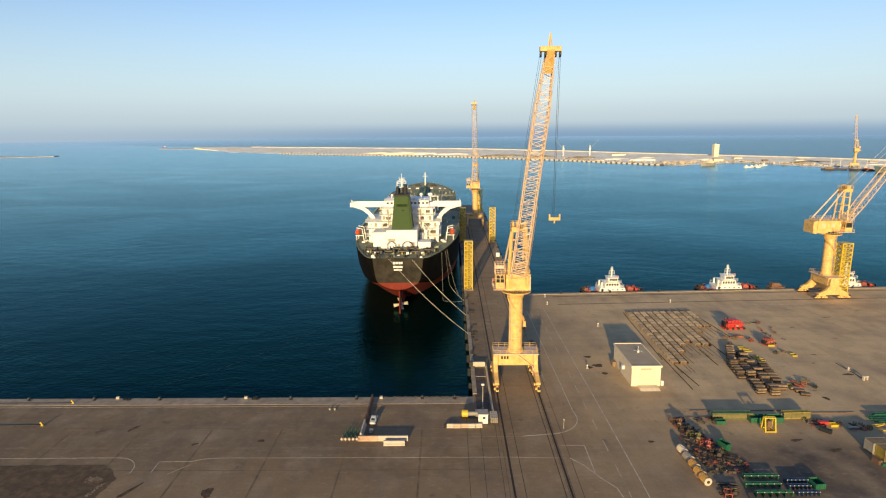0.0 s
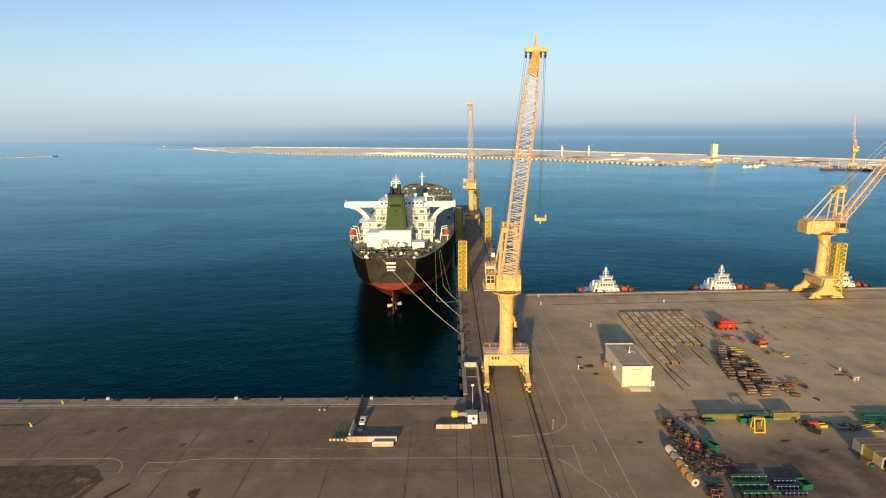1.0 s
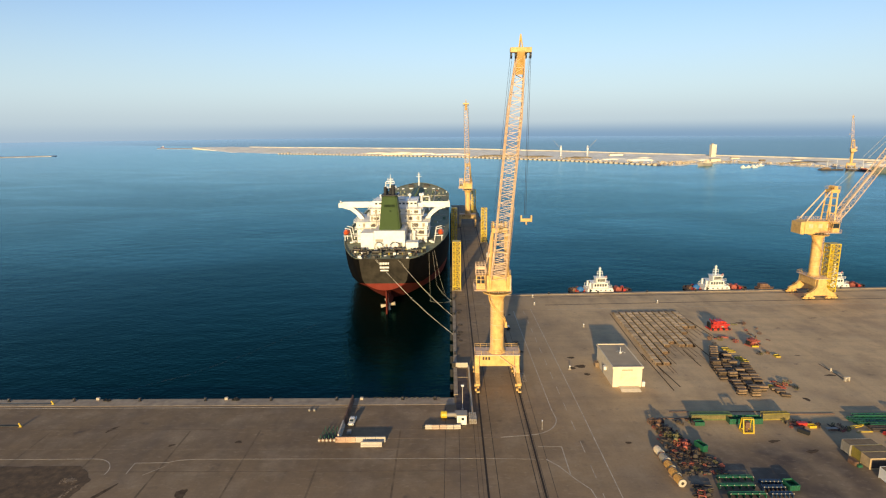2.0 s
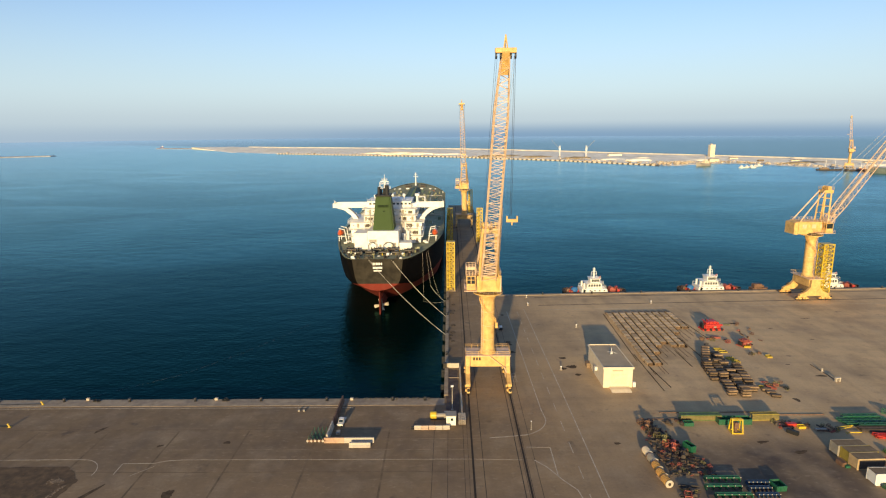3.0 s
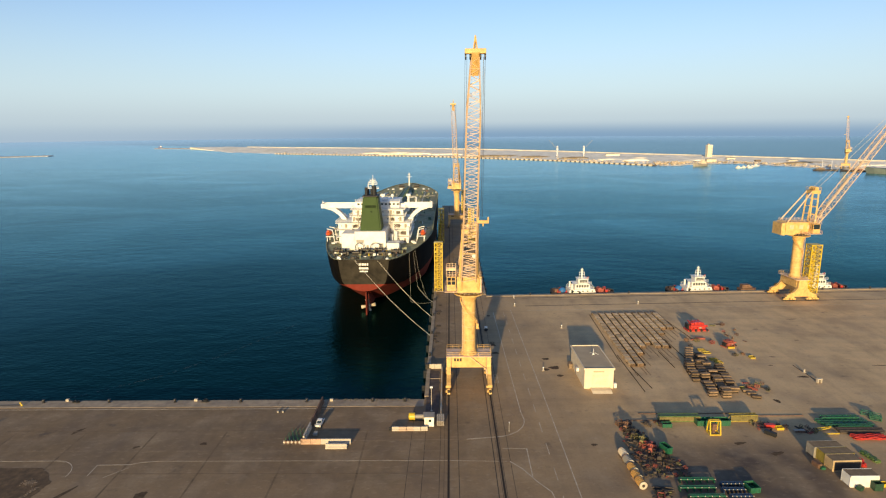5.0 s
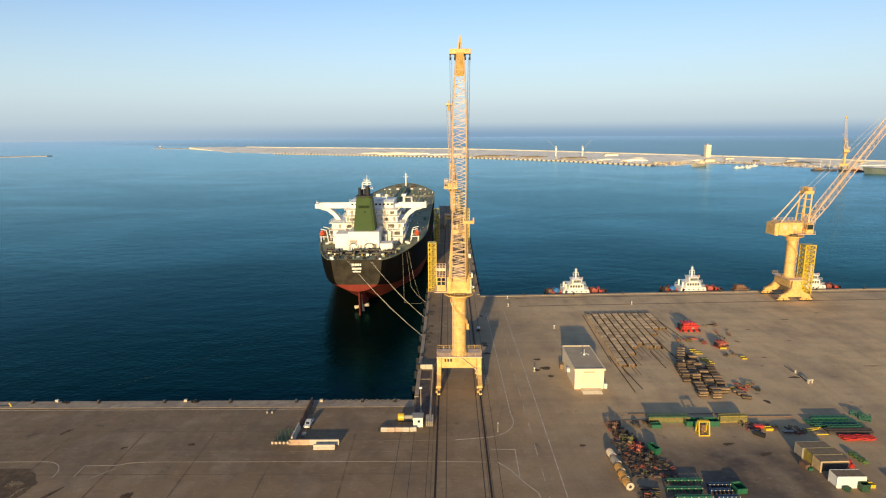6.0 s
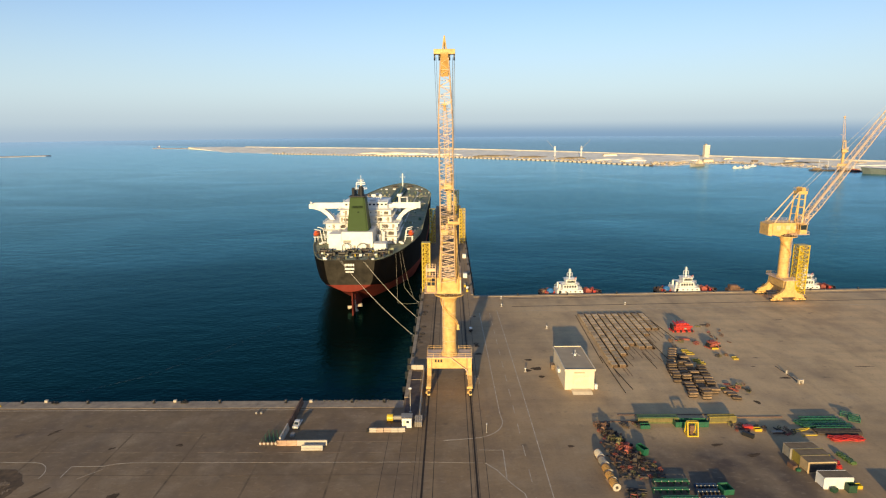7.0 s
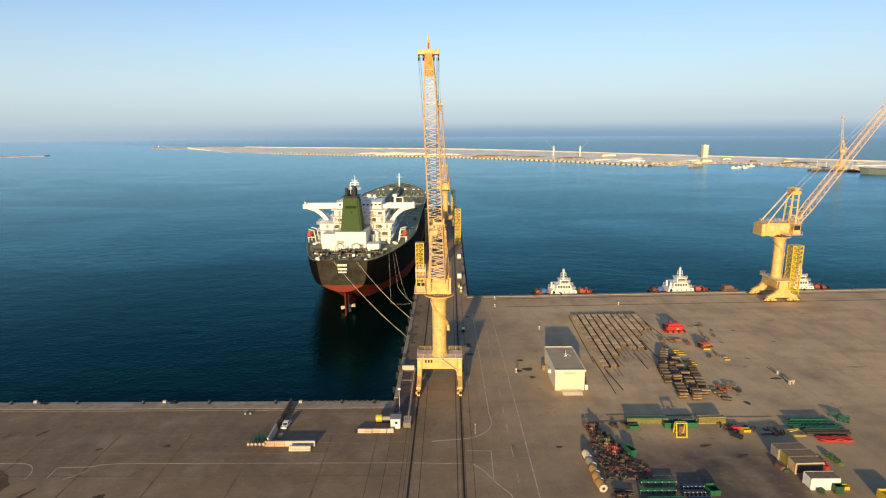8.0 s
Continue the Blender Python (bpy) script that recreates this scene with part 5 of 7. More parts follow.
# ---- access towers: yellow lattice stair towers ----
def stair_tower(m):
    t = thing("stair_tower", m, "tall yellow lattice gangway stair tower on the quay", "tower", "gangway towers")
    w, h, bays = 1.6, 20.9, 11
    for sx in (-1, 1):
        for sy in (-1, 1):
            b = B()
            beam(b, (sx * w, sy * w, 0), (sx * w, sy * w, h), 0.3)
            part("post", b, YELLOW, t)
    for i in range(bays):
        z0, z1 = h * i / bays, h * (i + 1) / bays
        for a, c in (((-w, -w), (w, -w)), ((w, -w), (w, w)), ((w, w), (-w, w)), ((-w, w), (-w, -w))):
            part("cross_bar", beam(B(), (*a, z1), (*c, z1), 0.2), YELLOW, t)
            part("brace", beam(B(), (*a, z0), (*c, z1), 0.16), YELLOW, t)
            part("brace", beam(B(), (*c, z0), (*a, z1), 0.16), YELLOW, t)
        b = B()
        s = 1 if i % 2 else -1
        beam(b, (-0.5, -s * 1.3, z0), (-0.5, s * 1.3, z1), 0.8, 0.12)
        part("stair_flight", b, YELLOW, t)
    b = B()
    box(b, -w - 0.2, w + 0.2, -w - 0.2, w + 0.2, h, h + 0.15)
    part("top_deck", b, YELLOW, t)
    b = B()
    box(b, -w - 0.5, w + 0.5, -w - 0.5, w + 0.5, -0.02, 0.3, 0.05)
    part("foot_plate", b, CONCRETE, t)
    return t


tower = stair_tower(pose(10.42, 241.08, 0, 0, 0, RZ))
for x, y, r in ((28.9, 345.9, RZ), (11.2, 346.4, RZ), (28.0, 452.0, RZ), (162.8, quay_y(162.8) - 4.6, 2.4)):
    o = copy_thing(tower, pose(x, y, 0, 0, 0, r))
    if x > 100:
        o.scale = (1.28, 1.1, 0.97)

# ---- pier clutter ----
def crate(m, sx, sy, sz, mat, label, name="crate", group=""):
    b = B()
    box(b, -sx / 2, sx / 2, -sy / 2, sy / 2, 0, sz, min(sx, sy, sz) * 0.06)
    for k in (-0.33, 0.0, 0.33):
        box(b, k * sx - 0.05, k * sx + 0.05, -sy / 2 - 0.03, sy / 2 + 0.03, 0.02, sz * 0.97)
    return solid(name, b, mat, label, name.replace("_", " "), "", group, False, m)


for x, y, s, mat, lab in ((28.6, 305.8, 1.9, WHITE, "white equipment cabinet standing on the pier"), (27.55, 263.68, 1.9, WHITE, "white equipment cabinet standing on the pier"),
                          (26.87, 247.23, 0.9, YELLOW, "small yellow box on the pier"), (27.79, 244.46, 0.9, WHITE, "small white box on the pier"), (27.56, 239.74, 0.9, YELLOW, "small yellow box on the pier"),
                          (26.98, 250.20, 0.8, GREY, "small grey box on the pier"), (26.89, 191.57, 0.9, WHITE, "white inspection cover block on the paving"),
                          (22.04, 255.83, 0.7, ORANGE, "small orange box by the rail")):
    crate(pose(x, y, 0), s, s * 1.2, s * 1.1, mat, lab)


def rope_coil(m, r, seed):
    rnd = random.Random(seed)
    b = B()
    for k in range(2):
        rr, z = r * (1 - 0.3 * k), 0.05 + 0.08 * k
        ps = [(rr * math.cos(a) * rnd.uniform(.85, 1.1), rr * math.sin(a) * rnd.uniform(.85, 1.1), z) for a in [i * math.pi / 6 for i in range(12)]]
        for p, q in zip(ps, ps[1:] + ps[:1]):
            tube(b, p, q, 0.05, seg=5)
    return solid("rope_coil", b, SEAM, "brown coil of cable lying on the pier", "cable", "", "cable coils", False, m)


for i, (x, y, r) in enumerate(((10.80, 211.74, 0.9), (10.50, 209.04, 0.7), (10.71, 195.36, 0.8), (10.51, 187.98, 0.9), (9.70, 185.21, 0.7), (9.10, 182.23, 0.9), (10.32, 179.87, 0.6), (27.95, 178.55, 0.8), (28.87, 206.35, 0.6), (11.10, 219.65, 0.7))):
    rope_coil(pose(x, y, 0), r, i)

# ---- lamp and marker posts ----
def marker_post(m, h):
    t = thing("lamp_post", m, "slim pale post with a white head on the quay", "lamp post", "quay posts")
    b = B()
    tube(b, (0, 0, 0), (0, 0, h), 0.08, 0.06, 8)
    tube(b, (0, 0, 0), (0, 0, 0.15), 0.3, seg=8)
    part("pole", b, PALE, t)
    b = B()
    box(b, -0.35, 0.35, -0.2, 0.2, h, h + 0.4, 0.05)
    part("lamp_head", b, WHITE, t)
    return t


post = marker_post(pose(9.45, 132.77, 0), 6.0)
copy_thing(post, pose(27.25, 122.85, 0, 0, 0, 90)).scale = (0.6, 0.6, 0.34)


def stub_light(m):
    t = thing("quay_light", m, "short white stub light on a round foot", "light", "stub lights")
    part("foot", tube(B(), (0, 0, 0), (0, 0, 0.14), 0.42, seg=12), PALE, t)
    part("stem", tube(B(), (0, 0, 0.14), (0, 0, 0.8), 0.18, 0.15, 10), PALE, t)
    part("head", tube(B(), (0, 0, 0.8), (0, 0, 1.1), 0.24, 0.2, 10), WHITE, t)
    return t


stub = stub_light(pose(40.64, 156.52, 0))
for x, y in ((52.94, 192.54), (39.95, 218.36), (40.84, 228.88), (88.05, 219.86)):
    copy_thing(stub, pose(x, y, 0))

# ---- store house ----
def store_house(m):
    t = thing("store_house", m, "cream rendered store house with flat roof on the yard", "building")
    b = B()
    box(b, -3.95, 3.95, 0, 16.4, -0.02, 5.3, 0.05)
    wall = part("wall", b, CREAM, t)
    b = B()
    box(b, -4.15, 4.15, -0.2, 16.6, 5.3, 5.6)
    part("roof", b, ROOF, t)
    for x0, x1, y0, y1 in ((-4.2, 4.2, -0.25, 0.0), (-4.2, 4.2, 16.4, 16.65), (-4.2, -3.95, 0, 16.4), (3.95, 4.2, 0, 16.4)):
        part("parapet", box(B(), x0, x1, y0, y1, 5.25, 5.8), CREAM, t)
    b = B()
    box(b, -2.3, 3.0, -1.9, -0.02, -0.02, 0.35)
    prism(b, [(-3.1, 0.0), (-1.9, 0.0), (-1.9, 0.35)], "x", -2.3, 3.0)
    part("loading_ramp", b, CREAM, t)
    b = B()
    box(b, -1.9, 2.6, -0.06, -0.02, 0.35, 4.0)
    door = part("roller_door", b, CREAM, t, "cream roller door")
    pieces("door_slat", [(-1.9, 2.6, -0.075, -0.06, 0.5 + k * 0.32, 0.53 + k * 0.32) for k in range(11)], ROOF, door)
    b = B()
    box(b, -1.6, 1.3, -0.07, -0.02, 4.6, 4.95)
    part("sign_bar", b, ROOF, t, "faded sign bar")
    b = B()
    box(b, 4.2, 5.0, 0.2, 1.0, 0, 1.3, 0.05)
    part("air_conditioner", b, WHITE, t)
    b = B()
    box(b, -4.7, -3.98, 6.0, 7.2, 2.2, 3.2, 0.05)
    part("air_conditioner", b, WHITE, t)
    b = B()
    box(b, -4.02, -3.95, 9.2, 10.2, 0, 2.1)
    part("side_door", b, GREY, t)
    b = B()
    box(b, -5.2, -4.2, 13.0, 15.2, 0, 1.4, 0.05)
    part("generator_box", b, TIMBER, t)
    b = B()
    tube(b, (0.6, 9.0, 5.9), (0.6, 9.0, 7.6), 0.06, seg=6)
    for k in range(3):
        a = 2.1 * k
        beam(b, (0.6, 9.0, 6.6), (0.6 + 1.5 * math.cos(a), 9.0 + 1.5 * math.sin(a), 5.95), 0.05)
    box(b, 0.3, 0.9, 8.8, 9.2, 5.9, 6.3, 0.03)
    part("aerial", b, WHITE, t)
    return t


store_house(pose(53.2, 144.6, 0)).scale = (0.97, 1.0, 1.0)

# ---- barriers and small things by the near quay ----
def barrier(m, length, h=1.0, w=0.6, mat=None, label="white concrete road barrier block"):
    b = B()
    prism(b, [(-w / 2, 0), (w / 2, 0), (w / 2, 0.25), (w / 4, h * 0.55), (w / 5, h), (-w / 5, h), (-w / 4, h * 0.55), (-w / 2, 0.25)], "x", -length / 2, length / 2)
    return solid("barrier", b, mat or PALE, label, "barrier", "", "road barriers", False, m)


PALE_ORANGE = material("faded_orange_barrier", (0.42, 0.26, 0.16), 0.7, var=0.25, scale=1.0, rand=0.3)
PINKISH = material("stained_pale_barrier", (0.50, 0.36, 0.25), 0.8, var=0.25, scale=1.2, grime=(0.24, 0.15, 0.1), grime_amount=0.6, grime_scale=0.8)
for k, x in enumerate((1.4, 3.0, 4.7, 6.3, 7.95)):
    barrier(pose(x, 123.6 - 0.05 * (k % 2), 0, 0, 0, (0, 2, -1, 0, 4)[k]), 1.56, 0.85, 0.9, PINKISH if k in (1, 2) else PALE)
barrier(pose(0.2, 123.55, 0), 0.5, 0.7, 0.7, TYRE, "black rubber end block of the barrier row")
barrier(pose(-10.79, 116.19, 0), 4.6, 0.95, 1.1)
for k in range(5):
    barrier(pose(-17.8 + 2.2 * k, 118.0, 0), 2.15, 1.1, 0.8, PALE_ORANGE if k < 2 else PALE, "faded orange and white plastic road barrier")
for k in range(9):                        # dark wall of blocks that runs to the quay edge
    y = 119.6 + 2.16 * k
    barrier(pose(-18.4 + 0.04 * k, y, 0, 0, 0, 90), 2.0, 1.5, 0.8, RUST if k > 2 else PALE, "stained barrier block in a row to the quay edge")
for k in range(10):                       # low striped fence
    b = B()
    box(b, -0.2, 0.2, -0.06, 0.06, 0.25, 0.7)
    beam(b, (0, 0, 0), (0, 0, 0.95), 0.07)
    solid("fence_panel", b, RUST if k % 2 else PALE, "short striped fence panel on the paving", "fence", "", "striped fence", False, pose(-22.5 + 0.42 * k, 117.75, 0))
for k in range(4):
    b = B()
    for z in (0.5, 1.1):
        beam(b, (0, -2.0, z), (0, 2.0, z), 0.07)
    for y in (-2, 0, 2):
        beam(b, (0, y, 0), (0, y, 1.3), 0.08)
    solid("crowd_barrier", b, GREEN, "green tubular crowd rail on the paving", "rail", "", "crowd rails", False, pose(-22.1 + 0.9 * k, 120.4, 0, 0, 0, -6))


def pickup(m, mat=WHITE):
    t = thing("pickup_truck", m, "white double-cab pickup truck parked by the barriers", "car")
    b = B()
    prism(b, [(-2.55, 0.45), (-2.55, 1.0), (-1.0, 1.05), (2.55, 1.05), (2.55, 0.5)], "x", -0.92, 0.92)
    part("body", b, mat, t)
    b = B()
    prism(b, [(-1.35, 1.05), (-0.7, 1.72), (0.75, 1.75), (1.0, 1.05)], "x", -0.8, 0.8)
    cabin = part("cabin", b, mat, t)
    b = B()
    prism(b, [(-1.36, 1.08), (-0.8, 1.66), (-0.74, 1.66), (-1.28, 1.08)], "x", -0.7, 0.7)
    box(b, -0.83, 0.83, -0.7, 0.6, 1.2, 1.6)
    part("window", b, GLASS, cabin)
    b = B()
    box(b, -0.75, 0.75, 1.15, 2.45, 1.05, 1.07)
    part("load_bed", b, STEEL, t)
    for x in (-0.85, 0.85):
        for y in (-1.6, 1.55):
            b = B()
            tube(b, (x - 0.12, y, 0.37), (x + 0.12, y, 0.37), 0.37, seg=14)
            part("wheel", b, TYRE, t)
    for x in (-0.65, 0.65):
        b = B()
        box(b, x - 0.2, x + 0.2, -2.58, -2.54, 0.7, 0.88)
        part("headlight", b, GLASS, t)
    return t


pickup(pose(-16.44, 126.39, 0, 0, 0, -4)).scale = (0.7, 0.7, 0.75)
crate(pose(-16.50, 121.83, 0), 0.9, 1.4, 0.5, GREY, "small grey pallet box by the barriers")
crate(pose(-15.93, 138.36, 0.06), 0.8, 0.6, 0.6, PALE, "small white box at the quay edge")
crate(pose(-83.34, 139.21, 0.06), 0.8, 0.6, 0.6, PALE, "small white box at the quay edge")
crate(pose(-50.45, 138.85, 0.06), 0.8, 0.6, 0.6, PALE, "small white box at the quay edge")


def site_cabin(m):
    t = thing("site_cabin", m, "small white site cabin beside the pier corner", "cabin")
    b = B()
    box(b, -1.1, 1.1, -1.1, 1.1, 0.12, 2.45, 0.04)
    part("body", b, WHITE, t)
    b = B()
    box(b, -1.25, 1.25, -1.25, 1.25, 2.452, 2.6)
    part("roof", b, GREY, t)
    b = B()
    box(b, -0.1, 0.5, -1.14, -1.08, 1.3, 1.9)
    part("window", b, GLASS, t)
    b = B()
    box(b, -0.85, -0.3, -1.14, -1.08, 0.15, 2.0)
    part("door", b, CREAM, t)
    for x in (-0.9, 0.9):
        b = B()
        box(b, x - 0.15, x + 0.15, -1.1, 1.1, 0, 0.12)
        part("skid", b, STEEL, t)
    return t


site_cabin(pose(9.06, 125.92, 0))


def yellow_tank(m):
    t = thing("generator_tank", m, "yellow cylinder tank with grey pipe on a skid", "tank")
    b = B()
    tube(b, (0, 0, 0.95), (1.3, 0, 0.95), 0.85, seg=18)
    ball(b, (0, 0, 0.95), 0.85, 0.3, 1, 1, 14)
    part("drum", b, YELLOW, t, smooth=True)
    b = B()
    tube(b, (1.3, 0, 0.9), (3.6, 0, 0.9), 0.5, seg=14)
    part("pipe", b, GREY, t, smooth=True)
    b = B()
    box(b, -0.1, 3.6, -0.6, 0.6, -0.01, 0.14)
    part("skid", b, STEEL, t)
    return t


yellow_tank(pose(4.34, 128.36, 0))

def pallet_stack(m, n=5):
    t = thing("pallet_stack", m, "stack of grey weathered pallets by the pier corner", "pallets", "pallet stacks")
    for k in range(n):
        z = 0.25 * k
        for y in (-0.45, 0.0, 0.45):
            part("runner", box(B(), -0.8, 0.8, y - 0.06, y + 0.06, z, z + 0.13), RUST_BROWN_WOOD, t)
        for x in (-0.66, -0.22, 0.22, 0.66):
            part("board", box(B(), x - 0.18, x + 0.18, -0.55, 0.55, z + 0.132, z + 0.2), PALE, t)
    return t


RUST_BROWN_WOOD = material("grey_brown_wood", (0.12, 0.09, 0.065), 0.9, var=0.3, scale=2.0)
stack = pallet_stack(pose(11.66, 125.9, 0))
copy_thing(stack, pose(11.7, 127.15, 0, 0, 0, 3)), copy_thing(stack, pose(11.66, 128.4, 0, 0, 0, -2))
crate(pose(8.76, 129.04, 0), 2.6, 1.4, 1.3, GREY, "grey machinery box by the site cabin")
for k in range(14):                      # low wall that fences the pier corner
    y = 130.4 + 2.0 * k
    barrier(pose(11.75 + 0.0105 * k * 2, y, 0, 0, 0, 90), 1.95, 1.1, 0.5, PALE if k % 3 else BLOCK, "low pale wall block beside the crane rail")
for k in range(2):
    barrier(pose(8.8 + 2.0 * k, 158.7, 0), 1.95, 1.3, 0.7, PALE, "low white wall block across the pier edge")
strip("kerb_low", [(8.42, 151.57), (11.55, 151.53)], 0.25, CONCRETE, -0.01, 0.12, "low concrete sill on the pier", "kerb")
crate(pose(7.71, 158.31, 0), 1.0, 1.0, 1.6, STEEL, "dark mooring hook unit at the pier edge")
for x, y in ((-27.88, 132.44), (-26.67, 132.42)):
    crate(pose(x, y, 0), 0.45, 0.4, 0.5, GREY, "small grey utility stub on the quay")

# pipes with orange end posts at the far left of the near quay
for y, x1 in ((136.9, -93.9), (125.6, -94.1)):
    b = B()
    tube(b, (-220, y, 0.1), (x1, y, 0.1), 0.08, seg=8)
    for k in range(12):
        box(b, x1 - 6 - 8 * k, x1 - 5.7 - 8 * k, y - 0.25, y + 0.25, 0, 0.12)
    solid("ground_pipe", b, STEEL, "long low pipe on the quay paving", "pipe")
    b = B()
    tube(b, (x1 + 0.5, y, 0.1), (x1 + 0.2, y, 0.7), 0.2, 0.17, 12)
    ball(b, (x1 + 0.18, y, 0.75), 0.24)
    box(b, x1 + 0.1, x1 + 0.8, y - 0.25, y + 0.25, 0, 0.12, 0.03)
    solid("end_post", b, YELLOW, "orange-yellow end post of a ground pipe", "post", "", "pipe end posts")

# ---- rows of concrete slabs on dark bearers ----
def keel_slab(m, w, l, h):
    b = B()
    box(b, -w / 2, w / 2, -l / 2, l / 2, 0.12, h, 0.05)
    for y in (-l * 0.3, l * 0.3):
        box(b, -w / 2, w / 2, y - 0.12, y + 0.12, 0, 0.12)
    t = thing("concrete_slab", m, "pale brown concrete slab with rusty ends in a long row", "slab", "slab rows")
    part("body", b, BLOCK, t)
    for y in (-l / 2 - 0.03, l / 2):
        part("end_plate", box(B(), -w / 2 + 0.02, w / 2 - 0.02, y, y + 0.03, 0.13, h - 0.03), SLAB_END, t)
    return t


SLAB_END = material("rusty_slab_end", (0.13, 0.08, 0.045), 0.9, var=0.35, scale=1.4, rand=0.3)
rnd = random.Random(21)
BEARER = material("dark_bearer_steel", (0.024, 0.015, 0.009), 0.95, spec=0.1, var=0.3, scale=1.0)
slab0 = None


def slab_front(x):
    """Where the rows end towards the yard."""
    return 159.0 if x < 72.3 else 167.3 if x < 75 else 174.7 if x < 77.5 else 172.8 if x < 82.8 else 184.9 if x < 87 else 189.8


for ci in range(10):
    x0 = 67.7 + 2.44 * ci
    ya, yb = 205.7 + 0.08 * ci, slab_front(x0) + rnd.uniform(-.5, .8)
    y = ya
    while y > yb + 1.0:
        if rnd.random() > 0.004:
            sc = (rnd.uniform(0.97, 1.03), rnd.uniform(0.97, 1.01), rnd.uniform(0.98, 1.015))
            m = pose(x0 - 0.024 * (ya - y) + rnd.uniform(-.06, .06), y - 1.3, 0.0, 0, 0, rnd.uniform(-1, 1))
            if slab0 is None:
                slab0 = keel_slab(m, 1.6, 2.36, 0.9)
                o = slab0
            else:
                o = copy_thing(slab0, m)
            o.scale = sc
        y -= 2.78
    b = B()
    beam(b, (x0 + 1.22, ya + 1.2, 0.2), (x0 + 1.22 - 0.024 * (ya - yb), yb + 0.4, 0.2), 0.76, 0.4)
    solid("steel_bearer", b, BEARER, "long dark steel bearer lying between slab rows", "beam", "", "bearers")
    for k in range(1 + ci % 2):
        b = B()
        xr = x0 - 0.024 * (ya - yb) + rnd.uniform(-.5, .2) + 1.2 * k
        beam(b, (xr, yb - 0.6, 0.06), (xr + rnd.uniform(-.2, .5), yb - rnd.uniform(4, 12), 0.06), 0.08, 0.1)
        solid("thin_bearer", b, SLAB_END, "thin dark steel bar running on from a slab row", "beam", "", "bearers")
    b = B()
    box(b, x0 - 0.9, x0 + 0.9, ya + 0.5, ya + 1.8, 0, 0.7, 0.05)
    solid("timber_pile", b, TIMBER, "dark timber pile at the end of a slab row", "timber", "", "timber piles")
for xa, ya, xb, yb in ((65.96, 206.79, 64.06, 162.19), (64.73, 167.44, 64.70, 142.33), (65.86, 162.17, 67.22, 144.38), (90.90, 205.28, 92.98, 178.64), (83.80, 180.89, 84.11, 165.07), (78.21, 170.41, 78.39, 157.81)):
    b = B()
    beam(b, (xa, ya, 0.07), (xb, yb, 0.07), 0.12, 0.14)
    solid("steel_bearer", b, BEARER, "long dark steel bearer lying on the yard", "beam", "", "bearers")

# ---- rusty keel blocks ----
def keel_block(m):
    t = thing("keel_block", m, "rusty brown keel block with weathered timber cap", "keel block", "keel blocks")
    b = B()
    prism(b, [(-0.46, 0), (0.46, 0), (0.4, 0.3), (-0.4, 0.3)], "x", -1.05, 1.05)
    for x in (-0.8, 0.0, 0.8):
        box(b, x - 0.07, x + 0.07, -0.5, -0.4, 0.02, 0.3)
    part("base", b, KEELBASE, t)
    b = B()
    box(b, -1.14, 1.14, -0.5, 0.5, 0.302, 0.72, 0.03)
    part("cap", b, KEELCAP, t)
    return t


KEELBASE = material("keel_block_base", (0.03, 0.02, 0.012), 0.9, var=0.3, scale=1.2, rand=0.3)
KEELCAP = material("keel_block_cap", (0.205, 0.135, 0.078), 0.9, var=0.35, scale=1.2, rand=0.45)
block0 = None
# four lines of blocks, each running towards the quay with a slant
for xa, ya, xb, yb in ((87.6, 170.4, 82.6, 158.8), (82.4, 158.6, 80.9, 149.0), (85.4, 158.4, 81.0, 139.9), (88.2, 165.6, 84.2, 138.8), (90.2, 157.0, 87.4, 141.8)):
    n = int((ya - yb) / 1.75)
    for i in range(n + 1):
        k = i / n
        x, y = xa + (xb - xa) * k, ya + (yb - ya) * k
        for level in range(1 + (rnd.random() < 0.72) + (rnd.random() < 0.25)):
            m = pose(x + rnd.uniform(-.22, .22), y + rnd.uniform(-.15, .15), 0.722 * level, 0, 0, rnd.uniform(-6, 6))
            if block0 is None:
                block0 = keel_block(m)
            else:
                copy_thing(block0, m)
for x, y in ((91.56, 138.50), (91.3, 140.4), (90.9, 142.0)):
    copy_thing(block0, pose(x, y, 0, 0, 0, rnd.uniform(-20, 20)))


def tray(m, sx, sy, mat, label, h=0.7):
    t = thing("skip", m, label, "skip", "open skips")
    part("floor", box(B(), -sx / 2, sx / 2, -sy / 2, sy / 2, 0, 0.1), mat, t)
    for x0, x1, y0, y1 in ((-sx / 2, sx / 2, -sy / 2, -sy / 2 + 0.08), (-sx / 2, sx / 2, sy / 2 - 0.08, sy / 2), (-sx / 2, -sx / 2 + 0.08, -sy / 2 + 0.08, sy / 2 - 0.08), (sx / 2 - 0.08, sx / 2, -sy / 2 + 0.08, sy / 2 - 0.08)):
        part("side_wall", box(B(), x0, x1, y0, y1, 0.102, h), mat, t)
    for k in range(4):
        x = -sx / 2 + sx * (k + 0.5) / 4
        part("rib", box(B(), x - 0.06, x + 0.06, -sy / 2 - 0.06, -sy / 2 - 0.002, 0.05, h), mat, t)
    return t


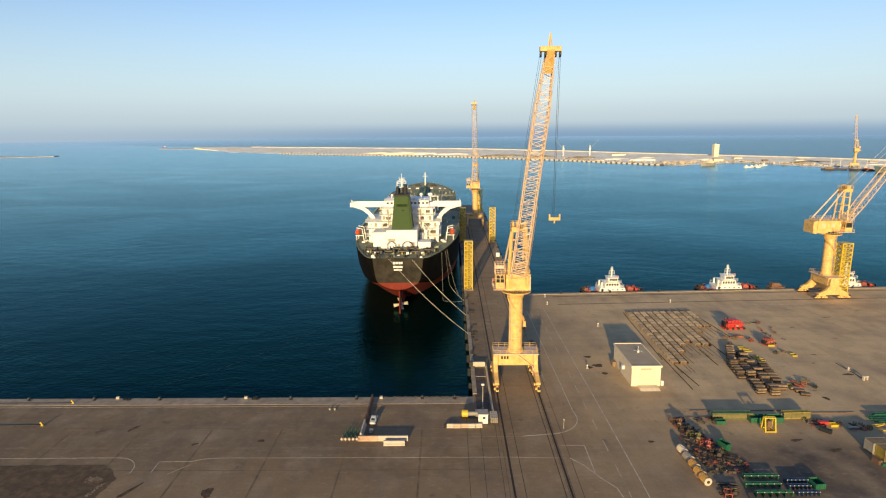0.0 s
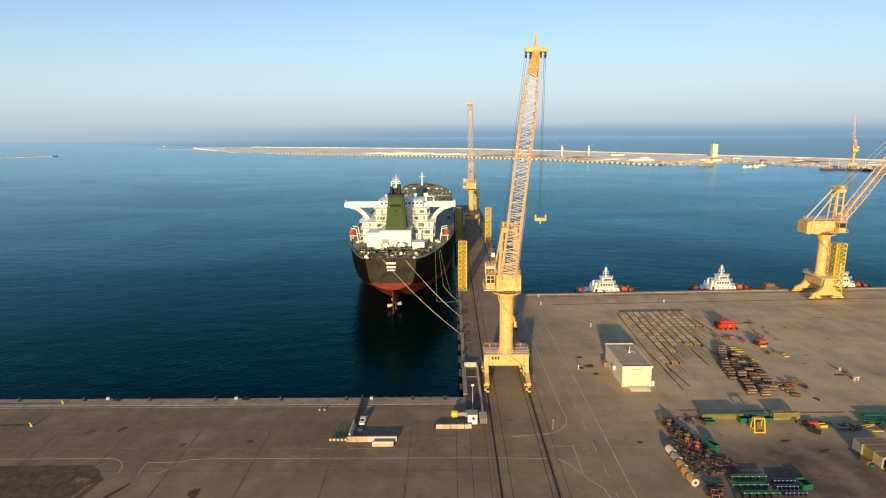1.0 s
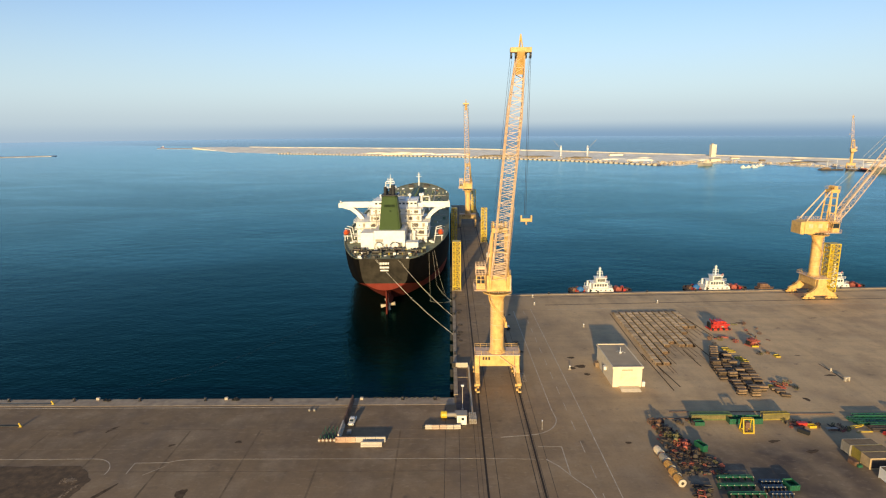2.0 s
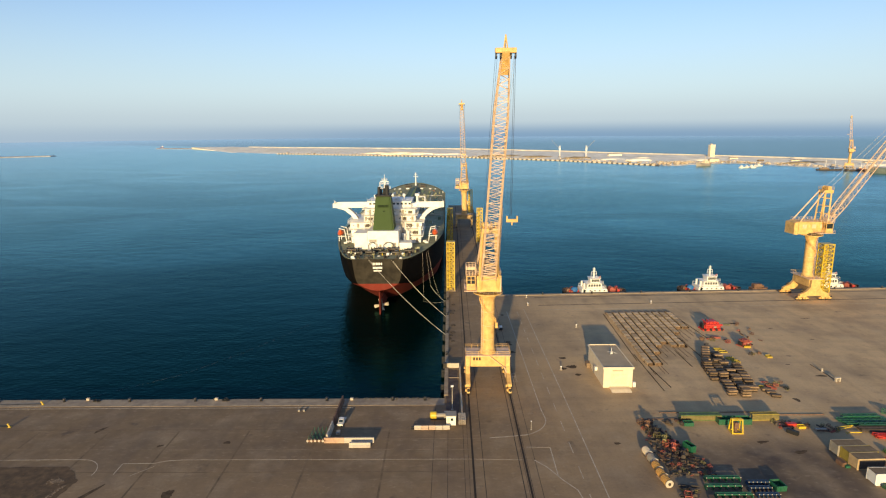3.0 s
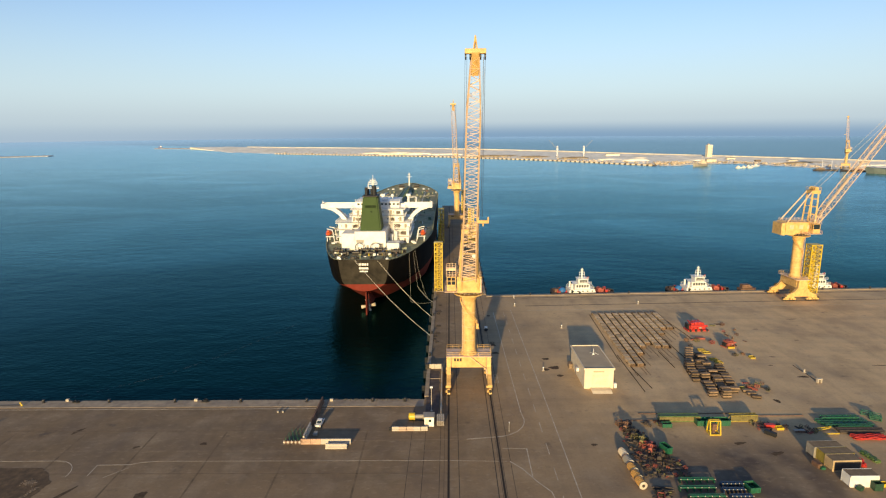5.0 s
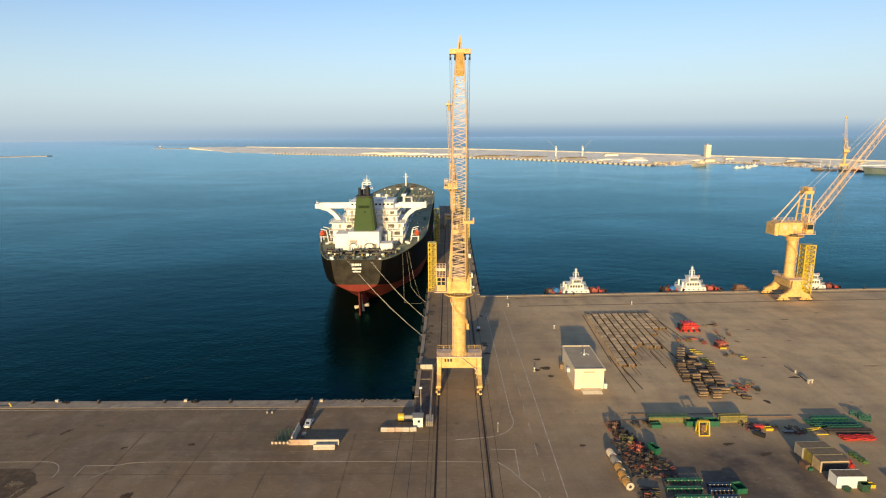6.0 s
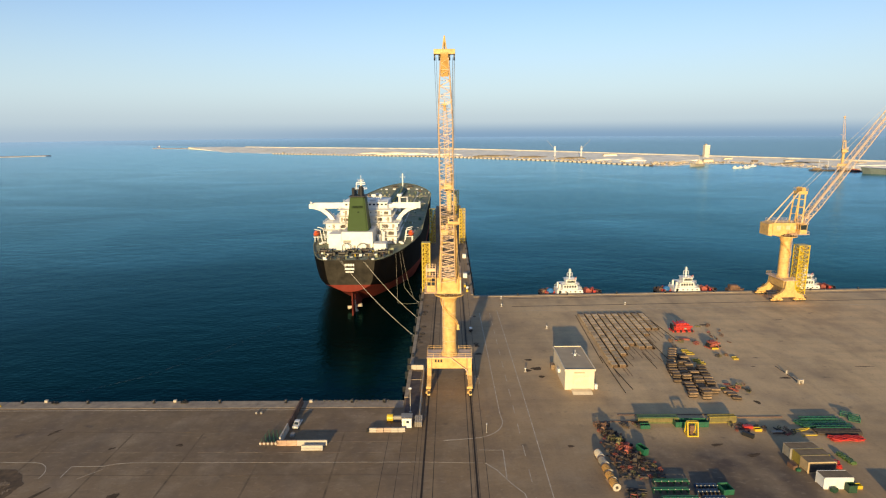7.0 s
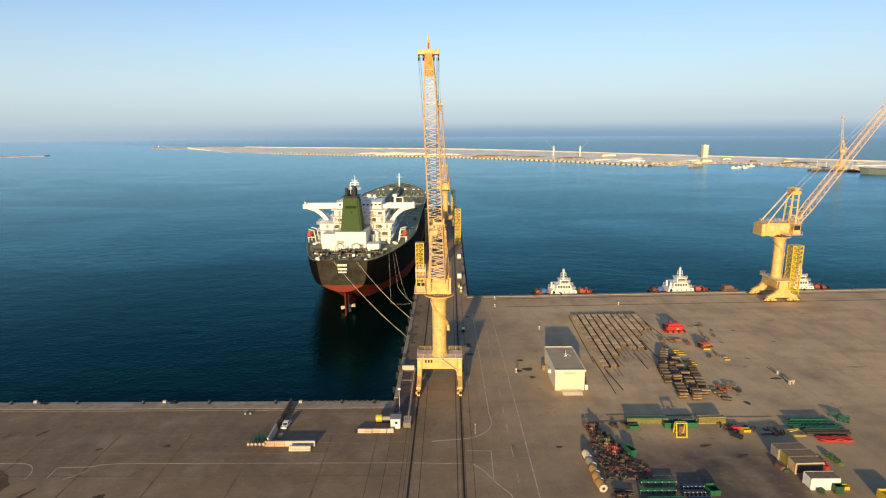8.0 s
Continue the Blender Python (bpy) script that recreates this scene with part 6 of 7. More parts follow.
DULL_YELLOW = material("dull_yellow_paint", (0.44, 0.32, 0.035), 0.7, var=0.2, scale=1.0, grime=(0.22, 0.14, 0.05), grime_amount=0.6, grime_scale=0.8)
for x, y in ((91.6, 171.0), (92.3, 169.0), (92.0, 163.6), (92.5, 161.5)):
    tray(pose(x, y, 0), 2.2, 1.5, DULL_YELLOW, "flat yellow steel tray on the yard", 0.3)
tray(pose(103.9, 164.7, 0), 1.5, 1.6, DULL_YELLOW, "round-cornered yellow tub on the yard", 0.5)
tray(pose(90.7, 143.9, 0), 1.2, 1.0, DULL_YELLOW, "small yellow tub among the keel blocks", 0.5)


# ---- scrap and machine parts ----
def square_ring(sx, sy, z, w):
    """One closed rectangular frame of square bar."""
    b = B()
    loops = []
    for k, zz in ((w, z), (0, z), (0, z + w), (w, z + w)):
        loops.append([b.verts.new((px * (sx / 2 - k), py * (sy / 2 - k), zz)) for px, py in ((-1, -1), (1, -1), (1, 1), (-1, 1))])
    for l0, l1 in zip(loops, loops[1:] + loops[:1]):
        for k in range(4):
            b.faces.new((l0[k], l0[(k + 1) % 4], l1[(k + 1) % 4], l1[k]))
    bmesh.ops.recalc_face_normals(b, faces=b.faces)
    return b


def scrap_frame(m, mat, sx=1.8, sy=1.4, sz=1.4):
    t = thing("scrap_cage", m, "rusty welded steel frame in the scrap yard", "frame", "scrap machinery")
    part("base_ring", square_ring(sx, sy, 0.0, 0.13), mat, t)
    part("top_ring", square_ring(sx, sy, sz - 0.06, 0.13), mat, t)
    for x in (-sx / 2 + 0.07, sx / 2 - 0.07):
        for y in (-sy / 2 + 0.07, sy / 2 - 0.07):
            part("post", beam(B(), (x, y, 0.13), (x, y, sz - 0.06), 0.12), mat, t)
    part("brace", beam(B(), (-sx / 2, -sy / 2 + 0.05, 0.15), (sx / 2, -sy / 2 + 0.05, sz - 0.1), 0.09), mat, t)
    part("brace", beam(B(), (sx / 2, sy / 2 - 0.05, 0.15), (-sx / 2, sy / 2 - 0.05, sz - 0.1), 0.09), mat, t)
    return t


def pipe_spool(m, mat):
    b = B()
    tube(b, (-1.0, 0, 0.5), (1.0, 0, 0.5), 0.3, seg=12)
    for x in (-1.05, 1.0):
        tube(b, (x, 0, 0.5), (x + 0.08, 0, 0.5), 0.5, seg=14)
    tube(b, (0.1, 0, 0.5), (0.1, 0, 1.15), 0.22, seg=10)
    tube(b, (0.1, 0, 1.15), (0.1, 0, 1.23), 0.38, seg=12)
    return solid("pipe_spool", b, mat, "flanged rusty pipe spool lying in the scrap yard", "pipe", "", "scrap machinery", True, m)


def valve_block(m, mat):
    b = B()
    box(b, -0.6, 0.6, -0.45, 0.45, 0, 0.7, 0.06)
    tube(b, (-0.9, 0, 0.9), (0.7, 0, 0.9), 0.42, seg=14)
    tube(b, (0.7, 0, 0.9), (0.85, 0, 0.9), 0.6, seg=14)
    tube(b, (0, 0, 1.2), (0, 0, 1.7), 0.12, seg=8)
    tube(b, (-0.02, 0, 1.7), (0.02, 0, 1.76), 0.45, seg=14)
    return solid("pump", b, mat, "old pump with handwheel in the scrap yard", "pump", "", "scrap machinery", True, m)


def bar_bundle(m, mat, seed=1, length=3.6):
    r = random.Random(seed)
    t = thing("steel_bundle", m, "loose bundle of rusty steel bars on the ground", "steel bars", "scrap machinery")
    for k in range(7):
        y, z = r.uniform(-.5, .5), 0.1 + 0.14 * (k % 3)
        part("bar", beam(B(), (-length / 2 * r.uniform(.7, 1), y + r.uniform(-.2, .2), z), (length / 2 * r.uniform(.7, 1), y + r.uniform(-.2, .2), z), r.uniform(.1, .18)), mat, t)
    return t


RUST_RED = material("red_lead_rust", (0.30, 0.075, 0.05), 0.75, var=0.3, scale=1.4, rand=0.3)
RUST_BROWN = material("brown_scrap_steel", (0.24, 0.165, 0.10), 0.8, var=0.3, scale=1.5, rand=0.35)
RUST_DARK = material("dark_scrap_steel", (0.07, 0.055, 0.045), 0.7, 0.3, var=0.3, scale=1.5, rand=0.35)
kinds = []
OLIVE_SCRAP = material("faded_olive_scrap", (0.15, 0.13, 0.05), 0.8, var=0.3, scale=1.5, rand=0.35)
for mat in (RUST, RUST_DARK, OLIVE_SCRAP, RUST_RED, RUST_DARK):
    q = len(kinds)
    kinds += [scrap_frame(pose(53.1 + 0.2 * q, 125.4 - 0.8 * q, 0, 0, 0, 20), mat, 1.7, 1.2, 0.9), pipe_spool(pose(54.6 + 0.2 * q, 125.2 - 0.8 * q, 0, 0, 0, 40 * q), mat), valve_block(pose(53.7 + 0.2 * q, 123.4 - 0.8 * q, 0, 0, 0, 70), mat), bar_bundle(pose(55.2 + 0.15 * q, 123.0 - 0.8 * q, 0, 0, 0, 110), mat, q)]


def scatter(n, place, seed, scale=(0.55, 1.15)):
    r = random.Random(seed)
    spots = []
    tries = 0
    while len(spots) < n and tries < n * 30:
        tries += 1
        x, y = place(r)
        if all((x - a) ** 2 + (y - c) ** 2 > 0.36 for a, c in spots):
            spots.append((x, y))
            o = copy_thing(r.choice(kinds[::4] + kinds[3::4] + kinds[r.randrange(1, 3)::4][:2]), pose(x, y, 0, 0, 0, r.uniform(0, 360)))
            s = r.uniform(*scale)
            o.scale = (s, s, s)


def heap(r):
    y = r.uniform(104.4, 126.9)
    left = 52.7 if y > 118.6 else 52.1
    right = 55.5 if y > 122.8 else 56.5 + (122.8 - y) * 0.28 if y > 110.4 else 61.3
    return r.uniform(left, right), y


scatter(200, heap, 5, (0.22, 0.5))
scatter(18, lambda r: (r.uniform(82.7, 91.2), r.uniform(122.1, 125.5)), 6, (0.35, 0.65))
scatter(14, lambda r: (r.uniform(92.1, 97.6), r.uniform(120.8, 124.0)), 7, (0.35, 0.65))
scatter(8, lambda r: (r.uniform(59.0, 65.5), r.uniform(124.3, 127.0)), 9, (0.5, 0.8))
scatter(10, lambda r: (r.uniform(91.5, 97.6), r.uniform(142.5, 148.2)), 10, (0.5, 0.9))
scatter(8, lambda r: (r.uniform(52.3, 55.3), r.uniform(97.2, 100.8)), 11)
scatter(6, lambda r: (r.uniform(89.7, 97.8), r.uniform(174.5, 181.2)), 12, (0.5, 0.9))
scatter(6, lambda r: (r.uniform(99.5, 103.0), r.uniform(166.1, 168.2)), 13, (0.4, 0.7))
scatter(6, lambda r: (r.uniform(102.8, 112.2), r.uniform(180.6, 195.3)), 16, (0.4, 0.7))

rnd = random.Random(31)
b = B()
for i in range(240):                     # small loose debris in the scrap heap
    x, y = heap(rnd)
    s = rnd.uniform(0.12, 0.4)
    box(b, x - s, x + s * rnd.uniform(.3, 1.6), y - s * 0.5, y + s * rnd.uniform(.2, 1.2), 0, s * rnd.uniform(0.4, 1.4))
solid("debris", b, RUST_DARK, "small loose rusty debris on the ground", "debris", "stuff")

# ---- steel drums in a row ----
def cable_drum(m, mat):
    t = thing("cable_drum", m, "large steel drum lying in a row on the yard", "drum", "steel drums")
    b = B()
    tube(b, (0, -1.25, 1.05), (0, 1.25, 1.05), 1.0, seg=22)
    part("barrel", b, mat, t, smooth=True)
    for y in (-1.36, 1.25):
        b = B()
        tube(b, (0, y, 1.05), (0, y + 0.11, 1.05), 1.08, seg=22)
        part("flange", b, PALE if y < 0 else RUST, t)
    for y in (-0.6, 0.0, 0.6):
        b = B()
        tube(b, (0, y, 1.05), (0, y + 0.08, 1.05), 1.05, seg=22)
        part("hoop", b, mat, t)
    b = B()
    tube(b, (0, -1.48, 1.05), (0, -1.36, 1.05), 0.4, seg=14)
    part("hub", b, RUST_DARK, t)
    for sx in (-0.8, 0.8):
        b = B()
        prism(b, [(sx - 0.25, 0), (sx + 0.25, 0), (sx * 0.75, 0.3)], "y", -1.0, 1.0)
        part("chock", b, TIMBER, t)
    return t


OCHRE = material("ochre_rope_winding", (0.50, 0.27, 0.07), 0.8, var=0.25, scale=1.5)
for i, (x, y, mat) in enumerate(((49.89, 111.94, CREAM), (50.02, 109.18, GREY), (50.04, 106.42, OCHRE), (50.06, 103.87, OCHRE), (50.14, 101.63, OCHRE))):
    cable_drum(pose(x, y, 0, 0, 0, 7 + 3 * (i % 2)), mat).scale = (0.74, 0.82, 0.74)


# ---- girders, trestles, skips ----
def girder(m, length, h, w, mat, label, bays=9, plated=True):
    t = thing("lattice_girder", m, label, "girder", "lattice girders")
    chords, lace = [B() for _ in range(4)], B()
    lattice(chords, lace, (-length / 2, 0, h / 2 + 0.1), (length / 2, 0, h / 2 + 0.1), w, h, w, h, bays, (0, 1, 0), (0, 0, 1), 0.2, 0.12)
    for c in chords:
        part("chord", c, mat, t)
    part("lacing", lace, mat, t)
    if plated:
        part("top_plate", box(B(), -length / 2, length / 2, -w / 2 + 0.1, w / 2 - 0.1, h + 0.1, h + 0.16), mat, t)
        part("web_plate", box(B(), -length / 2, length / 2, -w / 2 - 0.16, -w / 2 - 0.12, 0.25, h - 0.02), GIRDER_WEB, t)
        for k in range(bays + 1):
            x = -length / 2 + length * k / bays
            part("stiffener", box(B(), x - 0.04, x + 0.04, -w / 2 - 0.22, -w / 2 - 0.162, 0.25, h - 0.02), GIRDER_WEB, t)
    for k in range(4):
        x = -length / 2 + length * (k + 0.5) / 4
        part("bearer", box(B(), x - 0.1, x + 0.1, -w / 2, w / 2, 0, 0.1), TIMBER, t)
    return t


GIRDER_WEB = material("rusty_olive_web", (0.16, 0.135, 0.045), 0.8, var=0.3, scale=1.0, grime=(0.16, 0.09, 0.04), grime_amount=0.5, grime_scale=0.6)
OLIVE = material("olive_green_paint", (0.07, 0.125, 0.035), 0.55, var=0.2, scale=1.0, grime=(0.14, 0.15, 0.05), grime_amount=0.6, grime_scale=0.5)
DUSTY_YELLOW = material("dusty_yellow_paint", (0.31, 0.235, 0.035), 0.65, var=0.2, scale=1.0, grime=(0.2, 0.15, 0.05), grime_amount=0.6, grime_scale=0.6)
girder(pose(67.37, 127.19, 0), 9.4, 1.3, 1.3, OLIVE, "olive green lattice girder lying on the yard", 18)
girder(pose(82.33, 127.04, 0, 0, 0, 2), 6.3, 1.4, 1.1, DUSTY_YELLOW, "yellow lattice girder lying on the yard", 14)
for y, x0, x1 in ((127.3, 55.1, 63), (129.0, 84.8, 97.7), (130.5, 59.1, 82.9)):
    b = B()
    tube(b, (x0, y, 0.1), (x1, y, 0.1), 0.09, seg=8)
    solid("long_pipe", b, RUST, "long thin rusty pipe lying on the yard", "pipe", "", "long pipes")

tray(pose(74.48, 125.47, 0), 7.6, 2.0, GREEN, "large green open skip on the yard", 1.3)
tray(pose(63.57, 124.45, 0), 2.2, 1.2, GREEN, "small green open skip on the yard", 0.9)
tray(pose(88.6, 122.9, 0), 1.6, 1.1, YELLOW, "yellow open skip on the yard", 0.6)
tray(pose(59.47, 113.91, 0, 0, 0, 20), 1.3, 2.6, GREEN, "green machine skip in the scrap yard", 1.5)
crate(pose(86.92, 123.90, 0), 2.2, 1.0, 0.7, RED, "red steel box on the yard")
crate(pose(85.17, 120.33, 0, 0, 0, 40), 0.9, 2.4, 0.9, BLACK, "black machine part on the yard")
crate(pose(92.50, 121.90, 0), 2.5, 0.7, 0.35, GREY, "low grey steel plinth on the yard")


def lifting_frame(m):
    t = thing("lifting_frame", m, "yellow steel lifting frame standing on the yard", "frame")
    w, d, h = 1.35, 1.25, 4.0
    for sx in (-1, 1):
        for sy in (-1, 1):
            b = B()
            beam(b, (sx * w, sy * d, 0), (sx * w, sy * d * 0.3, h), 0.3)
            part("post", b, YELLOW, t)
    for z, k in ((0.2, 1.0), (h, 0.3)):
        b = B()
        for sy in (-1, 1):
            beam(b, (-w, sy * d * k, z), (w, sy * d * k, z), 0.3)
        for sx in (-1, 1):
            beam(b, (sx * w, -d * k, z), (sx * w, d * k, z), 0.3)
        part("ring_beam", b, YELLOW, t)
    b = B()
    box(b, -0.6, 0.6, -0.6, 0.6, 1.2, 3.0, 0.1)
    tube(b, (0, 0, 0.2), (0, 0, 1.2), 0.4, seg=12)
    part("inner_block", b, RUST, t)
    return t


lifting_frame(pose(72.93, 121.27, 0)).scale = (0.84, 0.8, 0.78)

# green and blue pipe racks
def pipe_rack(m, length, mat, rows=2, label="green painted pipes on a low rack"):
    t = thing("pipe_rack", m, label, "pipe rack", "pipe racks")
    for k in range(rows):
        b = B()
        y = (k - (rows - 1) / 2) * 0.5
        tube(b, (-length / 2, y, 0.75), (length / 2, y, 0.75), 0.16, seg=10)
        part("pipe", b, mat, t, smooth=True)
    for i in range(6):
        x = -length / 2 + length * i / 5
        part("clamp", ball(B(), (x, -rows * 0.3, 0.95), 0.1), PALE, t)
        part("trestle", box(B(), x - 0.06, x + 0.06, -rows * 0.3, rows * 0.3, 0, 0.6), mat, t)
    return t


NAVY = material("navy_paint", (0.015, 0.04, 0.09), 0.5, var=0.2, scale=1.0)
rack = pipe_rack(pose(61.31, 102.86, 0), 6.6, GREEN)
copy_thing(rack, pose(60.29, 100.22, 0)), copy_thing(rack, pose(61.05, 97.57, 0)), copy_thing(rack, pose(59.25, 95.15, 0))
blue_rack = pipe_rack(pose(67.40, 101.39, 0), 3.9, NAVY, 2, "blue painted pipes on a low rack")
copy_thing(blue_rack, pose(66.89, 99.56, 0)), copy_thing(blue_rack, pose(67.35, 97.53, 0))
tray(pose(70.74, 100.34, 0, 0, 0, 6), 2.0, 2.4, GREEN, "green open skip beside the pipe racks", 1.1)
flat_rack = girder(pose(104.94, 127.21, 0), 8.6, 0.7, 1.0, GREEN, "low green lattice frame lying on the yard", 14, False)
for i, y in enumerate((126.2, 125.2, 124.2)):
    copy_thing(flat_rack, pose(104.5 + 0.3 * i, y, 0)).scale = (1.3, 0.9, 0.7)
copy_thing(flat_rack, pose(105.63, 123.20, 0)).scale = (0.9, 0.9, 0.9)
for i, (x, y) in enumerate(((113.31, 126.92), (114.03, 128.15), (112.88, 129.39))):
    scrap_frame(pose(x, y, 0, 0, 0, -30), GREEN, 2.3, 1.1, 0.9)
for k in range(7):
    b = B()
    tube(b, (100.95, 120.9 + 0.3 * k, 0.3 + 0.22 * (k % 2)), (110.7 + 0.1 * k, 120.6 + 0.3 * k, 0.3 + 0.22 * (k % 2)), 0.2, seg=8)
    solid("long_pipe", b, RUST_DARK, "long dark rusty pipe in a stack", "pipe", "", "brown pipe stack")
for k, (x0, y0, x1, y1) in enumerate(((96.33, 121.35, 99.91, 122.75), (96.75, 122.37, 100.52, 123.25), (97.29, 119.90, 100.45, 120.18))):
    b = B()
    beam(b, (x0, y0, 0.45), (x1, y1, 0.3), 0.16, 0.2)
    beam(b, (x0, y0, 0.1), (x0, y0 + 0.8, 0.1), 0.12)
    solid("steel_beam", b, YELLOW, "yellow steel beam lying on the yard", "beam", "", "yellow beams")


def hose_heap(x0, y0, turn, length, width, mat, seed, label):
    r = random.Random(seed)
    for k in range(16):
        b = B()
        y = -width / 2 + width * r.random()
        z = 0.13 + 0.2 * (k % 3)
        pts = [(-length / 2 + length * i / 10 * r.uniform(.97, 1.0), y + 0.35 * math.sin(i * 1.1 + k), z + 0.04 * r.random()) for i in range(11)]
        for p, q in zip(pts, pts[1:]):
            tube(b, p, q, 0.14, seg=6)
        solid("hose", b, mat, label, "hose", "", "hose heaps", False, pose(x0, y0, 0, 0, 0, turn))


hose_heap(105.92, 118.80, 0, 7.2, 2.0, RED, 3, "red hose lying in a heap on the yard")
hose_heap(97.14, 108.67, 70, 2.6, 1.0, RED, 4, "red hose lying by the containers")
hose_heap(100.63, 110.88, 100, 4.2, 1.0, OLIVE, 6, "faded green hose and netting on the yard")


# ---- containers ----
DUSTY = material("dusty_container_roof", (0.22, 0.16, 0.095), 0.9, spec=0.2, var=0.2, scale=0.8, grime=(0.2, 0.13, 0.08), grime_amount=0.6, grime_scale=0.7)


def container(m, mat, roof, label, length=6.06, open_side=False):
    t = thing("shipping_container", m, label, "container", "containers")
    w, h = 2.44, 2.4
    b = B()
    box(b, 0, length, 0.06, w - 0.06, 0.15, h - 0.05)
    body = part("body", b, mat, t)
    for y0, y1 in ((0.0, 0.06), (w - 0.06, w)):
        b = B()
        n = 22
        for k in range(n):
            x = 0.2 + (length - 0.4) * k / n
            box(b, x, x + (length - 0.4) / n * 0.55, y0, y1, 0.25, h - 0.2)
        part("side_corrugation", b, mat, body)
    b = B()
    for k in range(8):
        y = 0.15 + (w - 0.3) * k / 8
        box(b, -0.04, 0.0, y, y + 0.16, 0.25, h - 0.2)
    part("end_corrugation", b, mat, body)
    b = B()
    box(b, -0.02, length + 0.02, 0.0, w, h - 0.048, h)
    part("roof", b, roof, t)
    b = B()
    for x in (-0.05, length - 0.1):
        for y in (-0.03, w - 0.12):
            box(b, x, x + 0.15, y, y + 0.15, 0, h + 0.03)
    for y in (-0.03, w - 0.09):
        box(b, -0.05, length + 0.05, y, y + 0.12, 0.0, 0.18)
        box(b, -0.05, length + 0.05, y, y + 0.12, h - 0.16, h + 0.02)
    part("corner_frame", b, mat, t)
    # a flat dark panel outside stands in for the shaded opening
    if open_side:
        b = B()
        box(b, 0.3, length - 0.2, -0.05, 0.0, 0.3, h - 0.3)
        part("inner_panel", b, RUST_DARK, t, "flat dark panel standing in for the shaded inside")
    else:
        for k in range(2):
            b = B()
            box(b, length + 0.02, length + 0.07, 0.12 + k * 1.13, 1.2 + k * 1.13, 0.2, h - 0.2)
            part("door", b, mat, t)
    return t


TAN = material("tan_container_paint", (0.50, 0.36, 0.19), 0.7, var=0.15, scale=0.8, grime=(0.22, 0.14, 0.07), grime_amount=0.6, grime_scale=0.6)
container(pose(89.51, 100.80, 0), WHITE, DUSTY, "white steel shipping container with dusty roof", 5.5)
container(pose(89.62, 105.98, 0, 0, 0, 2), TAN, DUSTY, "tan shipping container with dark open side", 5.7, open_side=True)
container(pose(89.57, 108.53, 0, 0, 0, 2), DUSTY_YELLOW, DUSTY, "yellow shipping container with dusty roof")
container(pose(89.03, 111.08, 0, 0, 0, 2), GREY, DUSTY, "grey weathered shipping container")
DARK_GREEN = material("dark_green_paint", (0.02, 0.06, 0.03), 0.6, var=0.25, scale=1.5)
tray(pose(94.21, 100.16, 0), 1.6, 1.3, DARK_GREEN, "dark green skip in front of the white container", 1.5)
tray(pose(96.2, 101.2, 0), 1.4, 1.0, YELLOW, "yellow open skip beside the containers", 0.7)
crate(pose(91.07, 100.08, 0, 0, 0, 30), 1.2, 0.9, 0.7, DARK_GREEN, "small dark green machine by the white container")
crate(pose(87.79, 108.04, 0, 0, 0, 10), 0.9, 1.8, 0.9, RUST, "rusty box at the container end")
crate(pose(88.36, 107.01, 0), 0.9, 0.8, 0.5, GREEN, "small green box at the container end")
for k in range(2):
    tray(pose(102.7, 97.6, 0.75 * k), 4.2, 2.6, YELLOW, "yellow steel stillage stacked beside the containers", 0.75)


# ---- red machines ----
def red_machine(m, s=1.0, paint=None):
    paint = paint or RED
    t = thing("red_machine", m, "bright red skid-mounted machine with pipework", "machine", "red machines")
    b = B()
    box(b, -3.0 * s, 3.0 * s, -1.5 * s, 1.5 * s, 0.0, 0.4 * s, 0.05)
    part("skid", b, paint, t)
    b = B()
    box(b, -2.3 * s, 2.3 * s, -1.1 * s, 1.1 * s, 0.4 * s, 1.5 * s, 0.2 * s)
    prism(b, [(-1.9 * s, 1.5 * s), (-1.7 * s, 2.2 * s), (-0.9 * s, 2.5 * s), (0.9 * s, 2.5 * s), (1.7 * s, 2.2 * s), (1.9 * s, 1.5 * s)], "y", -0.95 * s, 0.95 * s)
    part("engine_cover", b, paint, t)
    b = B()
    tube(b, (-2.4 * s, -1.35 * s, 1.55 * s), (2.4 * s, -1.35 * s, 1.55 * s), 0.32 * s, seg=12)
    part("tank", b, paint, t, smooth=True)
    b = B()
    for x in (-2.0, -1.0, 0.0, 0.9):
        tube(b, (x * s, -1.2 * s, 2.2 * s), (x * s, 1.2 * s, 2.4 * s), 0.22 * s, seg=10)
        tube(b, (x * s, -1.25 * s, 0.4 * s), (x * s, -1.25 * s, 2.2 * s), 0.14 * s, seg=8)
    part("pipework", b, paint, t, smooth=True)
    for x in (-2.4, -0.8, 0.8, 2.4):
        b = B()
        tube(b, (x * s, -1.75 * s, 0.35 * s), (x * s, -1.5 * s, 0.35 * s), 0.34 * s, seg=12)
        part("wheel", b, TYRE, t)
    b = B()
    for x in (-2.7, -1.5, -0.3, 0.9):
        beam(b, (x * s, -1.45 * s, 0.4 * s), (x * s, -1.45 * s, 1.7 * s), 0.1 * s)
    beam(b, (-2.8 * s, -1.45 * s, 1.7 * s), (1.0 * s, -1.45 * s, 1.7 * s), 0.1 * s)
    part("guard_rail", b, paint, t)
    part("radiator", box(B(), -2.95 * s, -2.55 * s, -0.9 * s, 0.9 * s, 0.5 * s, 2.0 * s, 0.04 * s), BLACK, t)
    part("exhaust", tube(B(), (-1.4 * s, 0.5 * s, 2.2 * s), (-1.4 * s, 0.5 * s, 3.1 * s), 0.12 * s, seg=8), BLACK, t)
    part("control_box", box(B(), 0.2 * s, 1.0 * s, -1.42 * s, -1.15 * s, 0.8 * s, 1.7 * s, 0.04 * s), GREY, t)
    return t


